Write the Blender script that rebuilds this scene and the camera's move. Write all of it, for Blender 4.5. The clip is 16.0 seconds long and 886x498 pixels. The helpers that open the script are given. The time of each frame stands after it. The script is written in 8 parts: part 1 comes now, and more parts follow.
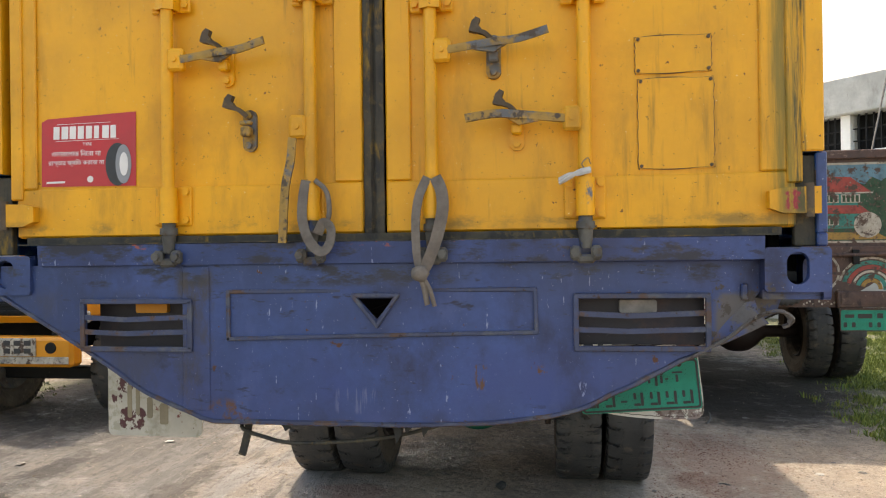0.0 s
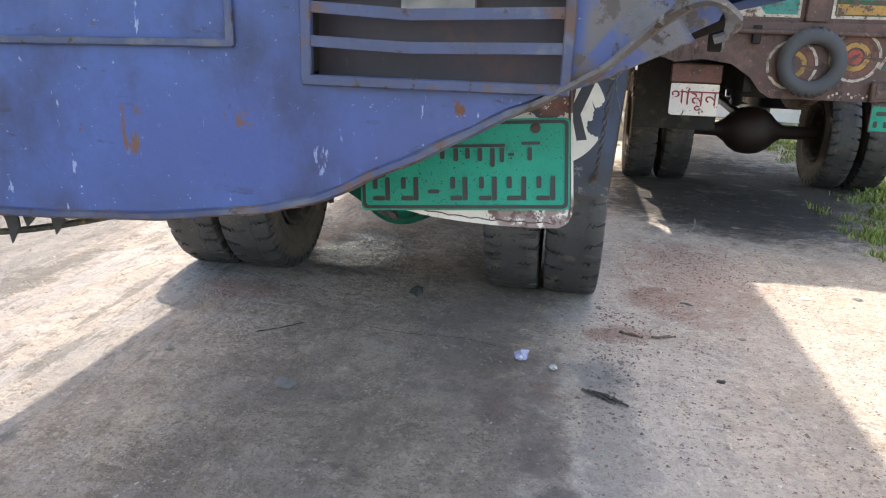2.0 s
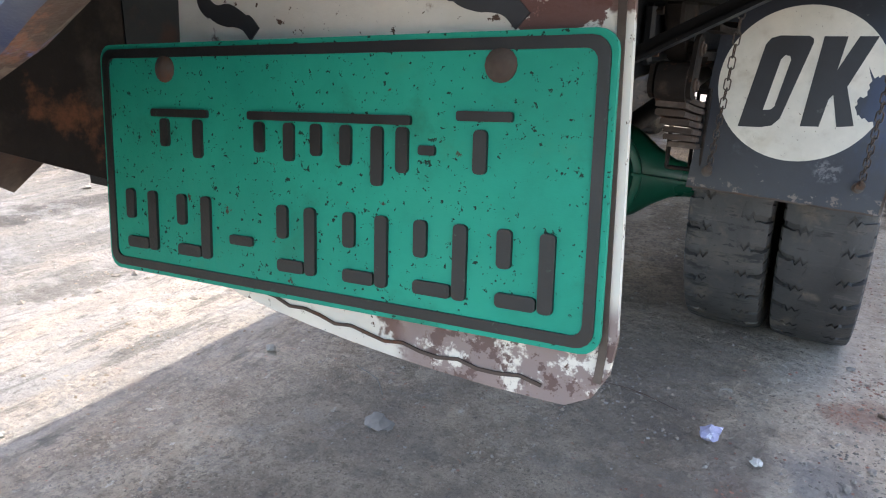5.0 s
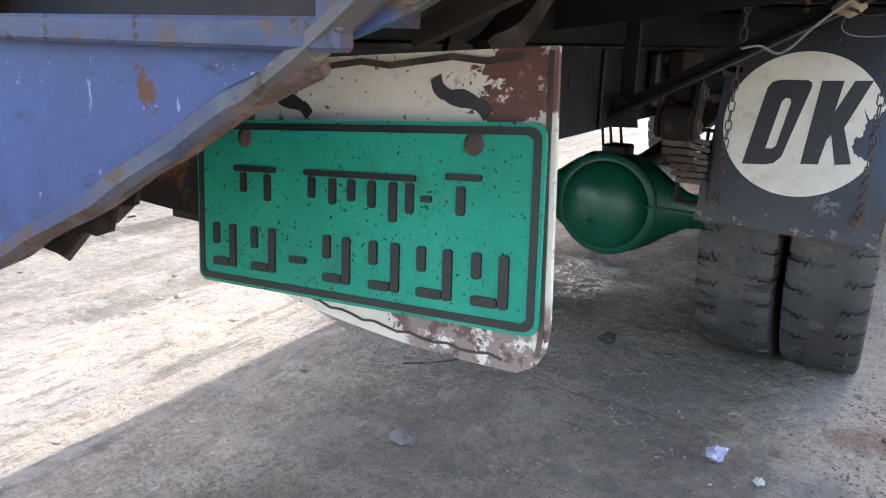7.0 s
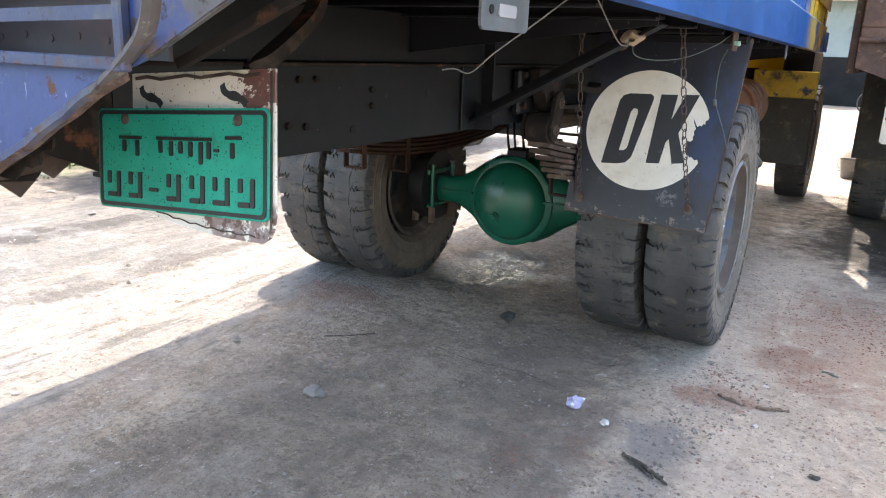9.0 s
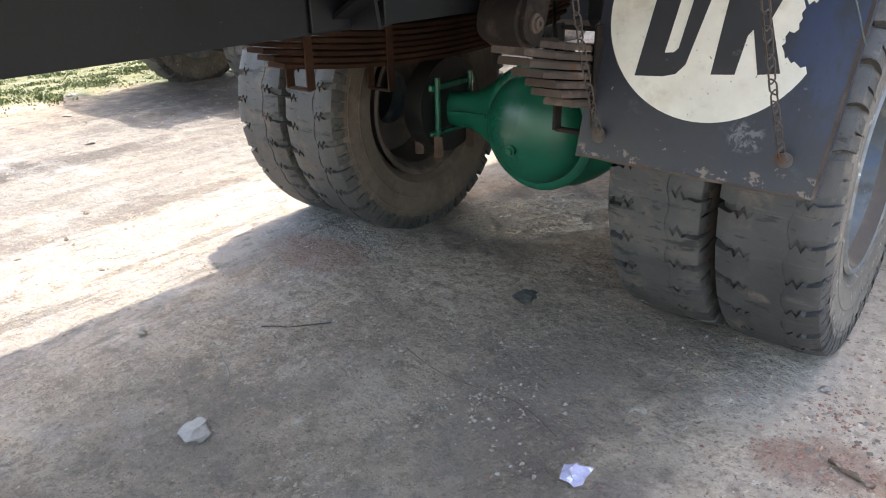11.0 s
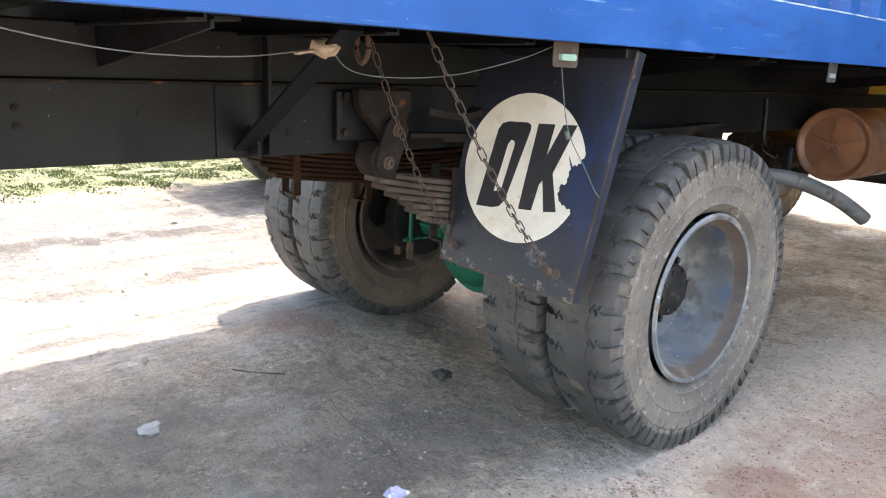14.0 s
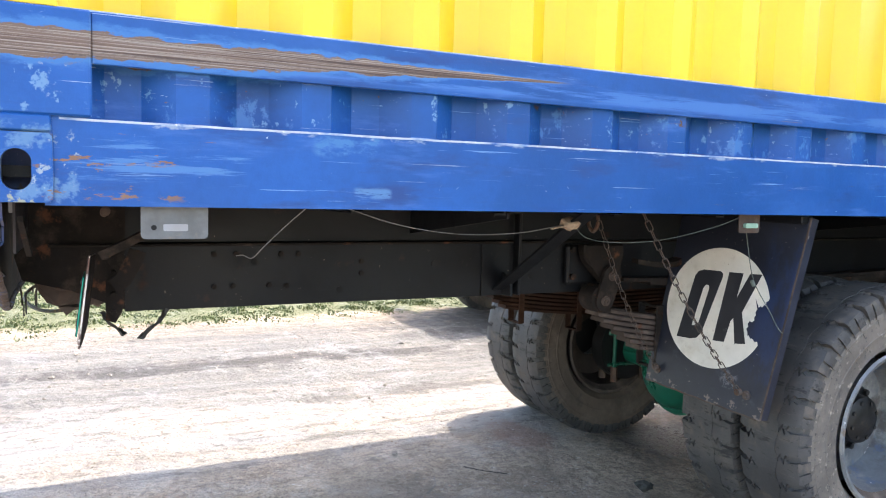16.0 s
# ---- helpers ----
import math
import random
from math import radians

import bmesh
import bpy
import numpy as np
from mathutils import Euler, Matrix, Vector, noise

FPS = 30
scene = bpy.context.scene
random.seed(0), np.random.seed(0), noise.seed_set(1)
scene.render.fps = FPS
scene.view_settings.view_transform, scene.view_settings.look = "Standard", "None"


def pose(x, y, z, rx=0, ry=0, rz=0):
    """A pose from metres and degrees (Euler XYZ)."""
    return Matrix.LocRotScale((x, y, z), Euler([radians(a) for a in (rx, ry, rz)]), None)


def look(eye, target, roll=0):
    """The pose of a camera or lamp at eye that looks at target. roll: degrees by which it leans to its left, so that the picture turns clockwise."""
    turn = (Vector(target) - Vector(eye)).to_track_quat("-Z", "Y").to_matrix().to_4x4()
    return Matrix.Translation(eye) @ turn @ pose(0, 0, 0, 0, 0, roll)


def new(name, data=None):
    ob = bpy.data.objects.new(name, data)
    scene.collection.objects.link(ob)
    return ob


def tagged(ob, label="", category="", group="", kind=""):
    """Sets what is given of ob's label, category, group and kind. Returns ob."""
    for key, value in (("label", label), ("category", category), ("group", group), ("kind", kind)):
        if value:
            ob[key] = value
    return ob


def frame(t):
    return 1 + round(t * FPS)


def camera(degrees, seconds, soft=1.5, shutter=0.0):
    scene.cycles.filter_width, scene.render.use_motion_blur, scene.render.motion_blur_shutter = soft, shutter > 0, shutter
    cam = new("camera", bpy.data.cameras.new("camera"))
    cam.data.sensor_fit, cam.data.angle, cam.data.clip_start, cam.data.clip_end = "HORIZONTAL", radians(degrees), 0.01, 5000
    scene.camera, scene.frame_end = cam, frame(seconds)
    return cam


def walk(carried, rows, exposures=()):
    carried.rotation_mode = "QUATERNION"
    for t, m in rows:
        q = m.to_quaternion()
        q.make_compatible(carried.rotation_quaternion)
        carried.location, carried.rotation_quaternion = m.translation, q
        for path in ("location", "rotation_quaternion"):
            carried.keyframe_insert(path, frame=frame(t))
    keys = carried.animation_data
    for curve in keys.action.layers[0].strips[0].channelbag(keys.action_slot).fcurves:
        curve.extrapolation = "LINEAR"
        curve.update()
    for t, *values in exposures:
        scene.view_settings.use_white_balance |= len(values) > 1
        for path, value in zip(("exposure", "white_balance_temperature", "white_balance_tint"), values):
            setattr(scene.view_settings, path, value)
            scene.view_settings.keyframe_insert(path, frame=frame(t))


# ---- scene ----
cam = camera(62.4, 16.0, soft=1.1)
PATH = [
    (0, (0.475, -2.071, 1.6), (0.203, -0.089, 1.603), -0.7),
    (0.5, (0.484, -1.898, 1.512), (0.344, 0.072, 1.201), -1.5),
    (1, (0.553, -1.59, 1.483), (0.538, 0.375, 1.11), -2.0),
    (1.5, (0.795, -1.272, 1.421), (0.617, 0.647, 0.887), -3.6),
    (2, (0.933, -0.985, 1.378), (0.62, 0.913, 0.829), 2.0),
    (2.5, (1.032, -0.625, 1.349), (0.528, 1.236, 0.814), 0.6),
    (3, (1.122, -0.373, 1.308), (0.239, 1.328, 0.736), -1.6),
    (5.5, (0.982, -0.085, 1.27), (0.082, 1.583, 0.631), 2.6),
    (6, (0.942, -0.079, 1.271), (0.102, 1.621, 0.635), 3.6),
    (6.5, (0.988, -0.12, 1.282), (0.113, 1.567, 0.658), 2.6),
    (7, (1.141, -0.228, 1.318), (0.131, 1.406, 0.763), 1.5),
    (7.5, (1.299, -0.347, 1.327), (0.301, 1.298, 0.781), 1.3),
    (8, (1.476, -0.506, 1.342), (0.512, 1.175, 0.848), 4.0),
    (8.5, (1.601, -0.585, 1.351), (0.645, 1.097, 0.844), 4.7),
    (9, (1.624, -0.496, 1.345), (0.669, 1.183, 0.824), 2.3),
    (11.5, (1.472, 0.988, 1.236), (0.247, 2.346, 0.427), -1.2),
    (12, (1.483, 1.069, 1.245), (0.231, 2.419, 0.464), -0.1),
    (12.5, (1.645, 0.992, 1.274), (0.323, 2.335, 0.605), 1.0),
    (13, (1.897, 0.891, 1.328), (0.582, 2.274, 0.73), 2.7),
    (13.5, (2.141, 0.825, 1.348), (0.82, 2.224, 0.804), 0.5),
    (14, (2.449, 0.769, 1.377), (0.978, 2.034, 0.891), 2.4),
    (14.5, (2.669, 0.567, 1.417), (1.108, 1.763, 1.052), 2.5),
    (15, (2.835, 0.387, 1.459), (1.15, 1.437, 1.213), 2.3),
    (15.5, (2.889, 0.29, 1.485), (1.106, 1.177, 1.304), 2.1),
    (16, (2.946, 0.26, 1.5), (1.149, 1.124, 1.341), 1.5),
]
EXPOSURES = [(0, 1.80, 8700, 10), (0.5, 2.12, 8600, 10), (1.0, 2.40, 8300, 10), (1.5, 2.52, 7800, 10), (3.0, 2.75, 7200, 10), (7.0, 2.80, 7100, 10), (9.0, 3.02, 7350, 10), (11.5, 3.20, 7800, 10), (13.0, 3.46, 7850, 10), (14.0, 3.40, 7750, 10), (14.5, 3.24, 7450, 10), (16.0, 2.92, 7150, 10)]
walk(cam, [(t, look(eye, target, roll)) for t, eye, target, roll in PATH], EXPOSURES)

# ---- light ----
TO_SUN = Vector((-0.212, 0.539, 1.0)).normalized()
world = bpy.data.worlds.new("sky")
scene.world = world
world.use_nodes = True
wn = world.node_tree.nodes
sky = wn.new("ShaderNodeTexSky")
sky.sky_type, sky.sun_disc = "NISHITA", False
sky.sun_elevation, sky.sun_rotation = math.asin(TO_SUN.z), math.atan2(TO_SUN.x, TO_SUN.y)
sky.air_density, sky.dust_density, sky.ozone_density = 1.0, 2.5, 1.0
wn["Background"].inputs["Strength"].default_value = 0.15
world.node_tree.links.new(sky.outputs[0], wn["Background"].inputs["Color"])
sun = new("sun", bpy.data.lights.new("sun", "SUN"))
sun.data.energy, sun.data.angle, sun.data.color = 1.42, radians(0.7), (1.0, 0.985, 0.965)
sun.matrix_world = look(TO_SUN * 40, (0, 0, 0))

# ---- materials ----
def nodes_of(name):
    mat = bpy.data.materials.new(name)
    mat.use_nodes = True
    return mat, mat.node_tree.nodes, mat.node_tree.links, mat.node_tree.nodes["Principled BSDF"]


def noise_node(nt, vec, scale, stretch=(1, 1, 1), detail=5.0, rough=0.6, shift=0.0):
    mp = nt.nodes.new("ShaderNodeMapping")
    mp.inputs["Scale"].default_value = stretch
    mp.inputs["Location"].default_value = (shift, shift * 0.7, shift * 1.3)
    nt.links.new(vec, mp.inputs["Vector"])
    nz = nt.nodes.new("ShaderNodeTexNoise")
    nz.inputs["Scale"].default_value, nz.inputs["Detail"].default_value, nz.inputs["Roughness"].default_value = scale, detail, rough
    nt.links.new(mp.outputs[0], nz.inputs["Vector"])
    return nz.outputs["Fac"]


def ramp(nt, fac, lo, hi, a=0.0, b=1.0):
    r = nt.nodes.new("ShaderNodeMapRange")
    r.interpolation_type = "SMOOTHSTEP"
    for k, v in (("From Min", lo), ("From Max", hi), ("To Min", a), ("To Max", b)):
        r.inputs[k].default_value = v
    nt.links.new(fac, r.inputs["Value"])
    return r.outputs[0]


def blend(nt, fac, a, b):
    m = nt.nodes.new("ShaderNodeMix")
    m.data_type = "RGBA"
    for sock, v in ((m.inputs[0], fac), (m.inputs[6], a), (m.inputs[7], b)):
        if isinstance(v, (tuple, list)):
            sock.default_value = (*v[:3], 1.0)
        elif isinstance(v, (int, float)):
            sock.default_value = v
        else:
            nt.links.new(v, sock)
    return m.outputs[2]


def calc(nt, op, a, b):
    m = nt.nodes.new("ShaderNodeMath")
    m.operation = op
    for sock, v in zip(m.inputs, (a, b)):
        if isinstance(v, (int, float)):
            sock.default_value = v
        else:
            nt.links.new(v, sock)
    return m.outputs[0]


def window(nt, sock, lo, hi, edge):
    """1 between lo and hi, with soft ends."""
    return calc(nt, "MULTIPLY", ramp(nt, sock, lo - edge, lo + edge), ramp(nt, sock, hi - edge, hi + edge, 1.0, 0.0))


def surface(name, base, rough=0.5, metal=0.0, var=0.18, scale=3.0, stains=(), bump=0.15, grain=90.0, per_piece=0.0, patches=(), shine=0.5, scrape=()):
    """A worn surface. stains: colour, noise scale, from, to, stretch, roughness. patches: colour, box (x0, x1, y0, y1, z0, z1), edge, noise scale, from, to, stretch."""
    mat, ns, lk, p = nodes_of(name)
    nt = mat.node_tree
    tc = ns.new("ShaderNodeTexCoord").outputs["Object"]
    big = noise_node(nt, tc, scale, shift=1.7)
    col = blend(nt, ramp(nt, big, 0.3, 0.7), tuple(c * (1 - var) for c in base), tuple(min(1, c * (1 + var)) for c in base))
    fine = noise_node(nt, tc, grain * 0.35, detail=6, rough=0.7, shift=5.1)
    col = blend(nt, ramp(nt, fine, 0.35, 0.75, 0.0, 0.35), col, tuple(c * (1 - 1.6 * var) for c in base))
    rg = ramp(nt, big, 0.3, 0.7, max(0.04, rough - 0.08), min(1, rough + 0.08))
    for i, (c, sc, lo, hi, st, r2) in enumerate(stains):
        f = ramp(nt, noise_node(nt, tc, sc, st, 6, 0.65, 3.3 + 2.9 * i), lo, hi)
        col = blend(nt, f, col, c)
        mixr = ns.new("ShaderNodeMix")
        lk.new(f, mixr.inputs[0])
        lk.new(rg, mixr.inputs[2])
        mixr.inputs[3].default_value = r2
        rg = mixr.outputs[0]
    if patches:
        sep = ns.new("ShaderNodeSeparateXYZ")
        lk.new(tc, sep.inputs[0])
        for i, (c, bx, edge, sc, lo, hi, st) in enumerate(patches):
            hard, edge = edge < 0, abs(edge)
            f = ramp(nt, noise_node(nt, tc, sc, st, 7, 0.7, 9.1 + 1.3 * i), lo, hi)
            for k in range(3):
                if bx[2 * k] is not None:
                    f = calc(nt, "MULTIPLY", f, window(nt, sep.outputs[k], bx[2 * k], bx[2 * k + 1], edge))
            col = blend(nt, ramp(nt, f, 0.40, 0.52) if hard else ramp(nt, f, 0.12, 0.80), col, c)
    for c, grow, lo, hi, streak in scrape:
        # a long tongue that tapers along y
        sp = ns.new("ShaderNodeSeparateXYZ")
        lk.new(tc, sp.inputs[0])
        mid = calc(nt, "ADD", calc(nt, "MULTIPLY", sp.outputs[1], 0.022), 1.775)
        half = calc(nt, "MULTIPLY", ramp(nt, sp.outputs[1], 0.45, 1.50, 0.028, 0.002), grow)
        off = calc(nt, "DIVIDE", calc(nt, "ABSOLUTE", calc(nt, "SUBTRACT", sp.outputs[2], mid), 0.0), half)
        jag = noise_node(nt, tc, 11, (1, 0.55, 1.6), 7, 0.68, shift=17)
        off = calc(nt, "ADD", off, calc(nt, "MULTIPLY", calc(nt, "SUBTRACT", jag, 0.5), 2.4))
        f = calc(nt, "MULTIPLY", ramp(nt, off, lo, hi, 1.0, 0.0), ramp(nt, sp.outputs[1], 1.40, 1.48, 1.0, 0.0))
        if streak:
            f = calc(nt, "MULTIPLY", f, ramp(nt, noise_node(nt, tc, 10, (1, 0.14, 34), 6, 0.7, shift=streak), 0.50, 0.60))
        col = blend(nt, f, col, c)
    if per_piece:
        info = ns.new("ShaderNodeObjectInfo")
        col = blend(nt, calc(nt, "MULTIPLY", info.outputs["Random"], per_piece), col, tuple(c * 0.45 for c in base))
    lk.new(col, p.inputs["Base Color"])
    lk.new(rg, p.inputs["Roughness"])
    p.inputs["Metallic"].default_value, p.inputs["Specular IOR Level"].default_value = metal, shine
    if bump:
        b = ns.new("ShaderNodeBump")
        b.inputs["Strength"].default_value, b.inputs["Distance"].default_value = bump, 0.004
        hgt = calc(nt, "ADD", noise_node(nt, tc, grain, detail=6, rough=0.65), calc(nt, "MULTIPLY", big, 0.8))
        lk.new(hgt, b.inputs["Height"])
        lk.new(b.outputs[0], p.inputs["Normal"])
    return mat


RUST, DUST, GREY_BLUE = (0.10, 0.042, 0.022), (0.23, 0.19, 0.15), (0.16, 0.22, 0.40)
ALONG = (9, 0.35, 9)
M_BLUE_REAR = surface("faded_blue_paint", (0.027, 0.057, 0.172), 0.45, var=0.32, scale=2.4, stains=[
    ((0.040, 0.060, 0.172), 1.6, 0.48, 0.7, (1, 1, 1), 0.5), ((0.019, 0.025, 0.066), 3.1, 0.50, 0.74, (1.2, 1, 0.8), 0.6),
    ((0.045, 0.074, 0.195), 5, 0.56, 0.74, (1.5, 1, 0.6), 0.5), (RUST, 13, 0.675, 0.70, (1, 1, 1), 0.85), ((0.20, 0.24, 0.36), 40, 0.66, 0.69, (1.4, 1, 0.35), 0.6), ((0.22, 0.25, 0.36), 120, 0.66, 0.70, (1, 1, 1), 0.6), (RUST, 85, 0.685, 0.71, (1, 1, 1), 0.85), ((0.02, 0.024, 0.05), 22, 0.60, 0.70, (0.5, 1, 1.6), 0.6), (DUST, 14, 0.66, 0.95, (1, 1, 1), 0.9)],
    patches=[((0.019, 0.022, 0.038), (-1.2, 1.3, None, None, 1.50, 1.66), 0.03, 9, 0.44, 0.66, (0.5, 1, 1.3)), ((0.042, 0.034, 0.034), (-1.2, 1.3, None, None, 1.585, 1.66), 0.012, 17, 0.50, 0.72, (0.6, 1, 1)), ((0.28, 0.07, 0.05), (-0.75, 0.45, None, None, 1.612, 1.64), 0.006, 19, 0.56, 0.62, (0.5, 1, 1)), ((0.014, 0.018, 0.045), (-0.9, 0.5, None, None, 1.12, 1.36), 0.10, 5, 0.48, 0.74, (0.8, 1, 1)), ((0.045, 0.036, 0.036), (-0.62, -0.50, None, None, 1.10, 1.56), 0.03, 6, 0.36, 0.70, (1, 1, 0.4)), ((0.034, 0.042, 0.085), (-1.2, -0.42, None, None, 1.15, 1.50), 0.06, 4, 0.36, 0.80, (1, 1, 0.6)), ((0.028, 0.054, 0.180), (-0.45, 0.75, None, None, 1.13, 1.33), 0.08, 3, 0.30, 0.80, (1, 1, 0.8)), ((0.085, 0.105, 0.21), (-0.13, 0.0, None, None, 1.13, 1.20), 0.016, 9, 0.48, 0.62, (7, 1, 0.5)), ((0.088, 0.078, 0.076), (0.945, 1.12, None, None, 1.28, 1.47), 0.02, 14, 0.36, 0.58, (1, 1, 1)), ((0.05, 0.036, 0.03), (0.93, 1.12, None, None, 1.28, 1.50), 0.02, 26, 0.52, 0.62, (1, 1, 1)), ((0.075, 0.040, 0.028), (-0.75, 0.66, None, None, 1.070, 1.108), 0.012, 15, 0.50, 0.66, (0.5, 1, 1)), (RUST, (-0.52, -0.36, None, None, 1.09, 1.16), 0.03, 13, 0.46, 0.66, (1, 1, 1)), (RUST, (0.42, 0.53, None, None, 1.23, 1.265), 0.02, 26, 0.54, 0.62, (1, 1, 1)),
             (RUST, (0.275, 0.31, None, None, 1.20, 1.27), 0.010, 24, 0.48, 0.58, (2, 1, 0.5))])
M_BLUE_SIDE = surface("bright_blue_paint", (0.0050, 0.065, 0.243), 0.40, var=0.18, scale=1.8, stains=[
    ((0.018, 0.095, 0.31), 1.5, 0.52, 0.78, (1, 0.6, 1), 0.45), ((0.13, 0.25, 0.44), 11, 0.655, 0.70, (3, 0.16, 9), 0.5), ((0.24, 0.30, 0.40), 16, 0.665, 0.70, (2, 0.10, 9), 0.6), ((0.012, 0.045, 0.16), 5, 0.52, 0.72, (1.5, 0.5, 2), 0.5), ((0.035, 0.115, 0.33), 6, 0.54, 0.74, (1, 0.35, 2.0), 0.5),
    ((0.16, 0.085, 0.05), 13, 0.685, 0.705, (2, 0.14, 8), 0.8), ((0.30, 0.38, 0.48), 70, 0.70, 0.73, (1, 0.6, 1), 0.6)], shine=0.27,
    patches=[((0.040, 0.130, 0.32), (None, None, 0, 3.2, 1.635, 1.742), 0.012, 9, 0.54, 0.68, (1, 1, 0.8)), ((0.10, 0.20, 0.35), (None, None, 0, 3.2, 1.64, 1.742), 0.012, 17, 0.59, 0.66, (1, 1, 0.8)), ((0.10, 0.055, 0.035), (None, None, 0, 3.2, 1.715, 1.745), 0.008, 15, 0.60, 0.66, (1, 1, 1)), ((0.035, 0.12, 0.33), (None, None, -0.1, 3.0, 1.76, 1.80), 0.014, 4, 0.40, 0.60, (1, 0.4, 6)),
             ((0.125, 0.082, 0.062), (None, None, 0.175, 0.275, 1.738, 1.775), -0.012, 20, 0.34, 0.54, (1, 1, 1)), ((0.30, 0.29, 0.27), (None, None, 0.02, 0.27, 1.735, 1.765), -0.012, 22, 0.50, 0.60, (1, 0.6, 1)), ((0.55, 0.36, 0.02), (None, None, 4.4, 6.2, 1.4, 1.9), 0.5, 1.6, 0.40, 0.5, (1, 1, 1)),
             ((0.075, 0.165, 0.31), (None, None, -0.1, 0.24, 1.45, 1.62), 0.03, 17, 0.46, 0.66, (1, 0.8, 1)), ((0.22, 0.28, 0.33), (None, None, 0.13, 0.24, 1.45, 1.60), 0.03, 34, 0.54, 0.66, (1, 1, 1)), ((0.25, 0.26, 0.20), (None, None, -0.1, 0.16, 1.45, 1.48), 0.01, 30, 0.48, 0.60, (1, 1, 1)), ((0.17, 0.095, 0.055), (None, None, 0.15, 0.45, 1.46, 1.60), 0.03, 13, 0.58, 0.63, (1, 0.6, 2.2)), ((0.045, 0.14, 0.33), (None, None, 0.20, 0.60, 1.50, 1.60), 0.04, 9, 0.50, 0.66, (1, 0.3, 5)),
             ((0.035, 0.13, 0.31), (None, None, 0.74, 0.92, 1.575, 1.628), 0.02, 24, 0.36, 0.66, (1, 0.7, 1.4)), ((0.060, 0.150, 0.31), (None, None, 0.84, 0.94, 1.475, 1.50), 0.012, 26, 0.40, 0.54, (1, 0.3, 2)), ((0.14, 0.21, 0.34), (None, None, -0.1, 0.26, 1.60, 1.85), 0.03, 22, 0.62, 0.70, (1, 0.5, 1)), ((0.20, 0.26, 0.36), (None, None, 0.17, 3.4, 1.618, 1.634), 0.006, 22, 0.50, 0.66, (1, 0.35, 1))],
    scrape=[((0.030, 0.125, 0.32), 1.5, 0.75, 1.20, 0), ((0.125, 0.082, 0.062), 1.0, 0.94, 1.04, 0), ((0.25, 0.21, 0.18), 0.95, 0.9, 1.0, 3.0), ((0.050, 0.030, 0.023), 0.95, 0.9, 1.0, 8.0)])
M_YELLOW_DOOR = surface("orange_yellow_paint", (0.78, 0.355, 0.012), 0.5, var=0.10, scale=1.6, stains=[
    ((0.64, 0.285, 0.012), 2.2, 0.46, 0.70, (1, 1, 1), 0.55), ((0.46, 0.215, 0.016), 4, 0.50, 0.78, (1.6, 1, 0.45), 0.6), ((0.34, 0.17, 0.02), 9, 0.58, 0.80, (2.6, 1, 0.22), 0.65),
    ((0.20, 0.10, 0.02), 70, 0.655, 0.69, (1, 1, 1), 0.8), (RUST, 24, 0.685, 0.705, (1, 1, 1), 0.8), ((0.80, 0.60, 0.30), 90, 0.69, 0.71, (1, 1, 1), 0.6)], bump=0.2, grain=30,
    patches=[((0.24, 0.155, 0.016), (1.085, 1.170, None, None, 1.64, 2.7), 0.03, 4, 0.25, 0.75, (5, 1, 0.3)), ((0.075, 0.062, 0.014), (1.125, 1.175, None, None, 1.64, 2.7), 0.010, 7, 0.42, 0.62, (6, 1, 0.25)), ((0.30, 0.16, 0.02), (-1.2, 1.2, None, None, 1.66, 1.70), 0.02, 7, 0.35, 0.75, (0.6, 1, 1)),
             ((0.30, 0.02, 0.03), (1.115, 1.155, None, None, 1.695, 1.75), 0.01, 30, 0.46, 0.60, (1, 1, 0.6)), ((0.12, 0.13, 0.15), (0.57, 0.61, None, None, 1.72, 1.80), 0.01, 24, 0.44, 0.62, (1, 1, 0.5))])
M_YELLOW_SIDE = surface("lemon_yellow_paint", (0.72, 0.46, 0.012), 0.42, var=0.07, scale=1.1, stains=[
    ((0.60, 0.36, 0.012), 3, 0.58, 0.8, (1, 1, 0.5), 0.5), ((0.30, 0.18, 0.03), 30, 0.74, 0.77, (1, 1, 1), 0.7)])
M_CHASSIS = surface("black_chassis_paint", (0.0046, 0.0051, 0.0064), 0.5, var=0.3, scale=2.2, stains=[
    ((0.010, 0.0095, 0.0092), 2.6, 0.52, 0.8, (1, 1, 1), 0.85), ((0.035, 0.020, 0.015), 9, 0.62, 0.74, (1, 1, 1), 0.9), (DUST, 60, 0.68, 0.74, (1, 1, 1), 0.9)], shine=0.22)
M_RUSTY = surface("rusty_spring_steel", (0.075, 0.042, 0.028), 0.8, var=0.35, scale=7, stains=[
    ((0.13, 0.085, 0.06), 6, 0.5, 0.72, (1, 1, 1), 0.9), ((0.14, 0.055, 0.025), 15, 0.56, 0.7, (1, 1, 1), 0.9)], bump=0.4, grain=60)
M_DUSTY_STEEL = surface("dusty_brown_steel", (0.070, 0.052, 0.043), 0.85, var=0.3, scale=6, stains=[((0.17, 0.135, 0.11), 8, 0.52, 0.78, (1, 1, 1), 0.9), (RUST, 11, 0.58, 0.7, (1, 1, 1), 0.9)], bump=0.4, grain=70, shine=0.15)
M_HANGER = surface("dark_dusty_casting", (0.015, 0.0118, 0.010), 0.85, var=0.35, scale=7, stains=[((0.055, 0.041, 0.033), 9, 0.52, 0.75, (1, 1, 1), 0.9), (RUST, 12, 0.58, 0.7, (1, 1, 1), 0.9)], bump=0.4, grain=60, shine=0.15)
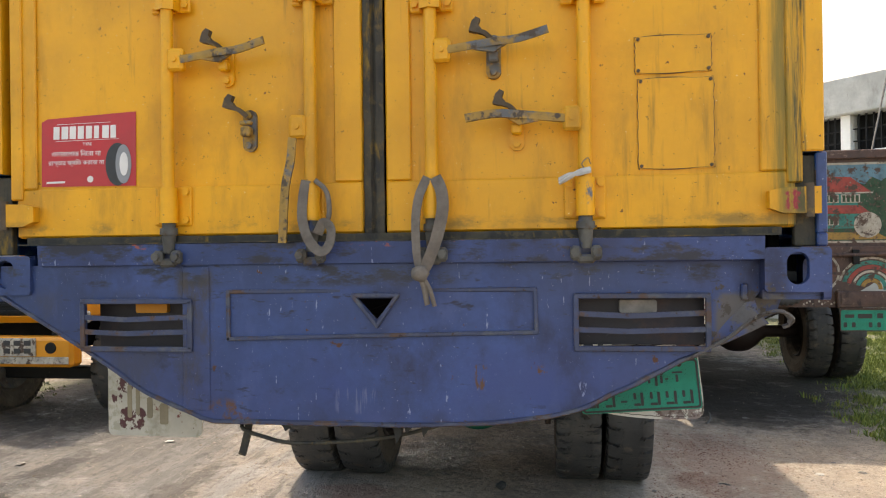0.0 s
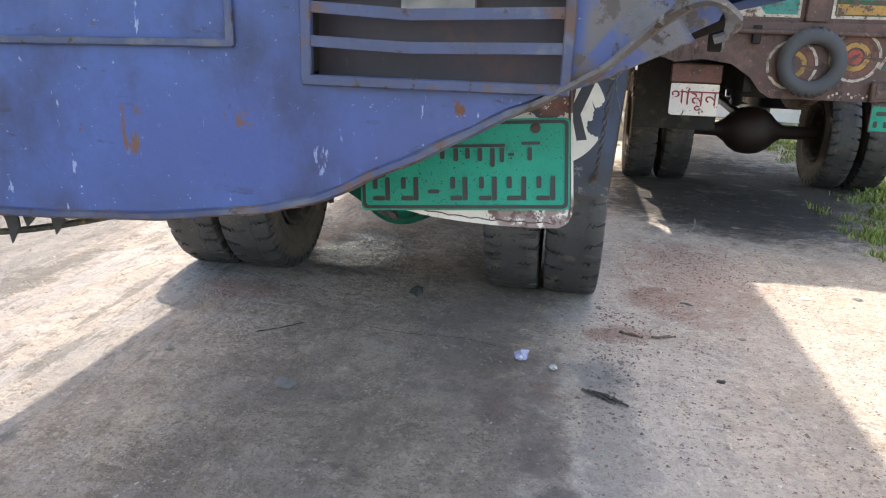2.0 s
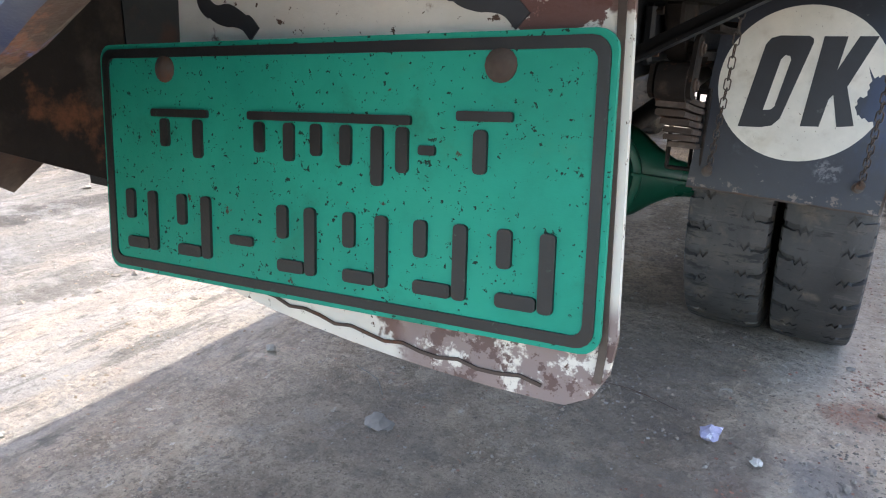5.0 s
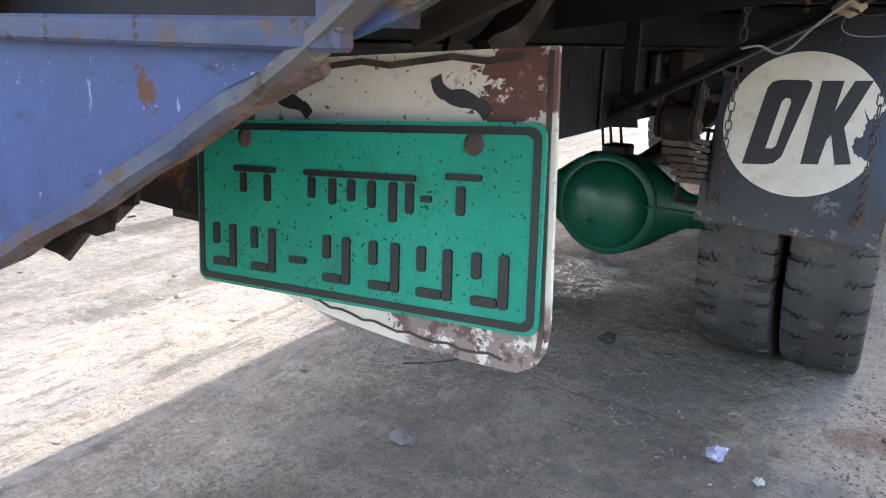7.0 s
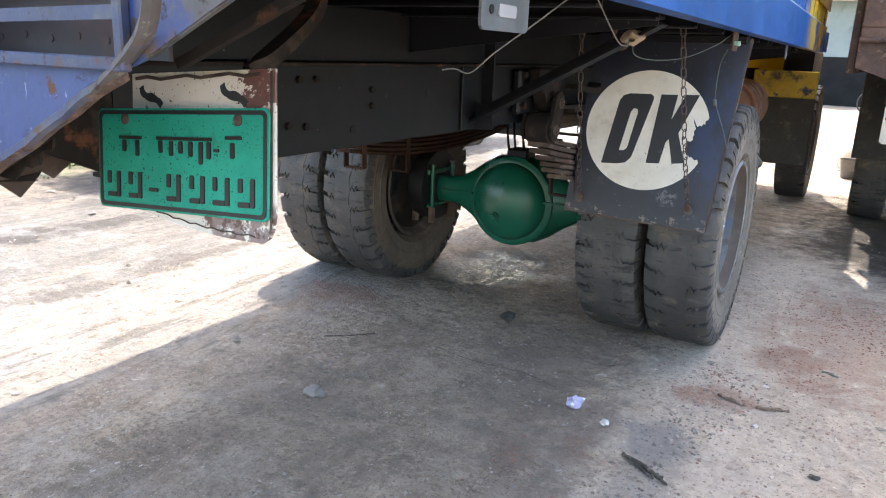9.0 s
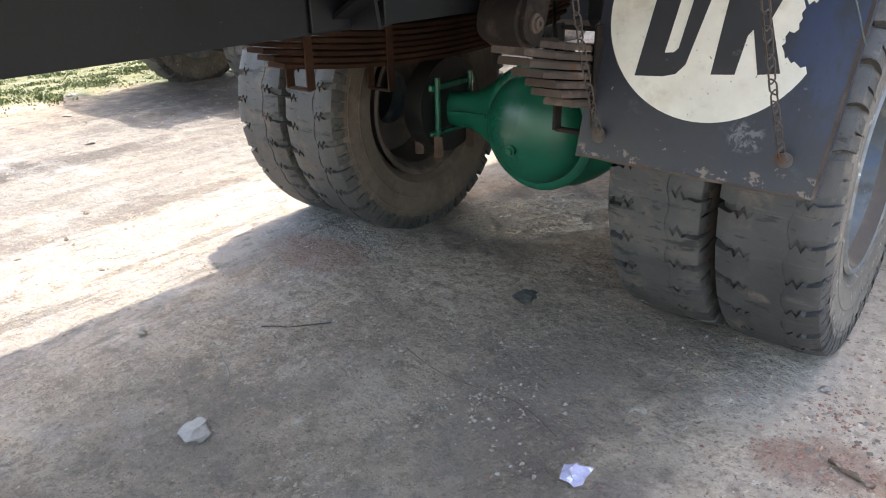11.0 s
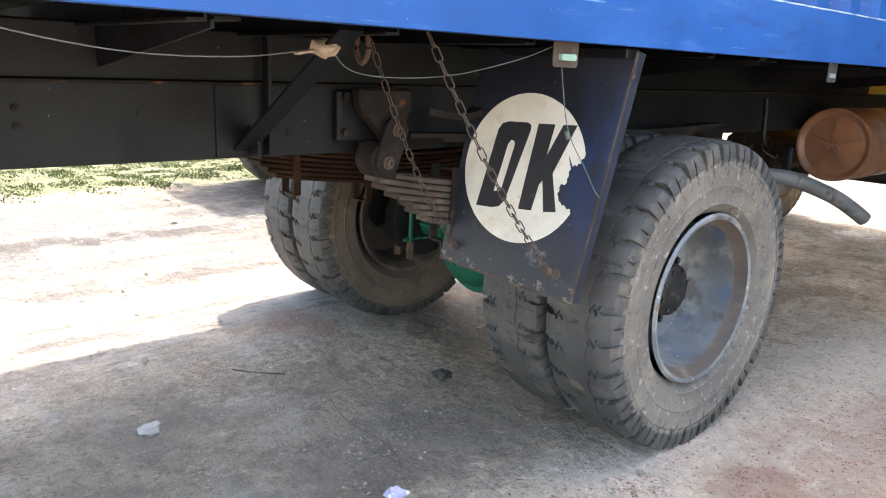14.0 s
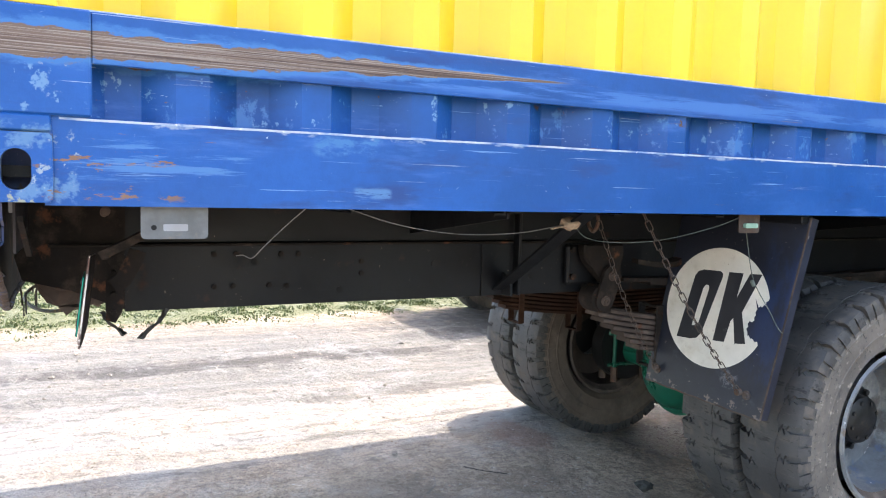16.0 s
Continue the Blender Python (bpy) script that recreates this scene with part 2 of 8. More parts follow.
M_CHAIN = surface("rusty_chain_steel", (0.080, 0.068, 0.060), 0.6, 0.35, var=0.3, scale=20, stains=[((0.095, 0.048, 0.028), 5, 0.46, 0.62, (1, 1, 1), 0.9)])
M_TYRE = surface("worn_dusty_rubber", (0.044, 0.042, 0.041), 0.58, var=0.25, scale=5, stains=[
    ((0.085, 0.074, 0.063), 2.4, 0.48, 0.78, (1, 1, 1), 0.9), ((0.12, 0.098, 0.077), 11, 0.50, 0.72, (1, 1, 1), 0.9), ((0.020, 0.0195, 0.019), 9, 0.56, 0.66, (0.45, 2.6, 2.6), 0.8), ((0.095, 0.088, 0.080), 12, 0.60, 0.70, (0.4, 3.2, 3.2), 0.9), ((0.028, 0.027, 0.026), 40, 0.60, 0.66, (0.6, 1.4, 1.4), 0.8)], bump=0.55, grain=55)
M_TYRE_WALL = surface("dusty_sidewall_rubber", (0.118, 0.102, 0.086), 0.85, var=0.25, scale=4, stains=[((0.21, 0.178, 0.146), 3.4, 0.46, 0.78, (1, 1, 1), 0.95), ((0.05, 0.048, 0.046), 8, 0.52, 0.72, (1, 1, 1), 0.9), ((0.26, 0.225, 0.19), 30, 0.58, 0.68, (1, 1, 1), 0.95), ((0.045, 0.043, 0.041), 60, 0.58, 0.66, (1, 1, 1), 0.9)], bump=0.25, grain=50)
M_TYRE_MUD = surface("muddy_brown_sidewall", (0.105, 0.080, 0.060), 0.9, var=0.25, scale=4, stains=[((0.17, 0.13, 0.10), 4, 0.48, 0.75, (1, 1, 1), 0.95), ((0.055, 0.045, 0.038), 9, 0.55, 0.75, (1, 1, 1), 0.9)], bump=0.4, grain=60)
M_RIM_MUD = surface("muddy_brown_rim", (0.060, 0.045, 0.036), 0.8, var=0.3, scale=6, stains=[((0.14, 0.11, 0.085), 6, 0.52, 0.72, (1, 1, 1), 0.9)], bump=0.3)
M_LEAF_RUST = surface("deep_rusty_leaf", (0.040, 0.020, 0.013), 0.85, var=0.35, scale=6, stains=[((0.070, 0.036, 0.022), 7, 0.52, 0.72, (1, 1, 1), 0.9), ((0.020, 0.015, 0.012), 5, 0.56, 0.7, (1, 1, 1), 0.9)], bump=0.4, grain=60, shine=0.15)
M_WING = surface("scraped_blue_sheet", (0.105, 0.098, 0.100), 0.55, var=0.3, scale=9, stains=[((0.050, 0.070, 0.17), 9, 0.52, 0.64, (1, 1, 1), 0.6), ((0.12, 0.080, 0.058), 16, 0.52, 0.66, (1, 1, 1), 0.8), ((0.045, 0.034, 0.028), 40, 0.58, 0.66, (1, 1, 1), 0.8)], bump=0.4)
M_RIM = surface("scuffed_grey_blue_rim", (0.115, 0.123, 0.130), 0.5, 0.1, var=0.3, scale=5, stains=[
    ((0.22, 0.215, 0.20), 5, 0.48, 0.62, (1, 1, 1), 0.75), ((0.075, 0.10, 0.15), 7, 0.56, 0.66, (1, 1, 1), 0.4), ((0.07, 0.062, 0.055), 4.5, 0.56, 0.68, (1, 1, 1), 0.6), ((0.17, 0.13, 0.095), 13, 0.60, 0.72, (1, 1, 1), 0.9), ((0.42, 0.43, 0.43), 30, 0.66, 0.70, (1, 1, 1), 0.5)])
M_HUB = surface("greasy_black_hub", (0.011, 0.0105, 0.0105), 0.5, 0.2, var=0.4, scale=14, stains=[((0.08, 0.065, 0.05), 18, 0.58, 0.74, (1, 1, 1), 0.9)])
M_GREEN_AXLE = surface("green_axle_paint", (0.002, 0.090, 0.052), 0.33, var=0.16, scale=4, stains=[
    ((0.018, 0.085, 0.055), 5, 0.54, 0.8, (1, 1, 1), 0.5), ((0.05, 0.05, 0.04), 9, 0.66, 0.78, (1, 1, 1), 0.8)], bump=0.08)
M_GREEN_PLATE = surface("green_plate_enamel", (0.006, 0.235, 0.158), 0.5, var=0.14, scale=8, stains=[
    ((0.014, 0.275, 0.185), 5, 0.50, 0.75, (1, 1, 1), 0.5), ((0.012, 0.17, 0.11), 17, 0.56, 0.76, (1, 1, 1), 0.6), ((0.014, 0.03, 0.022), 260, 0.615, 0.64, (1, 1, 1), 0.8), ((0.07, 0.045, 0.03), 70, 0.675, 0.70, (1, 1, 1), 0.8), ((0.03, 0.20, 0.12), 14, 0.56, 0.8, (1, 1, 1), 0.5)], bump=0.12, grain=200, shine=0.18)
M_PLATE_BLACK = surface("black_plate_enamel", (0.011, 0.0105, 0.0095), 0.5, var=0.3, scale=50, stains=[((0.04, 0.07, 0.05), 120, 0.66, 0.72, (1, 1, 1), 0.7)])
M_BOARD_WHITE = surface("flaking_white_board", (0.60, 0.56, 0.49), 0.6, var=0.1, scale=9, stains=[
    ((0.13, 0.075, 0.06), 11, 0.60, 0.635, (1, 1, 1), 0.85), ((0.30, 0.24, 0.19), 26, 0.63, 0.7, (1, 1, 1), 0.8), ((0.09, 0.05, 0.035), 130, 0.63, 0.655, (1, 1, 1), 0.9)], bump=0.25,
    patches=[((0.22, 0.165, 0.150), (0.235, 0.4, -0.06, 0.02, None, None), 0.016, 30, 0.38, 0.50, (1, 1, 1)), ((0.11, 0.065, 0.055), (0.25, 0.4, -0.06, 0.02, None, None), 0.012, 60, 0.52, 0.60, (1, 1, 1)), ((0.105, 0.045, 0.036), (0.285, 0.38, 0.150, 0.22, None, None), -0.018, 34, 0.34, 0.60, (0.7, 1, 1)), ((0.20, 0.10, 0.075), (0.28, 0.38, 0.15, 0.22, None, None), 0.02, 75, 0.58, 0.66, (1, 1, 1))])
M_BOARD_RED = surface("white_board_red_flakes", (0.47, 0.435, 0.36), 0.65, var=0.12, scale=8, stains=[((0.17, 0.028, 0.028), 9, 0.58, 0.61, (1, 1, 1), 0.8), ((0.30, 0.27, 0.20), 6, 0.55, 0.7, (1, 1, 1), 0.8), ((0.10, 0.05, 0.04), 40, 0.66, 0.7, (1, 1, 1), 0.9), ((0.36, 0.33, 0.25), 22, 0.54, 0.62, (1, 1, 1), 0.8)],
    patches=[((0.085, 0.026, 0.026), (x0, x1, None, None, z0, z1), -0.028, 34, 0.36, 0.58, (1, 1, 0.7)) for x0, x1, z0, z1 in ((-0.955, -0.885, 1.135, 1.195), (-0.98, -0.930, 1.095, 1.135), (-0.945, -0.850, 1.010, 1.085), (-0.80, -0.75, 1.10, 1.15))])
M_NAVY = surface("navy_flap_paint_sky_sheen", (0.012, 0.0145, 0.023), 0.42, var=0.25, scale=4, stains=[
    ((0.05, 0.055, 0.07), 8, 0.60, 0.78, (1, 1, 1), 0.7), ((0.16, 0.14, 0.13), 55, 0.66, 0.69, (1, 1, 1), 0.9)],
    # the last patch paints a blue sky sheen on the flap's right part
    patches=[((0.13, 0.10, 0.085), (-0.1, 0.75, -0.05, 0.03, None, None), 0.012, 22, 0.52, 0.60, (1, 1, 1)), ((0.10, 0.10, 0.11), (0.37, 0.44, 0.07, 0.13, None, None), 0.02, 60, 0.44, 0.58, (1, 1, 1)), ((0.010, 0.022, 0.060), (0.46, 0.75, 0.10, 1.0, None, None), 0.08, 7, 0.34, 0.70, (1, 0.4, 1))])
M_DISC_WHITE = surface("off_white_disc_paint", (0.60, 0.565, 0.485), 0.55, var=0.08, scale=7, stains=[((0.44, 0.39, 0.31), 9, 0.52, 0.76, (1, 1, 0.6), 0.7), ((0.12, 0.09, 0.07), 90, 0.675, 0.70, (1, 1, 1), 0.7), ((0.36, 0.33, 0.28), 60, 0.68, 0.72, (1, 1, 1), 0.7), ((0.54, 0.48, 0.38), 6, 0.56, 0.8, (1, 1, 1), 0.6)], bump=0.08)
M_LETTER = surface("black_letter_paint", (0.016, 0.017, 0.021), 0.5, var=0.25, scale=9, stains=[((0.06, 0.06, 0.06), 26, 0.66, 0.74, (1, 1, 1), 0.6)], bump=0.08)
M_CHIPPED = surface("chipped_blue_edge", (0.34, 0.40, 0.47), 0.8, var=0.2, scale=12, stains=[((0.10, 0.19, 0.36), 14, 0.50, 0.64, (1, 0.5, 1), 0.6), ((0.02, 0.085, 0.27), 6, 0.60, 0.68, (1, 0.5, 1), 0.45), ((0.16, 0.09, 0.06), 17, 0.66, 0.72, (1, 1, 1), 0.8), ((0.55, 0.56, 0.56), 40, 0.60, 0.66, (1, 1, 1), 0.8)])
M_FOLD = surface("dull_navy_fold", (0.010, 0.014, 0.027), 0.45, var=0.3, scale=9, stains=[((0.20, 0.17, 0.15), 24, 0.62, 0.70, (1, 1, 1), 0.8)])
M_GASKET_GREY = surface("grimy_grey_gasket", (0.055, 0.047, 0.033), 0.8, var=0.35, scale=9, stains=[((0.022, 0.022, 0.020), 8, 0.46, 0.60, (2, 1, 0.6), 0.8), ((0.10, 0.075, 0.040), 26, 0.54, 0.64, (1, 1, 1), 0.9), ((0.20, 0.12, 0.02), 7, 0.60, 0.70, (2, 1, 0.6), 0.8)], bump=0.3)
M_PEEL = surface("worn_grey_bar", (0.092, 0.084, 0.080), 0.65, 0.1, var=0.3, scale=9, stains=[((0.05, 0.07, 0.15), 7, 0.56, 0.66, (1, 1, 1), 0.5), ((0.12, 0.078, 0.055), 10, 0.50, 0.62, (1, 1, 1), 0.85), ((0.045, 0.032, 0.026), 42, 0.56, 0.64, (1, 1, 1), 0.85), ((0.19, 0.17, 0.15), 80, 0.60, 0.66, (1, 1, 1), 0.9)], bump=0.3)
M_GASKET = surface("perished_black_gasket", (0.026, 0.026, 0.024), 0.75, var=0.4, scale=8, stains=[((0.09, 0.085, 0.07), 9, 0.54, 0.74, (1, 1, 1), 0.9), ((0.11, 0.05, 0.02), 15, 0.64, 0.72, (1, 1, 1), 0.9)], bump=0.4)
M_CLOTH = surface("dirty_grey_cloth", (0.165, 0.138, 0.115), 0.95, var=0.25, scale=14, stains=[((0.07, 0.06, 0.05), 9, 0.52, 0.75, (1, 1, 1), 0.95)], bump=0.6, grain=300)
M_GALV = surface("dull_galvanised_steel", (0.115, 0.122, 0.130), 0.45, 0.5, var=0.2, scale=16, stains=[((0.20, 0.17, 0.14), 20, 0.56, 0.74, (1, 1, 1), 0.8)])
M_LATCH = surface("worn_latch_paint", (0.34, 0.19, 0.035), 0.55, var=0.25, scale=15, stains=[((0.11, 0.11, 0.11), 13, 0.46, 0.56, (1, 1, 1), 0.6), ((0.07, 0.05, 0.035), 24, 0.54, 0.62, (1, 1, 1), 0.8), ((0.20, 0.12, 0.03), 30, 0.58, 0.72, (1, 1, 1), 0.8)])
M_LATCH_DARK = surface("dark_rusted_latch", (0.10, 0.07, 0.045), 0.75, 0.2, var=0.35, scale=20, stains=[((0.25, 0.15, 0.03), 16, 0.56, 0.7, (1, 1, 1), 0.7)])
M_TRIM = surface("worn_blue_grey_trim", (0.036, 0.048, 0.100), 0.5, var=0.22, scale=8, stains=[((0.075, 0.082, 0.105), 14, 0.50, 0.66, (1, 1, 1), 0.6), ((0.095, 0.058, 0.045), 11, 0.54, 0.64, (1, 1, 1), 0.85), ((0.05, 0.03, 0.024), 45, 0.60, 0.68, (1, 1, 1), 0.85)], bump=0.3)
M_BAR_EDGE = surface("rusty_blue_flat_bar", (0.046, 0.078, 0.21), 0.6, var=0.25, scale=14, stains=[((0.15, 0.14, 0.14), 14, 0.54, 0.66, (1, 1, 1), 0.8), ((0.105, 0.060, 0.040), 9, 0.50, 0.60, (1, 1, 1), 0.9), ((0.17, 0.075, 0.040), 46, 0.56, 0.64, (1, 1, 1), 0.9), ((0.040, 0.025, 0.02), 70, 0.54, 0.62, (1, 1, 1), 0.9), ((0.20, 0.18, 0.16), 130, 0.62, 0.67, (1, 1, 1), 0.9)], bump=0.5, grain=160,
    patches=[((0.19, 0.085, 0.05), (0.80, 0.93, None, None, None, None), 0.03, 22, 0.38, 0.56, (1, 1, 1)), ((0.075, 0.046, 0.033), (-1.2, 0.95, 0.004, 0.1, None, None), 0.002, 30, 0.36, 0.56, (1, 1, 1)), ((0.14, 0.095, 0.07), (-1.2, 0.95, 0.004, 0.1, None, None), 0.002, 55, 0.50, 0.60, (1, 1, 1))])
M_CAM = surface("greasy_blue_grey_casting", (0.105, 0.098, 0.085), 0.7, 0.2, var=0.35, scale=18, stains=[((0.03, 0.045, 0.10), 14, 0.52, 0.64, (1, 1, 1), 0.6), ((0.10, 0.072, 0.050), 22, 0.54, 0.66, (1, 1, 1), 0.9)], bump=0.4)
M_TANK = surface("rusty_orange_tank", (0.165, 0.064, 0.030), 0.42, var=0.25, scale=5, stains=[((0.14, 0.075, 0.05), 6, 0.5, 0.7, (1, 1, 1), 0.8), ((0.32, 0.18, 0.10), 9, 0.6, 0.8, (1, 1, 1), 0.8)])
M_PIPE = surface("grey_exhaust_pipe", (0.15, 0.15, 0.15), 0.5, 0.5, var=0.25, scale=10, stains=[((0.09, 0.06, 0.045), 12, 0.55, 0.72, (1, 1, 1), 0.9)])
M_WIRE = surface("dusty_white_wire", (0.13, 0.125, 0.115), 0.6, var=0.2, scale=30)
M_WIRE_GREEN = surface("pale_green_wire", (0.08, 0.10, 0.088), 0.6, var=0.2, scale=30)
M_RAG = surface("tan_rag", (0.32, 0.24, 0.17), 0.95, var=0.3, scale=30, bump=0.6, grain=250)
M_LAMP_GREEN = surface("green_marker_lens", (0.24, 0.38, 0.29), 0.2, var=0.1, scale=30, bump=0)
M_VENT_BACK = surface("dark_lamp_board", (0.030, 0.025, 0.032), 0.6, var=0.3, scale=6, stains=[((0.09, 0.05, 0.04), 5, 0.55, 0.75, (1, 1, 1), 0.8)])
M_RED_POSTER = surface("faded_red_poster", (0.50, 0.022, 0.028), 0.4, var=0.1, scale=5, stains=[((0.42, 0.05, 0.05), 7, 0.6, 0.8, (1, 1, 1), 0.5)], bump=0.05)
M_PRINT_WHITE = surface("white_print", (0.74, 0.70, 0.66), 0.5, var=0.06, scale=20, bump=0)
M_PRINT_DARK = surface("dark_print", (0.03, 0.03, 0.032), 0.5, var=0.2, scale=20, bump=0)
M_PRINT_GREY = surface("grey_print", (0.26, 0.26, 0.27), 0.5, var=0.1, scale=20, bump=0)
M_TIMBER = surface("weathered_grey_timber", (0.25, 0.22, 0.19), 0.85, var=0.2, scale=5, stains=[((0.12, 0.10, 0.085), 14, 0.5, 0.66, (6, 6, 0.3), 0.9), ((0.34, 0.31, 0.28), 30, 0.55, 0.7, (7, 7, 0.2), 0.9)], bump=0.6, grain=60)
M_BODY_BROWN = surface("old_brown_truck_paint", (0.070, 0.038, 0.031), 0.65, var=0.3, scale=5, stains=[((0.16, 0.11, 0.085), 22, 0.60, 0.66, (1, 1, 1), 0.8), ((0.03, 0.02, 0.018), 14, 0.54, 0.70, (1, 1, 0.5), 0.8), ((0.14, 0.085, 0.065), 5, 0.52, 0.74, (1, 1, 1), 0.8), ((0.05, 0.03, 0.027), 8, 0.58, 0.74, (1, 1, 1), 0.7)])
M_WALL_GREY = surface("stained_cement_wall", (0.42, 0.42, 0.40), 0.9, var=0.15, scale=1.2, stains=[((0.26, 0.25, 0.23), 1.1, 0.52, 0.74, (1, 1, 0.5), 0.95), ((0.16, 0.15, 0.14), 3, 0.62, 0.78, (1.4, 1.4, 0.4), 0.95)], bump=0.4, grain=25)
M_WALL_WHITE = surface("whitewashed_wall", (0.74, 0.73, 0.70), 0.9, var=0.06, scale=1.4, stains=[((0.50, 0.49, 0.46), 2, 0.60, 0.78, (1, 1, 0.5), 0.95)], bump=0.3, grain=25)
M_SHED = surface("grey_green_shed_wall", (0.22, 0.26, 0.25), 0.85, var=0.15, scale=0.8, stains=[((0.12, 0.14, 0.14), 1, 0.52, 0.72, (1, 1, 0.6), 0.9)])
# near-black colour that paints the shade inside openings and holes
M_SHADE_BLACK = surface("painted_interior_shade", (0.0025, 0.0025, 0.0025), 0.9, var=0.2, scale=2, bump=0)
M_ORANGE = surface("orange_truck_paint", (0.62, 0.24, 0.012), 0.4, var=0.1, scale=3, stains=[((0.40, 0.16, 0.02), 5, 0.58, 0.78, (1, 1, 1), 0.6)])
M_GLASS, _n, _l, _p = nodes_of("dark_cab_glass")
_p.inputs["Base Color"].default_value, _p.inputs["Roughness"].default_value = (0.02, 0.025, 0.028, 1), 0.06
M_ROAD_PAPER = surface("scrap_paper", (0.46, 0.44, 0.41), 0.8, var=0.12, scale=30)
M_PLASTIC = surface("dusty_pale_plastic", (0.16, 0.148, 0.135), 0.45, var=0.2, scale=40, stains=[((0.20, 0.18, 0.16), 30, 0.5, 0.66, (1, 1, 1), 0.7)])
M_LAMP_DULL = surface("dusty_lamp_lens", (0.20, 0.18, 0.165), 0.4, var=0.3, scale=20, stains=[((0.07, 0.055, 0.05), 12, 0.5, 0.66, (1, 1, 1), 0.7)])
M_PURPLE = surface("lilac_paper", (0.34, 0.32, 0.46), 0.7, var=0.25, scale=25, stains=[((0.7, 0.68, 0.75), 30, 0.55, 0.65, (1, 1, 1), 0.7)])
M_PEBBLE = surface("broken_stone", (0.30, 0.265, 0.235), 0.9, var=0.35, scale=9, stains=[((0.30, 0.13, 0.09), 1.7, 0.60, 0.68, (1, 1, 1), 0.9)])
M_SACK = surface("white_sack", (0.66, 0.65, 0.62), 0.8, var=0.12, scale=9, bump=0.5)


def coloured(name, c, rough=0.6):
    return surface(name, tuple(v * 0.7 for v in c), rough, var=0.2, scale=9, stains=[(tuple(v * 0.35 for v in c), 8, 0.50, 0.70, (1, 1, 1), 0.8), ((0.075, 0.048, 0.038), 13, 0.535, 0.62, (1, 1, 1), 0.85), ((0.085, 0.055, 0.044), 34, 0.57, 0.65, (1, 1, 1), 0.9), ((0.20, 0.17, 0.14), 40, 0.62, 0.68, (1, 1, 1), 0.9)], bump=0.15)


P_SKYBLUE, P_TEAL, P_LEAF = coloured("picture_sky_blue", (0.12, 0.27, 0.36)), coloured("picture_teal", (0.02, 0.26, 0.22)), coloured("picture_leaf_green", (0.015, 0.075, 0.03))
P_ROOF, P_CREAM, P_OCHRE = coloured("picture_red_roof", (0.42, 0.06, 0.045)), coloured("picture_cream", (0.55, 0.50, 0.42)), coloured("picture_ochre", (0.42, 0.24, 0.05))
P_BROWN = coloured("picture_brown", (0.16, 0.06, 0.04))


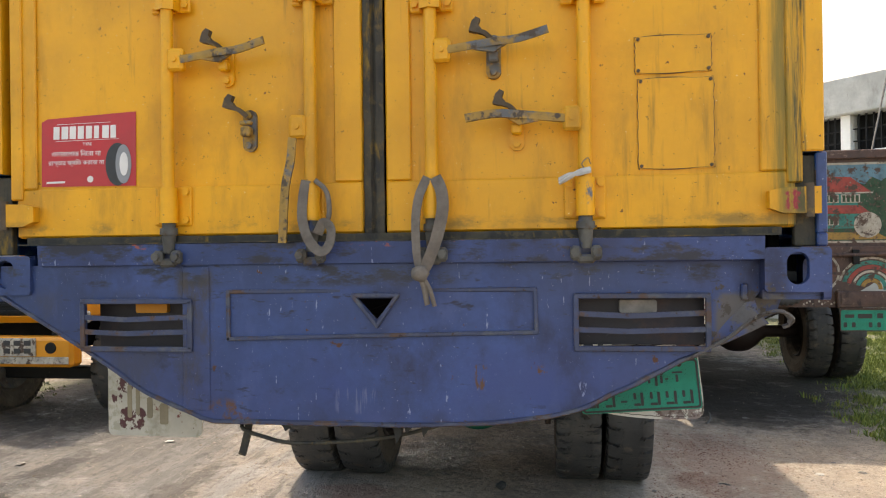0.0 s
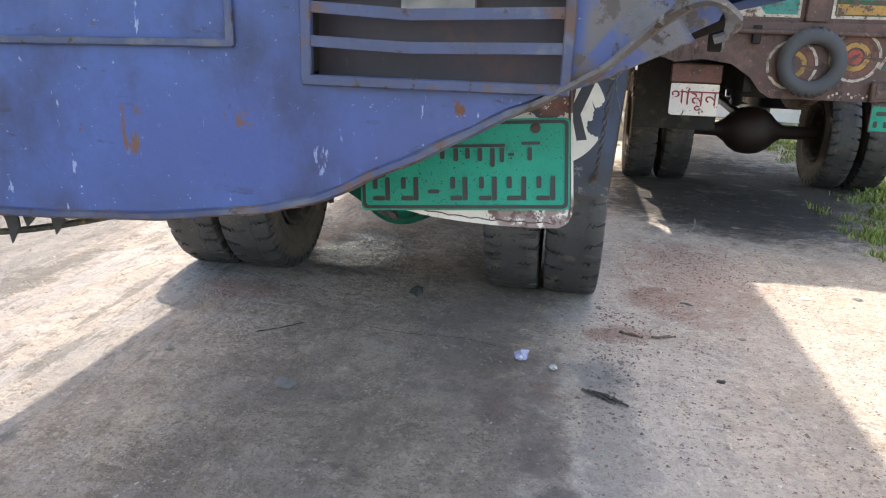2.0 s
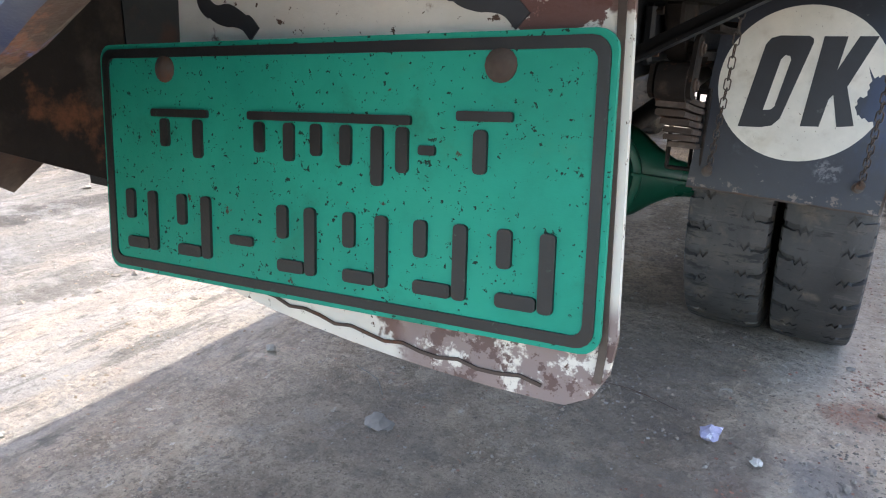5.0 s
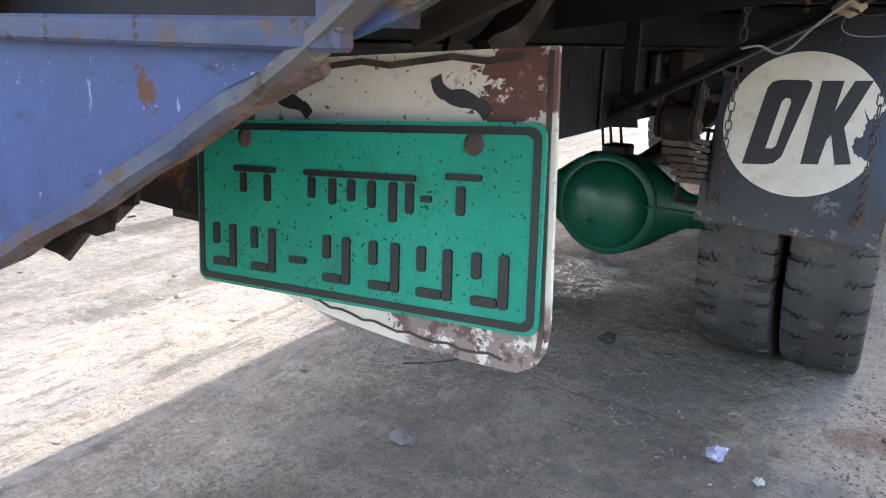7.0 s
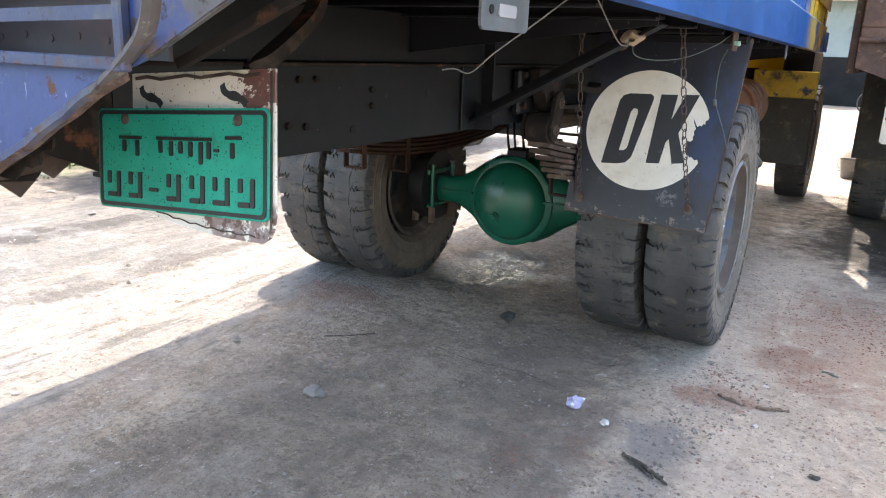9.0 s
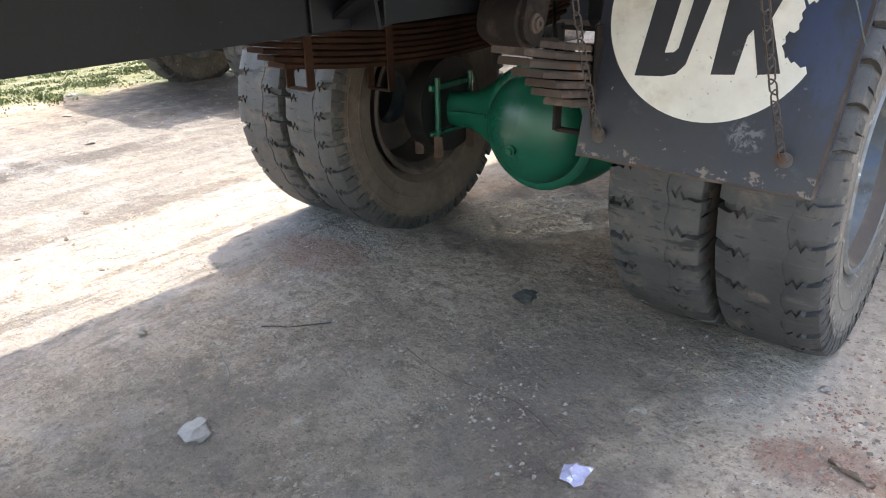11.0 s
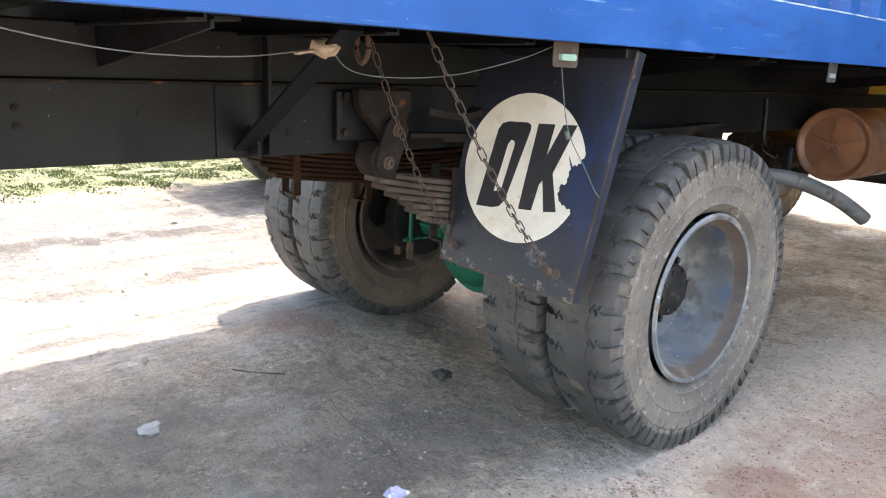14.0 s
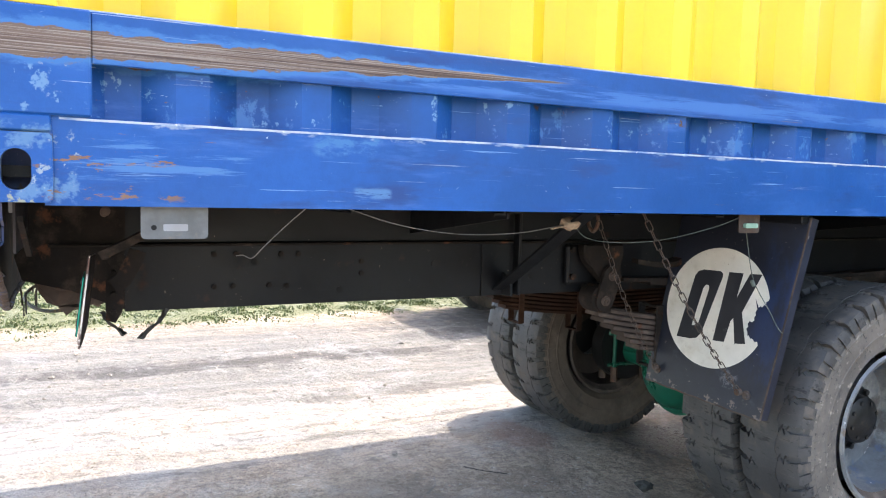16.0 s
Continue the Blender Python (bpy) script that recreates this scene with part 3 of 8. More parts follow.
# ---- ground material ----
def ground_material():
    mat, ns, lk, p = nodes_of("dusty_yard_dirt")
    nt = mat.node_tree
    tc = ns.new("ShaderNodeTexCoord").outputs["Object"]
    sep = ns.new("ShaderNodeSeparateXYZ")
    lk.new(tc, sep.inputs[0])
    X, Y = sep.outputs[0], sep.outputs[1]
    big, mid, fine = noise_node(nt, tc, 0.55, detail=4), noise_node(nt, tc, 3.0, detail=6, shift=4), noise_node(nt, tc, 38, detail=7, rough=0.75, shift=7)
    col = blend(nt, ramp(nt, big, 0.32, 0.68), (0.357, 0.282, 0.214), (0.514, 0.390, 0.277))
    col = blend(nt, ramp(nt, mid, 0.46, 0.66, 0.0, 0.8), col, (0.265, 0.194, 0.138))
    col = blend(nt, ramp(nt, noise_node(nt, tc, 11, detail=7, rough=0.72, shift=21), 0.52, 0.64, 0.0, 0.75), col, (0.173, 0.128, 0.092))
    col = blend(nt, ramp(nt, noise_node(nt, tc, 8, (1.6, 0.5, 1), 7, 0.7, shift=27), 0.58, 0.66, 0.0, 0.7), col, (0.555, 0.432, 0.311))
    col = blend(nt, ramp(nt, fine, 0.50, 0.66, 0.0, 0.75), col, (0.146, 0.108, 0.077))
    col = blend(nt, ramp(nt, noise_node(nt, tc, 120, detail=4, rough=0.7, shift=12), 0.56, 0.68, 0.0, 0.7), col, (0.105, 0.077, 0.055))
    col = blend(nt, ramp(nt, noise_node(nt, tc, 75, detail=5, rough=0.7, shift=2), 0.58, 0.70, 0.0, 0.7), col, (0.626, 0.492, 0.360))
    col = blend(nt, ramp(nt, noise_node(nt, tc, 46, detail=3, rough=0.6, shift=31), 0.66, 0.70, 0.0, 0.8), col, (0.417, 0.174, 0.104))
    col = blend(nt, ramp(nt, noise_node(nt, tc, 1.7, (1.3, 0.6, 1), 7, 0.72, shift=41), 0.49, 0.62, 0.0, 0.6), col, (0.146, 0.103, 0.070))
    col = blend(nt, ramp(nt, noise_node(nt, tc, 2.6, (1.2, 0.5, 1), 6, 0.7, shift=47), 0.56, 0.68, 0.0, 0.5), col, (0.555, 0.420, 0.296))
    for sc, lo, hi, amt, shift, c in ((19, 0.535, 0.575, 0.55, 81, (0.125, 0.093, 0.068)), (31, 0.565, 0.60, 0.50, 84, (0.60, 0.475, 0.350)), (62, 0.55, 0.60, 0.60, 87, (0.095, 0.070, 0.051)), (150, 0.56, 0.62, 0.65, 90, (0.080, 0.059, 0.044)), (95, 0.60, 0.65, 0.60, 93, (0.66, 0.54, 0.42))):
        worn = ramp(nt, noise_node(nt, tc, 1.3, detail=4, shift=shift + 1), 0.42, 0.60)
        col = blend(nt, calc(nt, "MULTIPLY", worn, ramp(nt, noise_node(nt, tc, sc, detail=5, rough=0.7, shift=shift), lo, hi, 0.0, amt)), col, c)
    damp = ramp(nt, noise_node(nt, tc, 2.1, detail=7, rough=0.72, shift=51), 0.50, 0.64)
    rg = ramp(nt, damp, 0.0, 1.0, 0.92, 0.52)

    def spot(x, y, rx, ry, edge=0.35, jag=0.9, sc=7.0):
        dx, dy = calc(nt, "DIVIDE", calc(nt, "SUBTRACT", X, x), rx), calc(nt, "DIVIDE", calc(nt, "SUBTRACT", Y, y), ry)
        d = calc(nt, "SQRT", calc(nt, "ADD", calc(nt, "MULTIPLY", dx, dx), calc(nt, "MULTIPLY", dy, dy)), 0.0)
        d = calc(nt, "ADD", d, calc(nt, "MULTIPLY", calc(nt, "SUBTRACT", noise_node(nt, tc, sc, detail=6, rough=0.7, shift=x), 0.5), 2 * jag))
        return ramp(nt, d, 1 - edge, 1 + edge, 1.0, 0.0)

    pale = (0.235, 0.229, 0.224)
    col = blend(nt, calc(nt, "MULTIPLY", ramp(nt, calc(nt, "ADD", X, calc(nt, "MULTIPLY", mid, 0.9)), 1.12, 1.68, 0.0, 0.86), calc(nt, "MULTIPLY", ramp(nt, fine, 0.30, 0.62, 1.0, 0.60), calc(nt, "MULTIPLY", ramp(nt, X, 1.8, 2.9, 1.0, 0.62), ramp(nt, noise_node(nt, tc, 1.1, detail=5, rough=0.65, shift=121), 0.40, 0.60, 0.72, 1.0)))), col, (0.51, 0.452, 0.395))
    col = blend(nt, ramp(nt, noise_node(nt, tc, 5.5, (1, 0.7, 1), 7, 0.72, shift=101), 0.53, 0.62, 0.0, 0.26), col, (0.25, 0.185, 0.138))
    col = blend(nt, ramp(nt, noise_node(nt, tc, 27, detail=4, rough=0.65, shift=104), 0.60, 0.64, 0.0, 0.45), col, (0.13, 0.098, 0.076))
    col = blend(nt, ramp(nt, noise_node(nt, tc, 58, detail=3, rough=0.6, shift=107), 0.635, 0.665, 0.0, 0.75), col, (0.085, 0.064, 0.050))
    col = blend(nt, ramp(nt, noise_node(nt, tc, 33, (1, 0.6, 1), 4, 0.6, shift=110), 0.66, 0.69, 0.0, 0.7), col, (0.62, 0.55, 0.47))
    lane = calc(nt, "MULTIPLY", ramp(nt, calc(nt, "ADD", X, calc(nt, "MULTIPLY", mid, 0.8)), -0.8, 0.1, 1.0, 0.0), ramp(nt, X, -4.6, -3.6))
    col = blend(nt, calc(nt, "MULTIPLY", lane, ramp(nt, noise_node(nt, tc, 2.2, (2.4, 0.5, 1), 6, shift=3), 0.38, 0.62, 0.55, 0.92)), col, pale)
    col = blend(nt, calc(nt, "MULTIPLY", lane, ramp(nt, noise_node(nt, tc, 5, (2.6, 0.45, 1), 7, 0.7, shift=8), 0.53, 0.61, 0.0, 0.65)), col, (0.095, 0.086, 0.08))
    col = blend(nt, calc(nt, "MULTIPLY", lane, ramp(nt, noise_node(nt, tc, 15, (1.5, 0.5, 1), 7, 0.75, shift=14), 0.54, 0.62, 0.0, 0.7)), col, (0.11, 0.10, 0.092))
    far = calc(nt, "MULTIPLY", ramp(nt, X, -2.5, -1.7, 1.0, 0.0), ramp(nt, X, -5.2, -4.4))
    col = blend(nt, calc(nt, "MULTIPLY", far, ramp(nt, noise_node(nt, tc, 1.7, (2.4, 0.32, 1), 7, 0.7, shift=71), 0.44, 0.60, 0.0, 0.85)), col, (0.098, 0.090, 0.084))
    col = blend(nt, calc(nt, "MULTIPLY", far, ramp(nt, noise_node(nt, tc, 24, (1.2, 0.5, 1), 6, 0.7, shift=77), 0.54, 0.62, 0.0, 0.8)), col, (0.062, 0.056, 0.052))
    col = blend(nt, calc(nt, "MULTIPLY", far, 0.62), col, (0.115, 0.111, 0.107))
    for (x, y, rx, ry, c, amt, jag) in (
        (0.0, 1.0, 0.45, 0.5, (0.15, 0.128, 0.110), 0.2, 1.8), (-0.15, 2.35, 0.7, 0.9, (0.19, 0.16, 0.14), 0.15, 1.8), (0.55, 3.0, 0.35, 1.2, (0.12, 0.103, 0.092), 0.45, 1.6),
        (-0.35, 3.55, 0.34, 0.5, (0.06, 0.053, 0.048), 0.85, 0.8), (1.17, 2.45, 0.08, 0.10, (0.21, 0.115, 0.085), 0.6, 1.5), (1.31, 2.49, 0.11, 0.09, (0.22, 0.125, 0.092), 0.6, 1.5), (1.47, 3.10, 0.16, 0.14, (0.22, 0.125, 0.092), 0.55, 1.6), (1.57, 2.82, 0.12, 0.10, (0.24, 0.14, 0.105), 0.5, 1.6), (1.13, 1.95, 0.12, 0.17, (0.155, 0.155, 0.160), 0.6, 1.3), (0.73, 1.60, 0.09, 0.11, (0.10, 0.062, 0.050), 0.65, 1.3), (0.91, 1.78, 0.05, 0.14, (0.16, 0.095, 0.075), 0.5, 1.5), (1.75, 3.6, 0.35, 0.8, (0.27, 0.16, 0.125), 0.45, 1.8),
        (0.86, 1.35, 0.12, 0.22, (0.13, 0.100, 0.080), 0.4, 1.8), (0.80, 0.95, 0.10, 0.20, (0.14, 0.108, 0.086), 0.4, 1.8), (1.18, 1.3, 0.11, 0.9, (0.19, 0.172, 0.16), 0.5, 1.6), (0.95, 1.25, 0.09, 0.13, (0.10, 0.076, 0.062), 0.6, 1.3), (1.0, 1.0, 0.07, 0.12, (0.085, 0.068, 0.058), 0.75, 1.2), (1.15, 0.78, 0.08, 0.12, (0.09, 0.072, 0.06), 0.7, 1.2), (0.92, 1.6, 0.08, 0.7, (0.13, 0.105, 0.09), 0.4, 1.6), (0.5, 0.35, 0.5, 0.35, (0.21, 0.18, 0.16), 0.3, 1.8),
        # near-black spots below both parked trucks: mud plus their shade, painted into the dirt
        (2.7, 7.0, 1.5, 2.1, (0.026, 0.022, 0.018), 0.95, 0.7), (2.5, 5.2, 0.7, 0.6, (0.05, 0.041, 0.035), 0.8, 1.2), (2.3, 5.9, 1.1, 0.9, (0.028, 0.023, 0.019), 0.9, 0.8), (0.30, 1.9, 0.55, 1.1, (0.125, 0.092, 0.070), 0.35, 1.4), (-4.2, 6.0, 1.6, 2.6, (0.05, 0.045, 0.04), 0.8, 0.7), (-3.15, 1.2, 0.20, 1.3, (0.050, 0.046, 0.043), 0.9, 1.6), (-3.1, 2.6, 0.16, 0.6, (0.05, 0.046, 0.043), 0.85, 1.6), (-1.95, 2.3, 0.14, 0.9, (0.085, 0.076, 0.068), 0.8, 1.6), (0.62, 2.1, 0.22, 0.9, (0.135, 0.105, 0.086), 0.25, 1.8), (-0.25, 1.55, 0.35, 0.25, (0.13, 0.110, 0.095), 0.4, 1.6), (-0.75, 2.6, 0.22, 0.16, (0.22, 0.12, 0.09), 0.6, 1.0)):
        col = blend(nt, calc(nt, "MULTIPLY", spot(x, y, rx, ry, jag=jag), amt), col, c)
    wet = spot(-0.32, 3.55, 0.3, 0.45, 0.3, 0.9, 5)
    rmix = ns.new("ShaderNodeMix")
    lk.new(calc(nt, "MULTIPLY", wet, ramp(nt, fine, 0.35, 0.6)), rmix.inputs[0])
    lk.new(rg, rmix.inputs[2])
    rmix.inputs[3].default_value = 0.14
    green = calc(nt, "MAXIMUM", calc(nt, "MULTIPLY", ramp(nt, calc(nt, "ADD", X, calc(nt, "MULTIPLY", mid, 1.6)), 4.2, 5.0), ramp(nt, Y, 3.2, 4.4)),
                 calc(nt, "MULTIPLY", ramp(nt, calc(nt, "ADD", X, calc(nt, "MULTIPLY", mid, 1.2)), -4.75, -4.3, 1.0, 0.0), ramp(nt, Y, 5.5, 6.5, 1.0, 0.0)))
    col = blend(nt, calc(nt, "MULTIPLY", green, 0.85), col, (0.066, 0.086, 0.032))
    lk.new(col, p.inputs["Base Color"])
    lk.new(rmix.outputs[0], p.inputs["Roughness"])
    b = ns.new("ShaderNodeBump")
    b.inputs["Strength"].default_value, b.inputs["Distance"].default_value = 1.0, 0.05
    clod = noise_node(nt, tc, 13, (1, 0.8, 1), 5, 0.6, shift=61)
    lk.new(calc(nt, "ADD", calc(nt, "ADD", calc(nt, "MULTIPLY", mid, 0.7), calc(nt, "MULTIPLY", clod, 1.1)), calc(nt, "ADD", calc(nt, "MULTIPLY", fine, 0.45), calc(nt, "MULTIPLY", noise_node(nt, tc, 110, detail=3, shift=12), 0.12))), b.inputs["Height"])
    lk.new(b.outputs[0], p.inputs["Normal"])
    return mat


M_GROUND = ground_material()


def leaf_material(name, a, b):
    mat, ns, lk, p = nodes_of(name)
    g = ns.new("ShaderNodeNewGeometry")
    lk.new(blend(mat.node_tree, g.outputs["Random Per Island"], a, b), p.inputs["Base Color"])
    p.inputs["Roughness"].default_value = 0.55
    p.inputs["Transmission Weight"].default_value = 0.0
    p.inputs["Subsurface Weight"].default_value = 0.0
    return mat


M_GRASS = leaf_material("yard_grass", (0.07, 0.13, 0.022), (0.30, 0.33, 0.07))
M_GRASS_SHORT = leaf_material("trodden_grass", (0.045, 0.070, 0.022), (0.105, 0.130, 0.045))
M_TREE_LEAF = leaf_material("tree_leaf", (0.025, 0.055, 0.014), (0.07, 0.12, 0.03))


# ---- mesh helpers ----
def B():
    return bmesh.new()


def box(bm, c, s, bev=0.0, rot=None):
    m = Matrix.Translation(c) @ (rot.to_4x4() if rot else Matrix.Identity(4)) @ Matrix.Diagonal((*s, 1))
    vs = bmesh.ops.create_cube(bm, size=1.0, matrix=m)["verts"]
    if bev:
        bmesh.ops.bevel(bm, geom=list({e for v in vs for e in v.link_edges}), offset=bev, segments=1, affect="EDGES")


def span(bm, x0, x1, y0, y1, z0, z1, bev=0.0):
    box(bm, ((x0 + x1) / 2, (y0 + y1) / 2, (z0 + z1) / 2), (abs(x1 - x0), abs(y1 - y0), abs(z1 - z0)), bev)


def rings(bm, loops, close=False, caps=True):
    vs = [[bm.verts.new(p) for p in loop] for loop in loops]
    n = len(vs[0])
    for a, b in zip(vs, vs[1:] + ([vs[0]] if close else [])):
        for i in range(n):
            bm.faces.new((a[i], a[(i + 1) % n], b[(i + 1) % n], b[i]))
    if caps and not close:
        bm.faces.new(vs[0][::-1])
        bm.faces.new(vs[-1])


def cyl(bm, a, b, r, seg=14, r2=None):
    a, b = Vector(a), Vector(b)
    q = (b - a).to_track_quat("Z", "Y")
    ring = [Vector((math.cos(2 * math.pi * i / seg), math.sin(2 * math.pi * i / seg), 0)) for i in range(seg)]
    rings(bm, [[a + q @ (v * r) for v in ring], [b + q @ (v * (r if r2 is None else r2)) for v in ring]])


def smooth_path(pts, n=6):
    """A Catmull-Rom line through the points."""
    p = [Vector(v) for v in pts]
    p = [2 * p[0] - p[1], *p, 2 * p[-1] - p[-2]]
    out = []
    for a, b, c, d in zip(p, p[1:], p[2:], p[3:]):
        for k in range(n):
            t = k / n
            out.append(0.5 * (2 * b + (c - a) * t + (2 * a - 5 * b + 4 * c - d) * t * t + (3 * b - a - 3 * c + d) * t ** 3))
    return out + [p[-2]]


def sweep(bm, pts, section, up=(0, 0, 1), twist=0.0):
    """A section (list of x, y) along a line: x across, y along up."""
    pts = [Vector(p) for p in pts]
    loops = []
    for i, p in enumerate(pts):
        d = (pts[min(i + 1, len(pts) - 1)] - pts[max(i - 1, 0)]).normalized()
        side = d.cross(Vector(up))
        side = side.normalized() if side.length > 1e-4 else Vector((1, 0, 0))
        top = side.cross(d)
        a = twist * i / max(1, len(pts) - 1)
        side, top = side * math.cos(a) + top * math.sin(a), top * math.cos(a) - side * math.sin(a)
        loops.append([p + side * x + top * y for x, y in section])
    rings(bm, loops)


def circle(r, seg=8):
    return [(r * math.cos(2 * math.pi * i / seg), r * math.sin(2 * math.pi * i / seg)) for i in range(seg)]


def rect(w, h):
    return [(-w / 2, -h / 2), (w / 2, -h / 2), (w / 2, h / 2), (-w / 2, h / 2)]


def lathe(bm, prof, seg=48, m=None, caps=True):
    """Rows of (x, r) turned about the x axis."""
    loops = [[Vector((x, r * math.cos(2 * math.pi * i / seg), r * math.sin(2 * math.pi * i / seg))) for i in range(seg)] for x, r in prof]
    if m is not None:
        loops = [[m @ v for v in l] for l in loops]
    rings(bm, loops, caps=caps)


def prism(bm, pts, d, m=None):
    """A flat outline in x, y, thick from z = 0 to d."""
    m = m or Matrix.Identity(4)
    rings(bm, [[m @ Vector((x, y, 0)) for x, y in pts], [m @ Vector((x, y, d)) for x, y in pts]])


def holed(bm, outer, holes, d, m=None):
    """A flat sheet with openings, thick from z = 0 to d."""
    m = m or Matrix.Identity(4)
    for z in (0.0, d):
        edges = []
        for loop in (outer, *holes):
            vs = [bm.verts.new(m @ Vector((x, y, z))) for x, y in loop]
            edges += [bm.edges.new((vs[i], vs[(i + 1) % len(vs)])) for i in range(len(vs))]
        bmesh.ops.triangle_fill(bm, edges=edges, use_beauty=True, use_dissolve=False)
    for loop in (outer, *holes):
        a, b = [bm.verts.new(m @ Vector((x, y, 0))) for x, y in loop], [bm.verts.new(m @ Vector((x, y, d))) for x, y in loop]
        for i in range(len(loop)):
            j = (i + 1) % len(loop)
            bm.faces.new((a[i], a[j], b[j], b[i]))
    bmesh.ops.remove_doubles(bm, verts=bm.verts, dist=1e-5)


def oval(cx, cy, w, h, seg=20):
    """An upright slot with round ends."""
    r, out = w / 2, []
    for i in range(seg):
        a = 2 * math.pi * (i + 0.5) / seg
        out.append((cx + r * math.cos(a), cy + r * math.sin(a) + (h / 2 - r) * (1 if math.sin(a) > 0 else -1)))
    return out


def rounded(x0, x1, y0, y1, r, seg=4):
    out = []
    for cx, cy, a0 in ((x1 - r, y1 - r, 0), (x0 + r, y1 - r, 90), (x0 + r, y0 + r, 180), (x1 - r, y0 + r, 270)):
        out += [(cx + r * math.cos(radians(a0 + 90 * k / seg)), cy + r * math.sin(radians(a0 + 90 * k / seg))) for k in range(seg + 1)]
    return out


def done(name, bm, mat, smooth=None):
    bmesh.ops.recalc_face_normals(bm, faces=bm.faces)
    me = bpy.data.meshes.new(name)
    bm.to_mesh(me)
    bm.free()
    me.materials.append(mat)
    if smooth:
        me.shade_smooth()
        if smooth < 180:
            me.set_sharp_from_angle(angle=radians(smooth))
    return new(name, me)


def part(name, bm, mat, parent, label="", smooth=35, m=None):
    """One mesh under a thing or a part."""
    ob = done(name, bm, mat, smooth)
    ob.parent = parent
    if m is not None:
        ob.matrix_basis = m
    if label:
        ob["label"] = label
    return ob


def thing(name, label, category, group="", m=None):
    ob = new(name)
    if m is not None:
        ob.matrix_basis = m
    return tagged(ob, label, category, group)


def axes(o, u, v, n):
    """A pose from an origin and three directions."""
    m = Matrix.Identity(4)
    for k, a in enumerate((u, v, n, o)):
        for r in range(3):
            m[r][k] = a[r]
    return m


XZ = Matrix(((1, 0, 0, 0), (0, 0, -1, 0), (0, 1, 0, 0), (0, 0, 0, 1)))  # an outline drawn in x, z; thick towards the rear


def facing(y):
    return Matrix.Translation((0, y, 0)) @ XZ


# ---- ground ----
def height(x, y):
    h = 0.012 * noise.noise((x * 1.3, y * 1.3, 0)) + 0.006 * noise.noise((x * 5, y * 5, 3)) + 0.004 * noise.noise((x * 14, y * 14, 7)) + 0.010 * max(0.0, noise.noise((x * 0.9, y * 0.9, 31))) * noise.noise((x * 9, y * 7, 37))
    lane = max(0.0, min(1.0, (-1.35 - x) / 0.5)) * max(0.0, min(1.0, (x + 5.2) / 0.8))
    h += lane * (0.030 * noise.noise((x * 3.2, y * 0.55, 11)) + 0.016 * noise.noise((x * 9, y * 1.6, 17)) - 0.012)
    side = max(0.0, min(1.0, (x - 1.4) / 0.5)) * max(0.0, min(1.0, (4.5 - x)))
    h += side * (0.014 * noise.noise((x * 3.5, y * 1.0, 23)))
    bank = max(0.0, min(1.0, (-0.65 - x) / 0.65))
    h += 0.022 + 0.030 * bank * bank * (3 - 2 * bank)
    far = max(0.0, min(1.0, (max(abs(x), abs(y - 3)) - 9) / 6))
    return (h - 0.004) * (1 - far)


def steps():
    near_x, near_y = np.arange(-6.0, 5.001, 0.045), np.arange(-1.2, 8.001, 0.045)
    out = np.array([0.1, 0.25, 0.5, 0.9, 1.5, 2.5, 4, 7, 12, 20, 40, 80, 160, 320, 600])
    return np.concatenate([near_x[0] - out[::-1], near_x, near_x[-1] + out]), np.concatenate([near_y[0] - out[::-1], near_y, near_y[-1] + out])


def build_ground():
    xs, ys = steps()
    verts = [(float(x), float(y), height(x, y)) for y in ys for x in xs]
    n = len(xs)
    faces = [(j * n + i, j * n + i + 1, (j + 1) * n + i + 1, (j + 1) * n + i) for j in range(len(ys) - 1) for i in range(n - 1)]
    me = bpy.data.meshes.new("ground")
    me.from_pydata(verts, [], faces)
    me.materials.append(M_GROUND)
    me.shade_smooth()
    return tagged(new("ground", me), "dusty grey-brown dirt yard with ruts, oil stains, brick crumbs and painted shade under parked trucks", "ground", kind="structure")


build_ground()


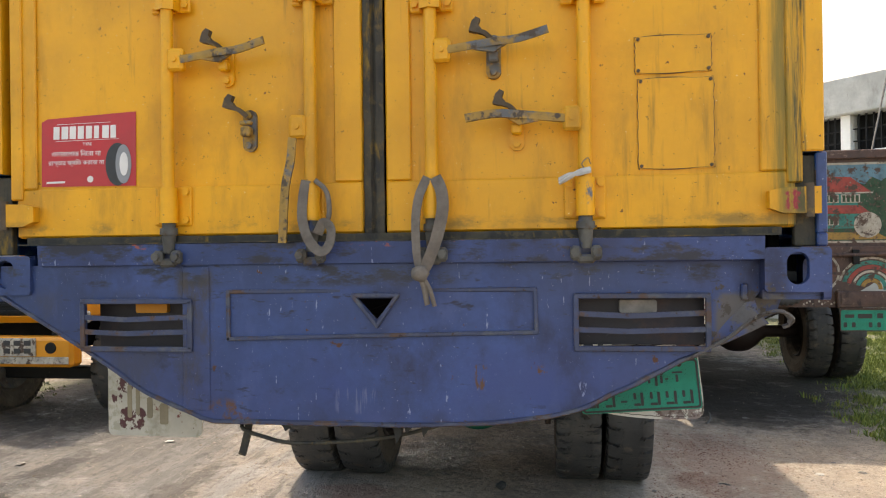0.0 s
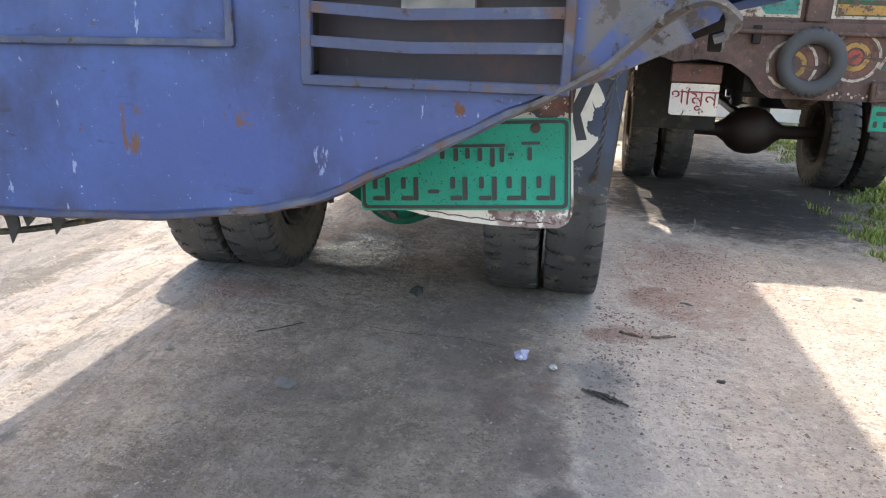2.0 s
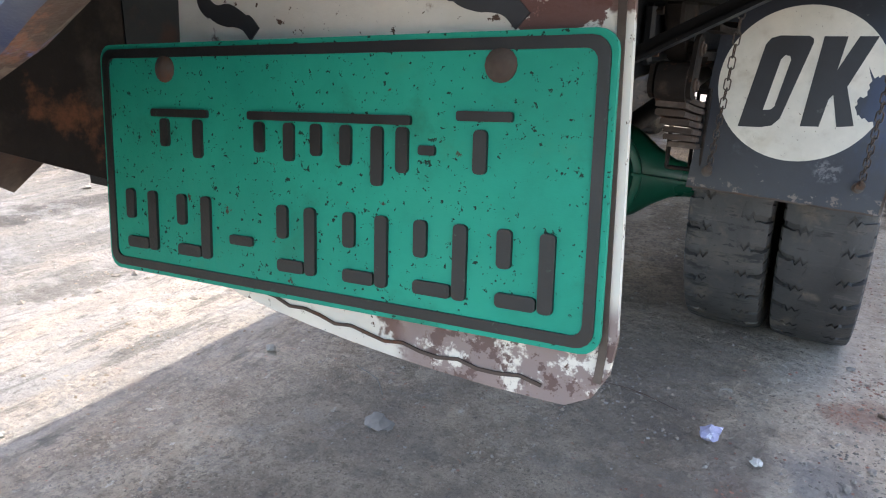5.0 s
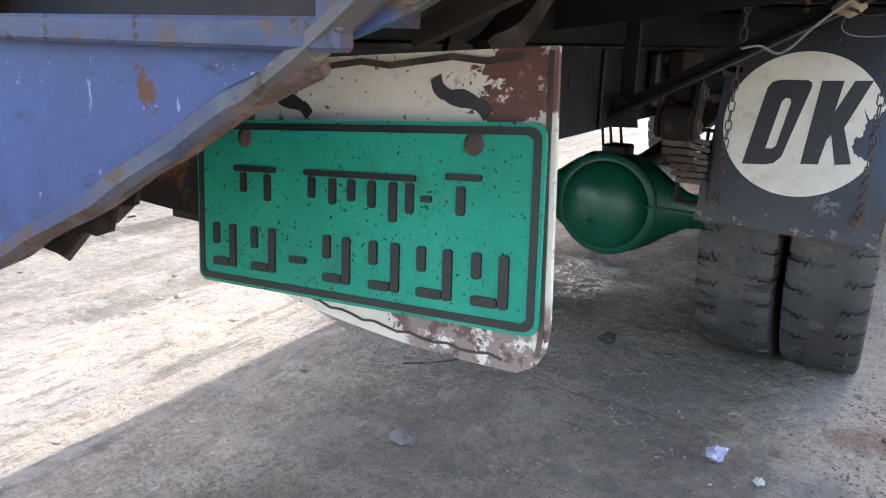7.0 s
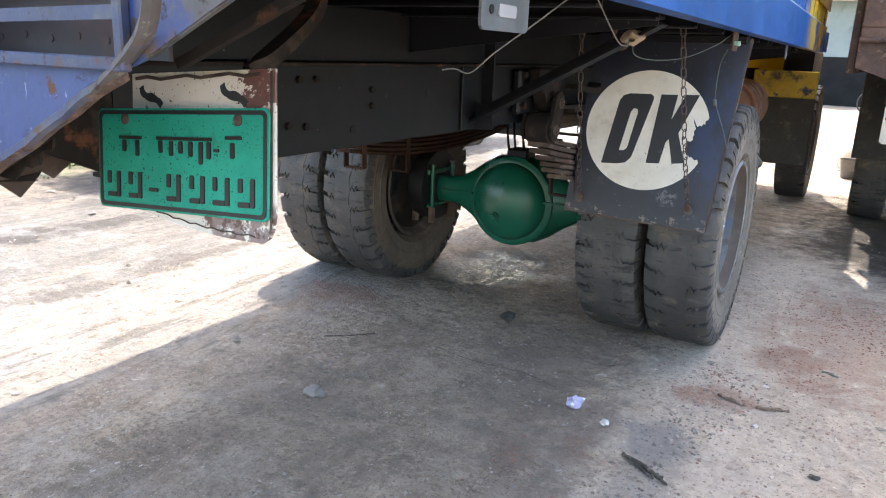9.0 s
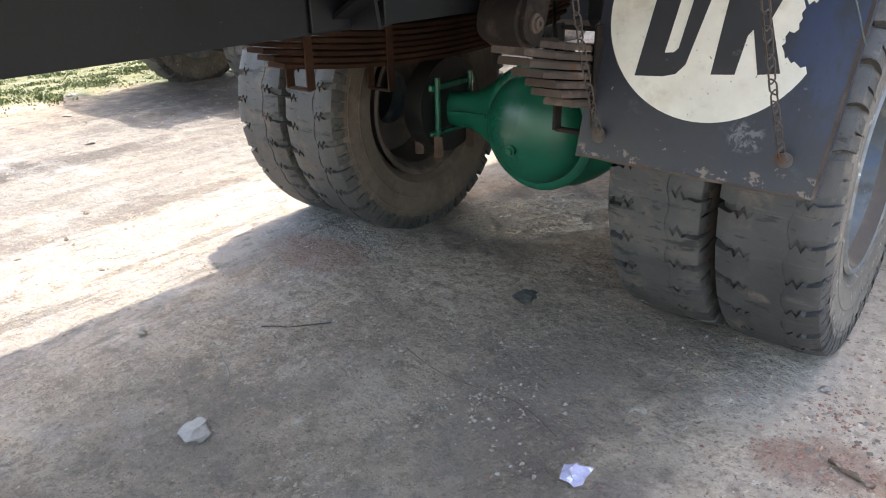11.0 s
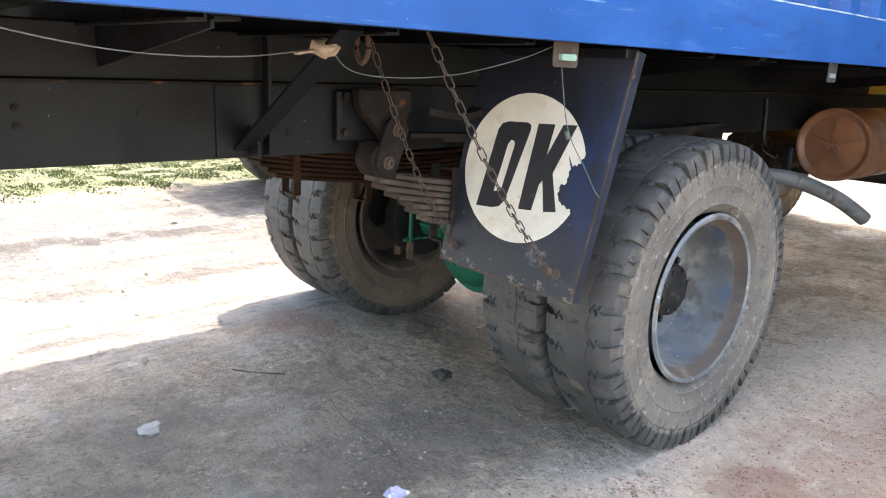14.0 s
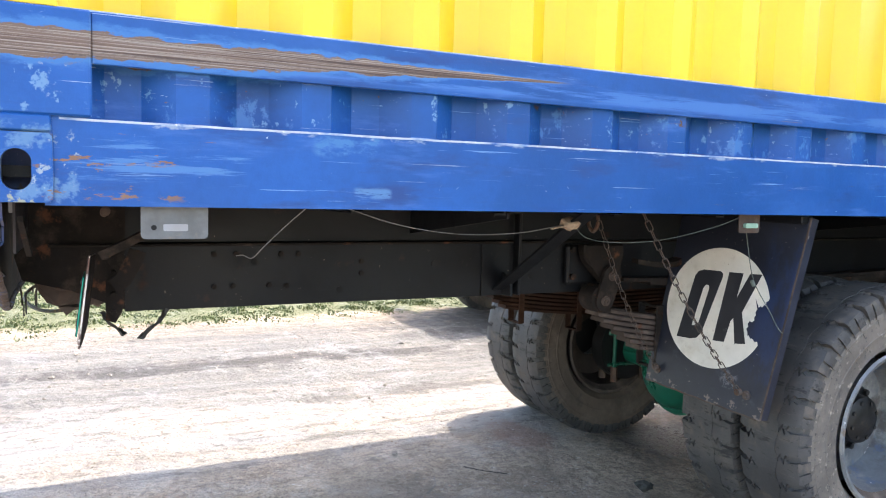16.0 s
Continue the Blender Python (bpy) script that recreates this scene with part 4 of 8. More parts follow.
# ---- wheels ----
def tyre_mesh(R, W, lugs=32):
    """A truck tyre about the x axis, with a worn middle rib and shoulder lugs."""
    bm = B()
    h = W / 2
    rim = 0.545 * R
    prof = [(-h * 0.62, rim), (-h * 0.80, rim + 0.02), (-h * 0.86, R * 0.60), (-h * 0.93, R * 0.612), (-h * 0.92, R * 0.625), (-h * 0.97, R * 0.70), (-h, R * 0.80), (-h * 0.97, R * 0.89), (-h * 0.90, R * 0.935), (-h * 0.80, R - 0.027), (-h * 0.55, R - 0.012), (-h * 0.32, R - 0.006), (0, R - 0.005), (h * 0.32, R - 0.006), (h * 0.55, R - 0.012),
            (h * 0.80, R - 0.027), (h * 0.90, R * 0.935), (h * 0.97, R * 0.89), (h * 0.995, R * 0.845), (h * 1.012, R * 0.838), (h * 1.0, R * 0.83), (h, R * 0.80), (h * 0.985, R * 0.735), (h * 1.0, R * 0.728), (h * 0.98, R * 0.72), (h * 0.96, R * 0.69), (h * 0.92, R * 0.625), (h * 0.93, R * 0.612), (h * 0.86, R * 0.60), (h * 0.80, rim + 0.02), (h * 0.62, rim)]
    lathe(bm, prof, 72, caps=False)
    seg = lugs * 4
    ring_a, ring_b, ring_c, ring_d = [], [], [], []
    for i in range(seg):
        a = 2 * math.pi * i / seg
        wa, wb = 0.035 * h * (1 if (i // 2) % 2 else -1), 0.035 * h * (1 if (i // 2 + 1) % 2 else -1)
        c, s = math.cos(a), math.sin(a)
        for ring, x, r in ((ring_a, -0.33 * h + wa, R - 0.03), (ring_b, -0.33 * h + wa, R - 0.002), (ring_c, 0.33 * h + wb, R - 0.002), (ring_d, 0.33 * h + wb, R - 0.03)):
            ring.append(Vector((x, r * c, r * s)))
    rings(bm, [ring_a, ring_b, ring_c, ring_d], caps=False)
    pitch = 2 * math.pi / lugs
    for side in (-1, 1):
        for i in range(lugs):
            a0 = i * pitch + (0.5 * pitch if side < 0 else 0)
            loops = []
            for x, k, wide, low in ((0.30, 0.02, 0.92, 0.003), (0.40, 0.16, 0.86, 0.002), (0.48, 0.0, 0.84, 0.001), (0.57, 0.20, 0.82, 0.001), (0.64, 0.03, 0.80, 0.002), (0.72, 0.10, 0.78, 0.004), (0.86, 0.06, 0.76, 0.008), (0.955, 0.04, 0.76, 0.014)):
                b0, b1, foot = a0 + k * pitch, a0 + (k + wide) * pitch, 0.045 + max(0.0, x - 0.86) * 0.25
                loops.append([Vector((side * x * h, r * math.cos(a), r * math.sin(a))) for r, a in ((R - foot, b0), (R - low, b0), (R - low, b1), (R - foot, b1))])
            rings(bm, loops)
            for f0, f1 in ((0.06, 0.41), (0.49, 0.82)):
                b0, b1 = a0 + f0 * pitch, a0 + f1 * pitch
                loops = []
                for x, r0, r1 in ((0.90, R - 0.050, R - 0.012), (0.965, R * 0.90, R * 0.968), (1.0, R * 0.89, R * 0.945), (1.022, R * 0.87, R * 0.910), (1.016, R * 0.85, R * 0.868)):
                    loops.append([Vector((side * x * h, r * math.cos(a), r * math.sin(a))) for r, a in ((r0, b0), (r1, b0), (r1, b1), (r0, b1))])
                rings(bm, loops)
            # fine radial mark below the shoulder
            b0 = a0 + 0.32 * pitch
            loops = []
            for x, r in ((1.0, R * 0.845), (1.0, R * 0.80)):
                loops.append([Vector(((side * (x - 0.03) if q else side * (x + 0.018)) * h, r * math.cos(b0 + w), r * math.sin(b0 + w))) for q, w in ((0, -0.006), (0, 0.006), (1, 0.006), (1, -0.006))])
            rings(bm, loops)
    return bm


def wheel_meshes(R, W):
    """Tyre, rim with a deep dish to +x, hub."""
    t = done("tyre", tyre_mesh(R, W), M_TYRE, 30)
    t.data.materials.append(M_TYRE_WALL)
    for f in t.data.polygons:
        r = math.hypot(f.center.y, f.center.z)
        if r < R * 0.885:
            f.material_index = 1
    bm = B()
    r0, h = 0.545 * R, W / 2
    lathe(bm, [(h * 0.86, r0 + 0.004), (h * 0.93, r0 - 0.004), (h * 0.90, r0 - 0.018), (h * 0.70, r0 - 0.030), (h * 0.60, r0 - 0.045), (-h * 0.30, r0 - 0.055), (-h * 0.62, r0 - 0.075),
               (-h * 0.66, 0.12), (-h * 0.70, 0.12), (-h * 0.70, r0 - 0.05), (-h * 0.86, r0 - 0.015), (-h * 0.93, r0 - 0.004), (-h * 0.86, r0 + 0.004)], 56, caps=False)
    rim = done("wheel", bm, M_RIM, 40)
    rim.data.materials.append(M_RIM_MUD)
    for f in rim.data.polygons:
        if f.center.x > h * 0.62 and math.hypot(f.center.y, f.center.z) < r0 - 0.012:
            f.material_index = 1
    bm = B()
    lathe(bm, [(-h * 0.72, 0.145), (-h * 0.50, 0.145), (-h * 0.46, 0.135), (-h * 0.40, 0.105), (-h * 0.06, 0.098), (-h * 0.02, 0.088), (h * 0.04, 0.05), (h * 0.06, 0.03), (h * 0.06, 0.001)], 30)
    hub = done("hub", bm, M_HUB, 40)
    bm = B()
    cyl(bm, (-h * 0.52, 0, 0), (-h * 0.30, 0, 0), 0.013, 6)
    nut = done("wheel_nut", bm, M_HUB, 40)
    bm = B()
    cyl(bm, (-h * 0.10, 0, 0), (h * 0.03, 0, 0), 0.009, 6)
    return t, rim, hub, nut, done("hub_bolt", bm, M_HUB, 40)


T_MAIN, RIM_MAIN, HUB_MAIN, NUT_MAIN, BOLT_MAIN = wheel_meshes(0.585, 0.285)
T_MUDDY, RIM_MUDDY = new("tyre", T_MAIN.data.copy()), new("wheel", RIM_MAIN.data.copy())
T_MUDDY.data.materials[1], RIM_MUDDY.data.materials[0] = M_TYRE_MUD, M_RIM_MUD
PROTO = [T_MAIN, RIM_MAIN, HUB_MAIN, NUT_MAIN, BOLT_MAIN, T_MUDDY, RIM_MUDDY]


def wheel(parent, x, y, z, flip=False, hub=True, turn=0.0, scale=1.0, muddy=False):
    """A wheel of the main size, its dish to +x (flip: to -x)."""
    w = new("wheel", (RIM_MUDDY if muddy else RIM_MAIN).data)
    w.parent = parent
    w.matrix_basis = pose(x, y, z, turn, 0, 180 if flip else 0) @ Matrix.Scale(scale, 4)
    for nm, src in (("tyre", T_MUDDY if muddy else T_MAIN), *((("hub", HUB_MAIN),) if hub else ())):
        o = new(nm, src.data)
        o.parent = w
        o["label"] = {"tyre": "worn dusty black lug tyre", "hub": "greasy black hub with bolts"}[nm]
    for nm, src, count, r in (("wheel_nut", NUT_MAIN, 10, 0.125), ("hub_bolt", BOLT_MAIN, 8, 0.078)) if hub else ():
        for k in range(count):
            o = new(nm, src.data)
            o.parent = w
            o.matrix_basis = Matrix.Translation((0, r * math.cos(2 * math.pi * k / count), r * math.sin(2 * math.pi * k / count)))
    w["label"] = "muddy brown dished steel rim" if muddy else "scuffed grey-blue dished steel rim"
    return w


# ---- the shipping container ----
container = thing("shipping_container", "blue and yellow corrugated steel shipping container on the truck bed", "container", m=Matrix.Translation((0, 0, 1.45)))
CZ = Matrix.Translation((0, 0, -1.45))


def cpart(name, bm, mat, label="", smooth=35, parent=None):
    """A part of the container, given in yard places."""
    ob = part(name, bm, mat, parent or container, label, smooth)
    ob.matrix_basis = shift_x(WIDE) @ CZ if parent is None else Matrix.Identity(4)
    return ob


def shift_x(d):
    return Matrix.Translation((d, 0, 0))


WIDE = 0.0


LEN, TOP = 6.06, 4.35
# corner castings with their slots, seen from the rear and the side
for sx in (-1, 1):
    WIDE = -0.03 if sx < 0 else 0.0
    for y0, first in ((-0.012, True), (LEN - 0.166, False)):
        bm = B()
        x0, x1, z0, z1 = 1.062, 1.232, 1.476, 1.597
        slot = oval((x0 + x1) / 2 + 0.0, (z0 + z1) / 2 + 0.004, 0.058, 0.088)
        flipx = Matrix.Diagonal((sx, 1, 1, 1))
        holed(bm, rounded(x0, x1, z0, z1, 0.012, 3), [slot], 0.022, flipx @ facing(y0 + 0.022))
        side = Matrix(((0, 0, 1, 0), (1, 0, 0, 0), (0, 1, 0, 0), (0, 0, 0, 1)))
        holed(bm, rounded(y0 + 0.006, y0 + 0.2, z0 - 0.022, z1, 0.012, 3), [oval(y0 + (0.134 if first else 0.10), 1.521, 0.055, 0.085)], 0.02, flipx @ Matrix.Translation((x1 - 0.02, 0, 0)) @ side)
        core = []
        for bx in ((x0, x1 - 0.021, z0 - 0.020, z0 + 0.001), (x0, x1 - 0.002, z1 - 0.02, z1 - 0.001), (x0, x0 + 0.02, z0 + 0.001, z1 - 0.02)):
            core.append(B())
            span(core[-1], sx * bx[0], sx * bx[1], y0 + 0.022, y0 + 0.2, bx[2], bx[3])
        c = cpart("corner_casting", bm, M_BLUE_REAR if first else M_BLUE_SIDE, "blue steel corner casting with an oval slot")
        c.data.materials.append(M_BLUE_SIDE)
        for f in c.data.polygons:
            if abs(f.normal.x) > 0.7 and abs(f.center.x) > x1 - 0.012:
                f.material_index = 1
        for k in core:
            part("casting_web", k, M_BLUE_REAR if first else M_BLUE_SIDE, c)
        # black sheet at the back of the slot, painting its inner shade
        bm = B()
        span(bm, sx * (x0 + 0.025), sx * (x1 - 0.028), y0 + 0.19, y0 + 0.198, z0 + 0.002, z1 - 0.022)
        part("casting_floor", bm, M_SHADE_BLACK, c)
# corner posts
for sx in (-1, 1):
    WIDE = -0.03 if sx < 0 else 0.0
    bm = B()
    span(bm, sx * 1.165, sx * 1.222, 0.0, 0.11, 1.853, TOP - 0.12, 0.004)
    span(bm, sx * 1.205, sx * 1.232, 0.012, 0.186, 1.599, 1.634, 0.004)
    span(bm, sx * 1.2045, sx * 1.2325, 0.012, 0.262, 1.634, 1.853, 0.004)
    post = cpart("corner_post", bm, M_YELLOW_DOOR, "yellow corner post with grimy edge")
    post.data.materials.append(M_BLUE_SIDE)
    post.data.materials.append(M_BLUE_REAR)
    for f in post.data.polygons:
        if f.center.z < 1.854:
            f.material_index = 2 if f.normal.y < -0.7 else 1
    bm = B()
    span(bm, sx * 1.150, sx * 1.207, 0.026, 0.05, 1.60, 1.845, 0.003)
    cpart("post_gasket", bm, M_GASKET_GREY, "grimy dark rubber beside the corner post")
    bm = B()
    span(bm, sx * 1.195, sx * 1.2215, 0.11, 0.262, 1.60, 1.853, 0.003)
    cpart("post_plate", bm, M_BLUE_SIDE)
    bm = B()
    span(bm, sx * 1.175, sx * 1.2215, 0.11, 0.20, 1.853, TOP - 0.12, 0.003)
    cpart("post_side", bm, M_YELLOW_SIDE)
# side rails, lashing bands, corrugated walls
for sx in (-1, 1):
    WIDE = -0.03 if sx < 0 else 0.0
    bm = B()
    sweep(bm, [(sx * 1.20, 0.172, 1.54), (sx * 1.20, LEN - 0.17, 1.54)], [(sx * p, q) for p, q in ((0.022, -0.092), (0.022, 0.088), (-0.045, 0.096), (-0.045, 0.088), (0.014, 0.080), (0.014, -0.084), (-0.03, -0.084), (-0.03, -0.092))])
    cpart("bottom_side_rail", bm, M_BLUE_SIDE, "scratched bright blue bottom rail", 20)
    bm = B()
    span(bm, sx * 1.212, sx * 1.2225, 0.262, LEN - 0.1, 1.745, 1.853, 0.002)
    span(bm, sx * 1.158, sx * 1.212, 0.262, LEN - 0.1, 1.836, 1.850)
    cpart("lashing_band", bm, M_BLUE_SIDE, "blue steel band with a long brown scrape", 20)
    for z, x, w in ((1.6285, 1.213, 0.020), (1.8535, 1.216, 0.007)):
        bm = B()
        sweep(bm, [(sx * x, 0.20 + 0.058 * k, z + 0.0012 * noise.noise((k * 0.9, z, 0))) for k in range(100)], rect(w, 0.005))
        cpart("chipped_edge", bm, M_CHIPPED, "chipped pale edge of the blue steel", 20)
    bm = B()
    outer, inner, prof, y = 1.208, 1.156, [], 0.147
    while y < LEN - 0.12:
        prof += [(outer, y), (outer, y + 0.072), (inner, y + 0.140), (inner, y + 0.215)]
        y += 0.283
    for z0, z1, mt in ((1.625, 1.80, 0), (1.80, TOP - 0.1, 1)):
        va = [bm.verts.new((sx * x, yy, z0)) for x, yy in prof]
        vb = [bm.verts.new((sx * x, yy, z1)) for x, yy in prof]
        for i in range(len(prof) - 1):
            bm.faces.new((va[i], va[i + 1], vb[i + 1], vb[i])).material_index = mt
    wall = cpart("corrugated_wall", bm, M_BLUE_SIDE, "corrugated steel wall, blue foot and lemon yellow above", 12)
    wall.data.materials.append(M_YELLOW_SIDE)
    # black sheet behind the corrugated wall in place of the inside's shade
    bm = B()
    span(bm, sx * 1.12, sx * 1.148, 0.15, LEN - 0.1, 1.46, TOP - 0.1)
    cpart("inner_lining", bm, M_SHADE_BLACK)
WIDE = 0.0
bm = B()
span(bm, -1.23, 1.2, 0.08, LEN - 0.06, TOP - 0.12, TOP, 0.01)
cpart("roof", bm, M_YELLOW_SIDE)
bm = B()
span(bm, -1.2, 1.2, LEN - 0.08, LEN, 1.47, TOP - 0.1, 0.01)
cpart("front_wall", bm, M_YELLOW_SIDE)
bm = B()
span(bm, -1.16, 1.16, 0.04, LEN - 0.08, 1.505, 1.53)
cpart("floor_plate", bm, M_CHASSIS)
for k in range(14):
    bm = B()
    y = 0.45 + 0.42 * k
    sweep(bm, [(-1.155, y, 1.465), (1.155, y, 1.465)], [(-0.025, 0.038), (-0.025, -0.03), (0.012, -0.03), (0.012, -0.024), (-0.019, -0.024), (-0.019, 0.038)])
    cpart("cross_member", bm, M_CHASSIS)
# rear sill
bm = B()
sweep(bm, [(-1.062, 0.03, 1.6), (1.062, 0.03, 1.6)], [(0.045, -0.034), (0.05, 0.028), (0.02, 0.034), (-0.03, 0.034), (-0.03, -0.034)])
cpart("door_sill", bm, M_BLUE_REAR, "scuffed blue door sill")
bm = B()
sweep(bm, [(-1.12, -0.006, 1.6305), (-0.4, -0.009, 1.632), (0.4, -0.006, 1.630), (1.10, -0.008, 1.632)], rect(0.03, 0.004))
sweep(bm, [(-1.11 + 0.037 * k, 0.016 + 0.002 * noise.noise((k * 0.9, 1, 0)), 1.641 + 0.003 * noise.noise((k * 0.7, 5, 0))) for k in range(61)], rect(0.03, 0.022))
cpart("bottom_gasket", bm, M_GASKET_GREY, "crumbling grimy door gasket")
# the two door leaves
for sx in (-1, 1):
    bm = B()
    xa, xb = (0.022, 1.155) if sx > 0 else (-1.155, -0.042)
    span(bm, xa, xb, 0.022, 0.06, 1.651, TOP - 0.12, 0.006)
    door = cpart("door", bm, M_YELLOW_DOOR, "orange-yellow steel container door, dented and greasy")
    xi0, xi1 = (0.10, 1.062) if sx > 0 else (-1.085, -0.13)
    for x0, x1, z0, z1 in ((xa + 0.004, xb - 0.004, 1.655, 1.802), (xa + 0.004, xi0, 1.804, TOP - 0.13), (xi1, xb - 0.004, 1.804, TOP - 0.13), (xi0 + 0.002, xi1 - 0.002, TOP - 0.3, TOP - 0.13)):
        bm = B()
        span(bm, x0, x1, 0.012, 0.024, z0, z1, 0.004)
        part("door_frame", bm, M_YELLOW_DOOR, door)
    for z in (1.722, 2.75, 3.9):
        bm = B()
        pts = [(1.075, z + 0.026), (1.11, z + 0.034), (1.206, z + 0.036), (1.206, z - 0.036), (1.11, z - 0.034), (1.075, z - 0.020)]
        prism(bm, [(sx * x, zz) for x, zz in pts], 0.03, facing(0.012))
        h = part("hinge", bm, M_YELLOW_DOOR, door, "yellow strap hinge with red paint spots")
        bm = B()
        cyl(bm, (sx * 1.178, -0.012, z - 0.045), (sx * 1.178, -0.012, z + 0.045), 0.012, 12)
        part("hinge_pin", bm, M_LATCH_DARK, h)
    bm = B()
    span(bm, sx * 1.128, sx * 1.168, 0.004, 0.02, 1.77, TOP - 0.2, 0.004)
    part("edge_strip", bm, M_YELLOW_DOOR, door, "grimy yellow edge strip")
bm = B()
sweep(bm, [(-0.012 + 0.003 * noise.noise((k * 0.6, 2, 0)), 0.016 + 0.003 * noise.noise((k * 0.8, 9, 0)), 1.635 + 0.0435 * k) for k in range(60)], [(-0.030, 0.0), (-0.010, -0.006), (0.0, 0.002), (0.006, -0.010), (0.016, -0.008), (0.030, 0.002), (0.030, 0.014), (-0.030, 0.014)], up=(0, 1, 0))
cpart("centre_gasket", bm, M_GASKET_GREY, "worn black centre gasket between the doors")


def bolt(bm, x, y, z, r=0.011, d=0.010):
    cyl(bm, (x, y, z), (x, y - d, z), r, 6)


BAR_Y = -0.022
for x, lug, reach, hand in ((-0.630, 2.172, 0.32, 1), (-0.190, 1.961, 0.0, -1), (0.164, 2.162, 0.33, 1), (0.591, 1.958, -0.325, -1)):
    bm = B()
    cyl(bm, (x, BAR_Y, 1.682), (x, BAR_Y, TOP - 0.1), 0.0185, 18)
    bar = cpart("locking_bar", bm, M_YELLOW_DOOR, "yellow-painted vertical locking bar")
    # bearing brackets
    for z in (2.345 if x < 0 else 2.305, 3.3):
        bm = B()
        span(bm, x - 0.062, x + 0.062, 0.0, 0.013, z - 0.022, z + 0.018, 0.004)
        sweep(bm, [(x - 0.03, 0.008, z), (x - 0.026, BAR_Y - 0.014, z), (x, BAR_Y - 0.024, z), (x + 0.026, BAR_Y - 0.014, z), (x + 0.03, 0.008, z)], rect(0.006, 0.044))
        bolt(bm, x - 0.048, 0.0, z), bolt(bm, x + 0.048, 0.0, z)
        part("bar_bracket", bm, M_YELLOW_DOOR, bar)
    # foot bracket with four bolts
    bm = B()
    wide = 0.058 if x in (0.591, -0.630) else 0.03
    span(bm, x - wide, x + wide, 0.002, 0.012, 1.682, 1.802, 0.004)
    cyl(bm, (x, BAR_Y, 1.69), (x, BAR_Y, 1.795), 0.026, 14)
    for dx in (-wide + 0.014, wide - 0.014):
        for z in (1.70, 1.783):
            bolt(bm, x + dx, 0.002, z, 0.012)
    part("foot_bracket", bm, M_YELLOW_DOOR, bar)
    # cam and keeper at the sill
    bm = B()
    cyl(bm, (x, BAR_Y, 1.60), (x, BAR_Y, 1.655), 0.016, 12, 0.021)
    cyl(bm, (x, BAR_Y, 1.655), (x, BAR_Y, 1.675), 0.026, 12, 0.025)
    cyl(bm, (x, BAR_Y, 1.66), (x, BAR_Y, 1.690), 0.0195, 12)
    box(bm, (x - 0.028, -0.03, 1.588), (0.03, 0.03, 0.042), 0.008)
    box(bm, (x + 0.028, -0.03, 1.588), (0.03, 0.03, 0.042), 0.008)
    box(bm, (x, -0.028, 1.572), (0.05, 0.022, 0.026), 0.007)
    cyl(bm, (x - 0.03, -0.04, 1.59), (x - 0.03, -0.054, 1.59), 0.012, 8)
    cyl(bm, (x + 0.03, -0.04, 1.59), (x + 0.03, -0.054, 1.59), 0.012, 8)
    part("cam_keeper", bm, M_CAM, bar, "greasy blue-grey cam and keeper")
    # hand lever
    bm = B()
    box(bm, (x + 0.034 * hand, BAR_Y - 0.008, lug), (0.05, 0.03, 0.068), 0.008)
    bolt(bm, x + 0.034 * hand, BAR_Y - 0.022, lug, 0.009, 0.006)
    part("lever_lug", bm, M_YELLOW_DOOR, bar)
    bm = B()
    if reach:
        pts = [(x + 0.05 * hand, -0.038, lug), (x + 0.11 * hand, -0.045, lug + 0.006), (x + 0.55 * reach, -0.055, lug + 0.012), (x + 0.75 * reach, -0.06, lug + 0.016), (x + reach, -0.07, lug + (0.035 if hand > 0 else 0.004))]
        sec = [(-0.004, -0.011), (0.004, -0.012), (0.007, 0.0), (0.004, 0.010), (-0.004, 0.011)]
        sweep(bm, smooth_path(pts, 4), sec)
        prism(bm, [(x + 0.38 * reach, lug - 0.006), (x + 0.55 * reach, lug + 0.026), (x + 0.68 * reach, lug + 0.010), (x + 0.55 * reach, lug - 0.016)], 0.012, facing(-0.04))
    else:
        pts = [(x - 0.05, -0.035, lug - 0.03), (x - 0.055, -0.04, lug - 0.10), (x - 0.07, -0.045, lug - 0.18), (x - 0.078, -0.05, lug - 0.335)]
        sweep(bm, smooth_path(pts, 4), [(-0.012, -0.004), (0.012, -0.004), (0.012, 0.004), (-0.012, 0.004)], up=(0, 1, 0))
    part("hand_lever", bm, M_LATCH, bar, "worn steel hand lever with flaking paint")
    # retainer on the door
    rx, rz = {-0.630: (-0.456, 2.158), -0.190: (-0.388, 1.962), 0.164: (0.341, 2.148), 0.591: (0.405, 1.942)}[x]
    bm = B()
    prism(bm, [(rx + px, rz + pz) for px, pz in oval(0, 0, 0.042, 0.125)], 0.012, facing(0.022))
    bolt(bm, rx, 0.010, rz - 0.044, 0.011, 0.012), bolt(bm, rx, 0.010, rz + 0.044, 0.011, 0.012)
    box(bm, (rx, -0.012, rz - 0.006), (0.03, 0.03, 0.03), 0.005)
    box(bm, (rx, -0.014, rz + 0.02), (0.036, 0.02, 0.012), 0.003)
    base = part("lever_retainer", bm, M_YELLOW_DOOR if hand > 0 and x < 0 or x == 0.591 else M_LATCH, bar)
    bm = B()
    sweep(bm, smooth_path([(rx, -0.008, rz + 0.04), (rx - 0.02, -0.022, rz + 0.058), (rx - 0.042, -0.026, rz + 0.066), (rx - 0.05, -0.024, rz + 0.084)], 4), rect(0.012, 0.018), up=(0, 1, 0))
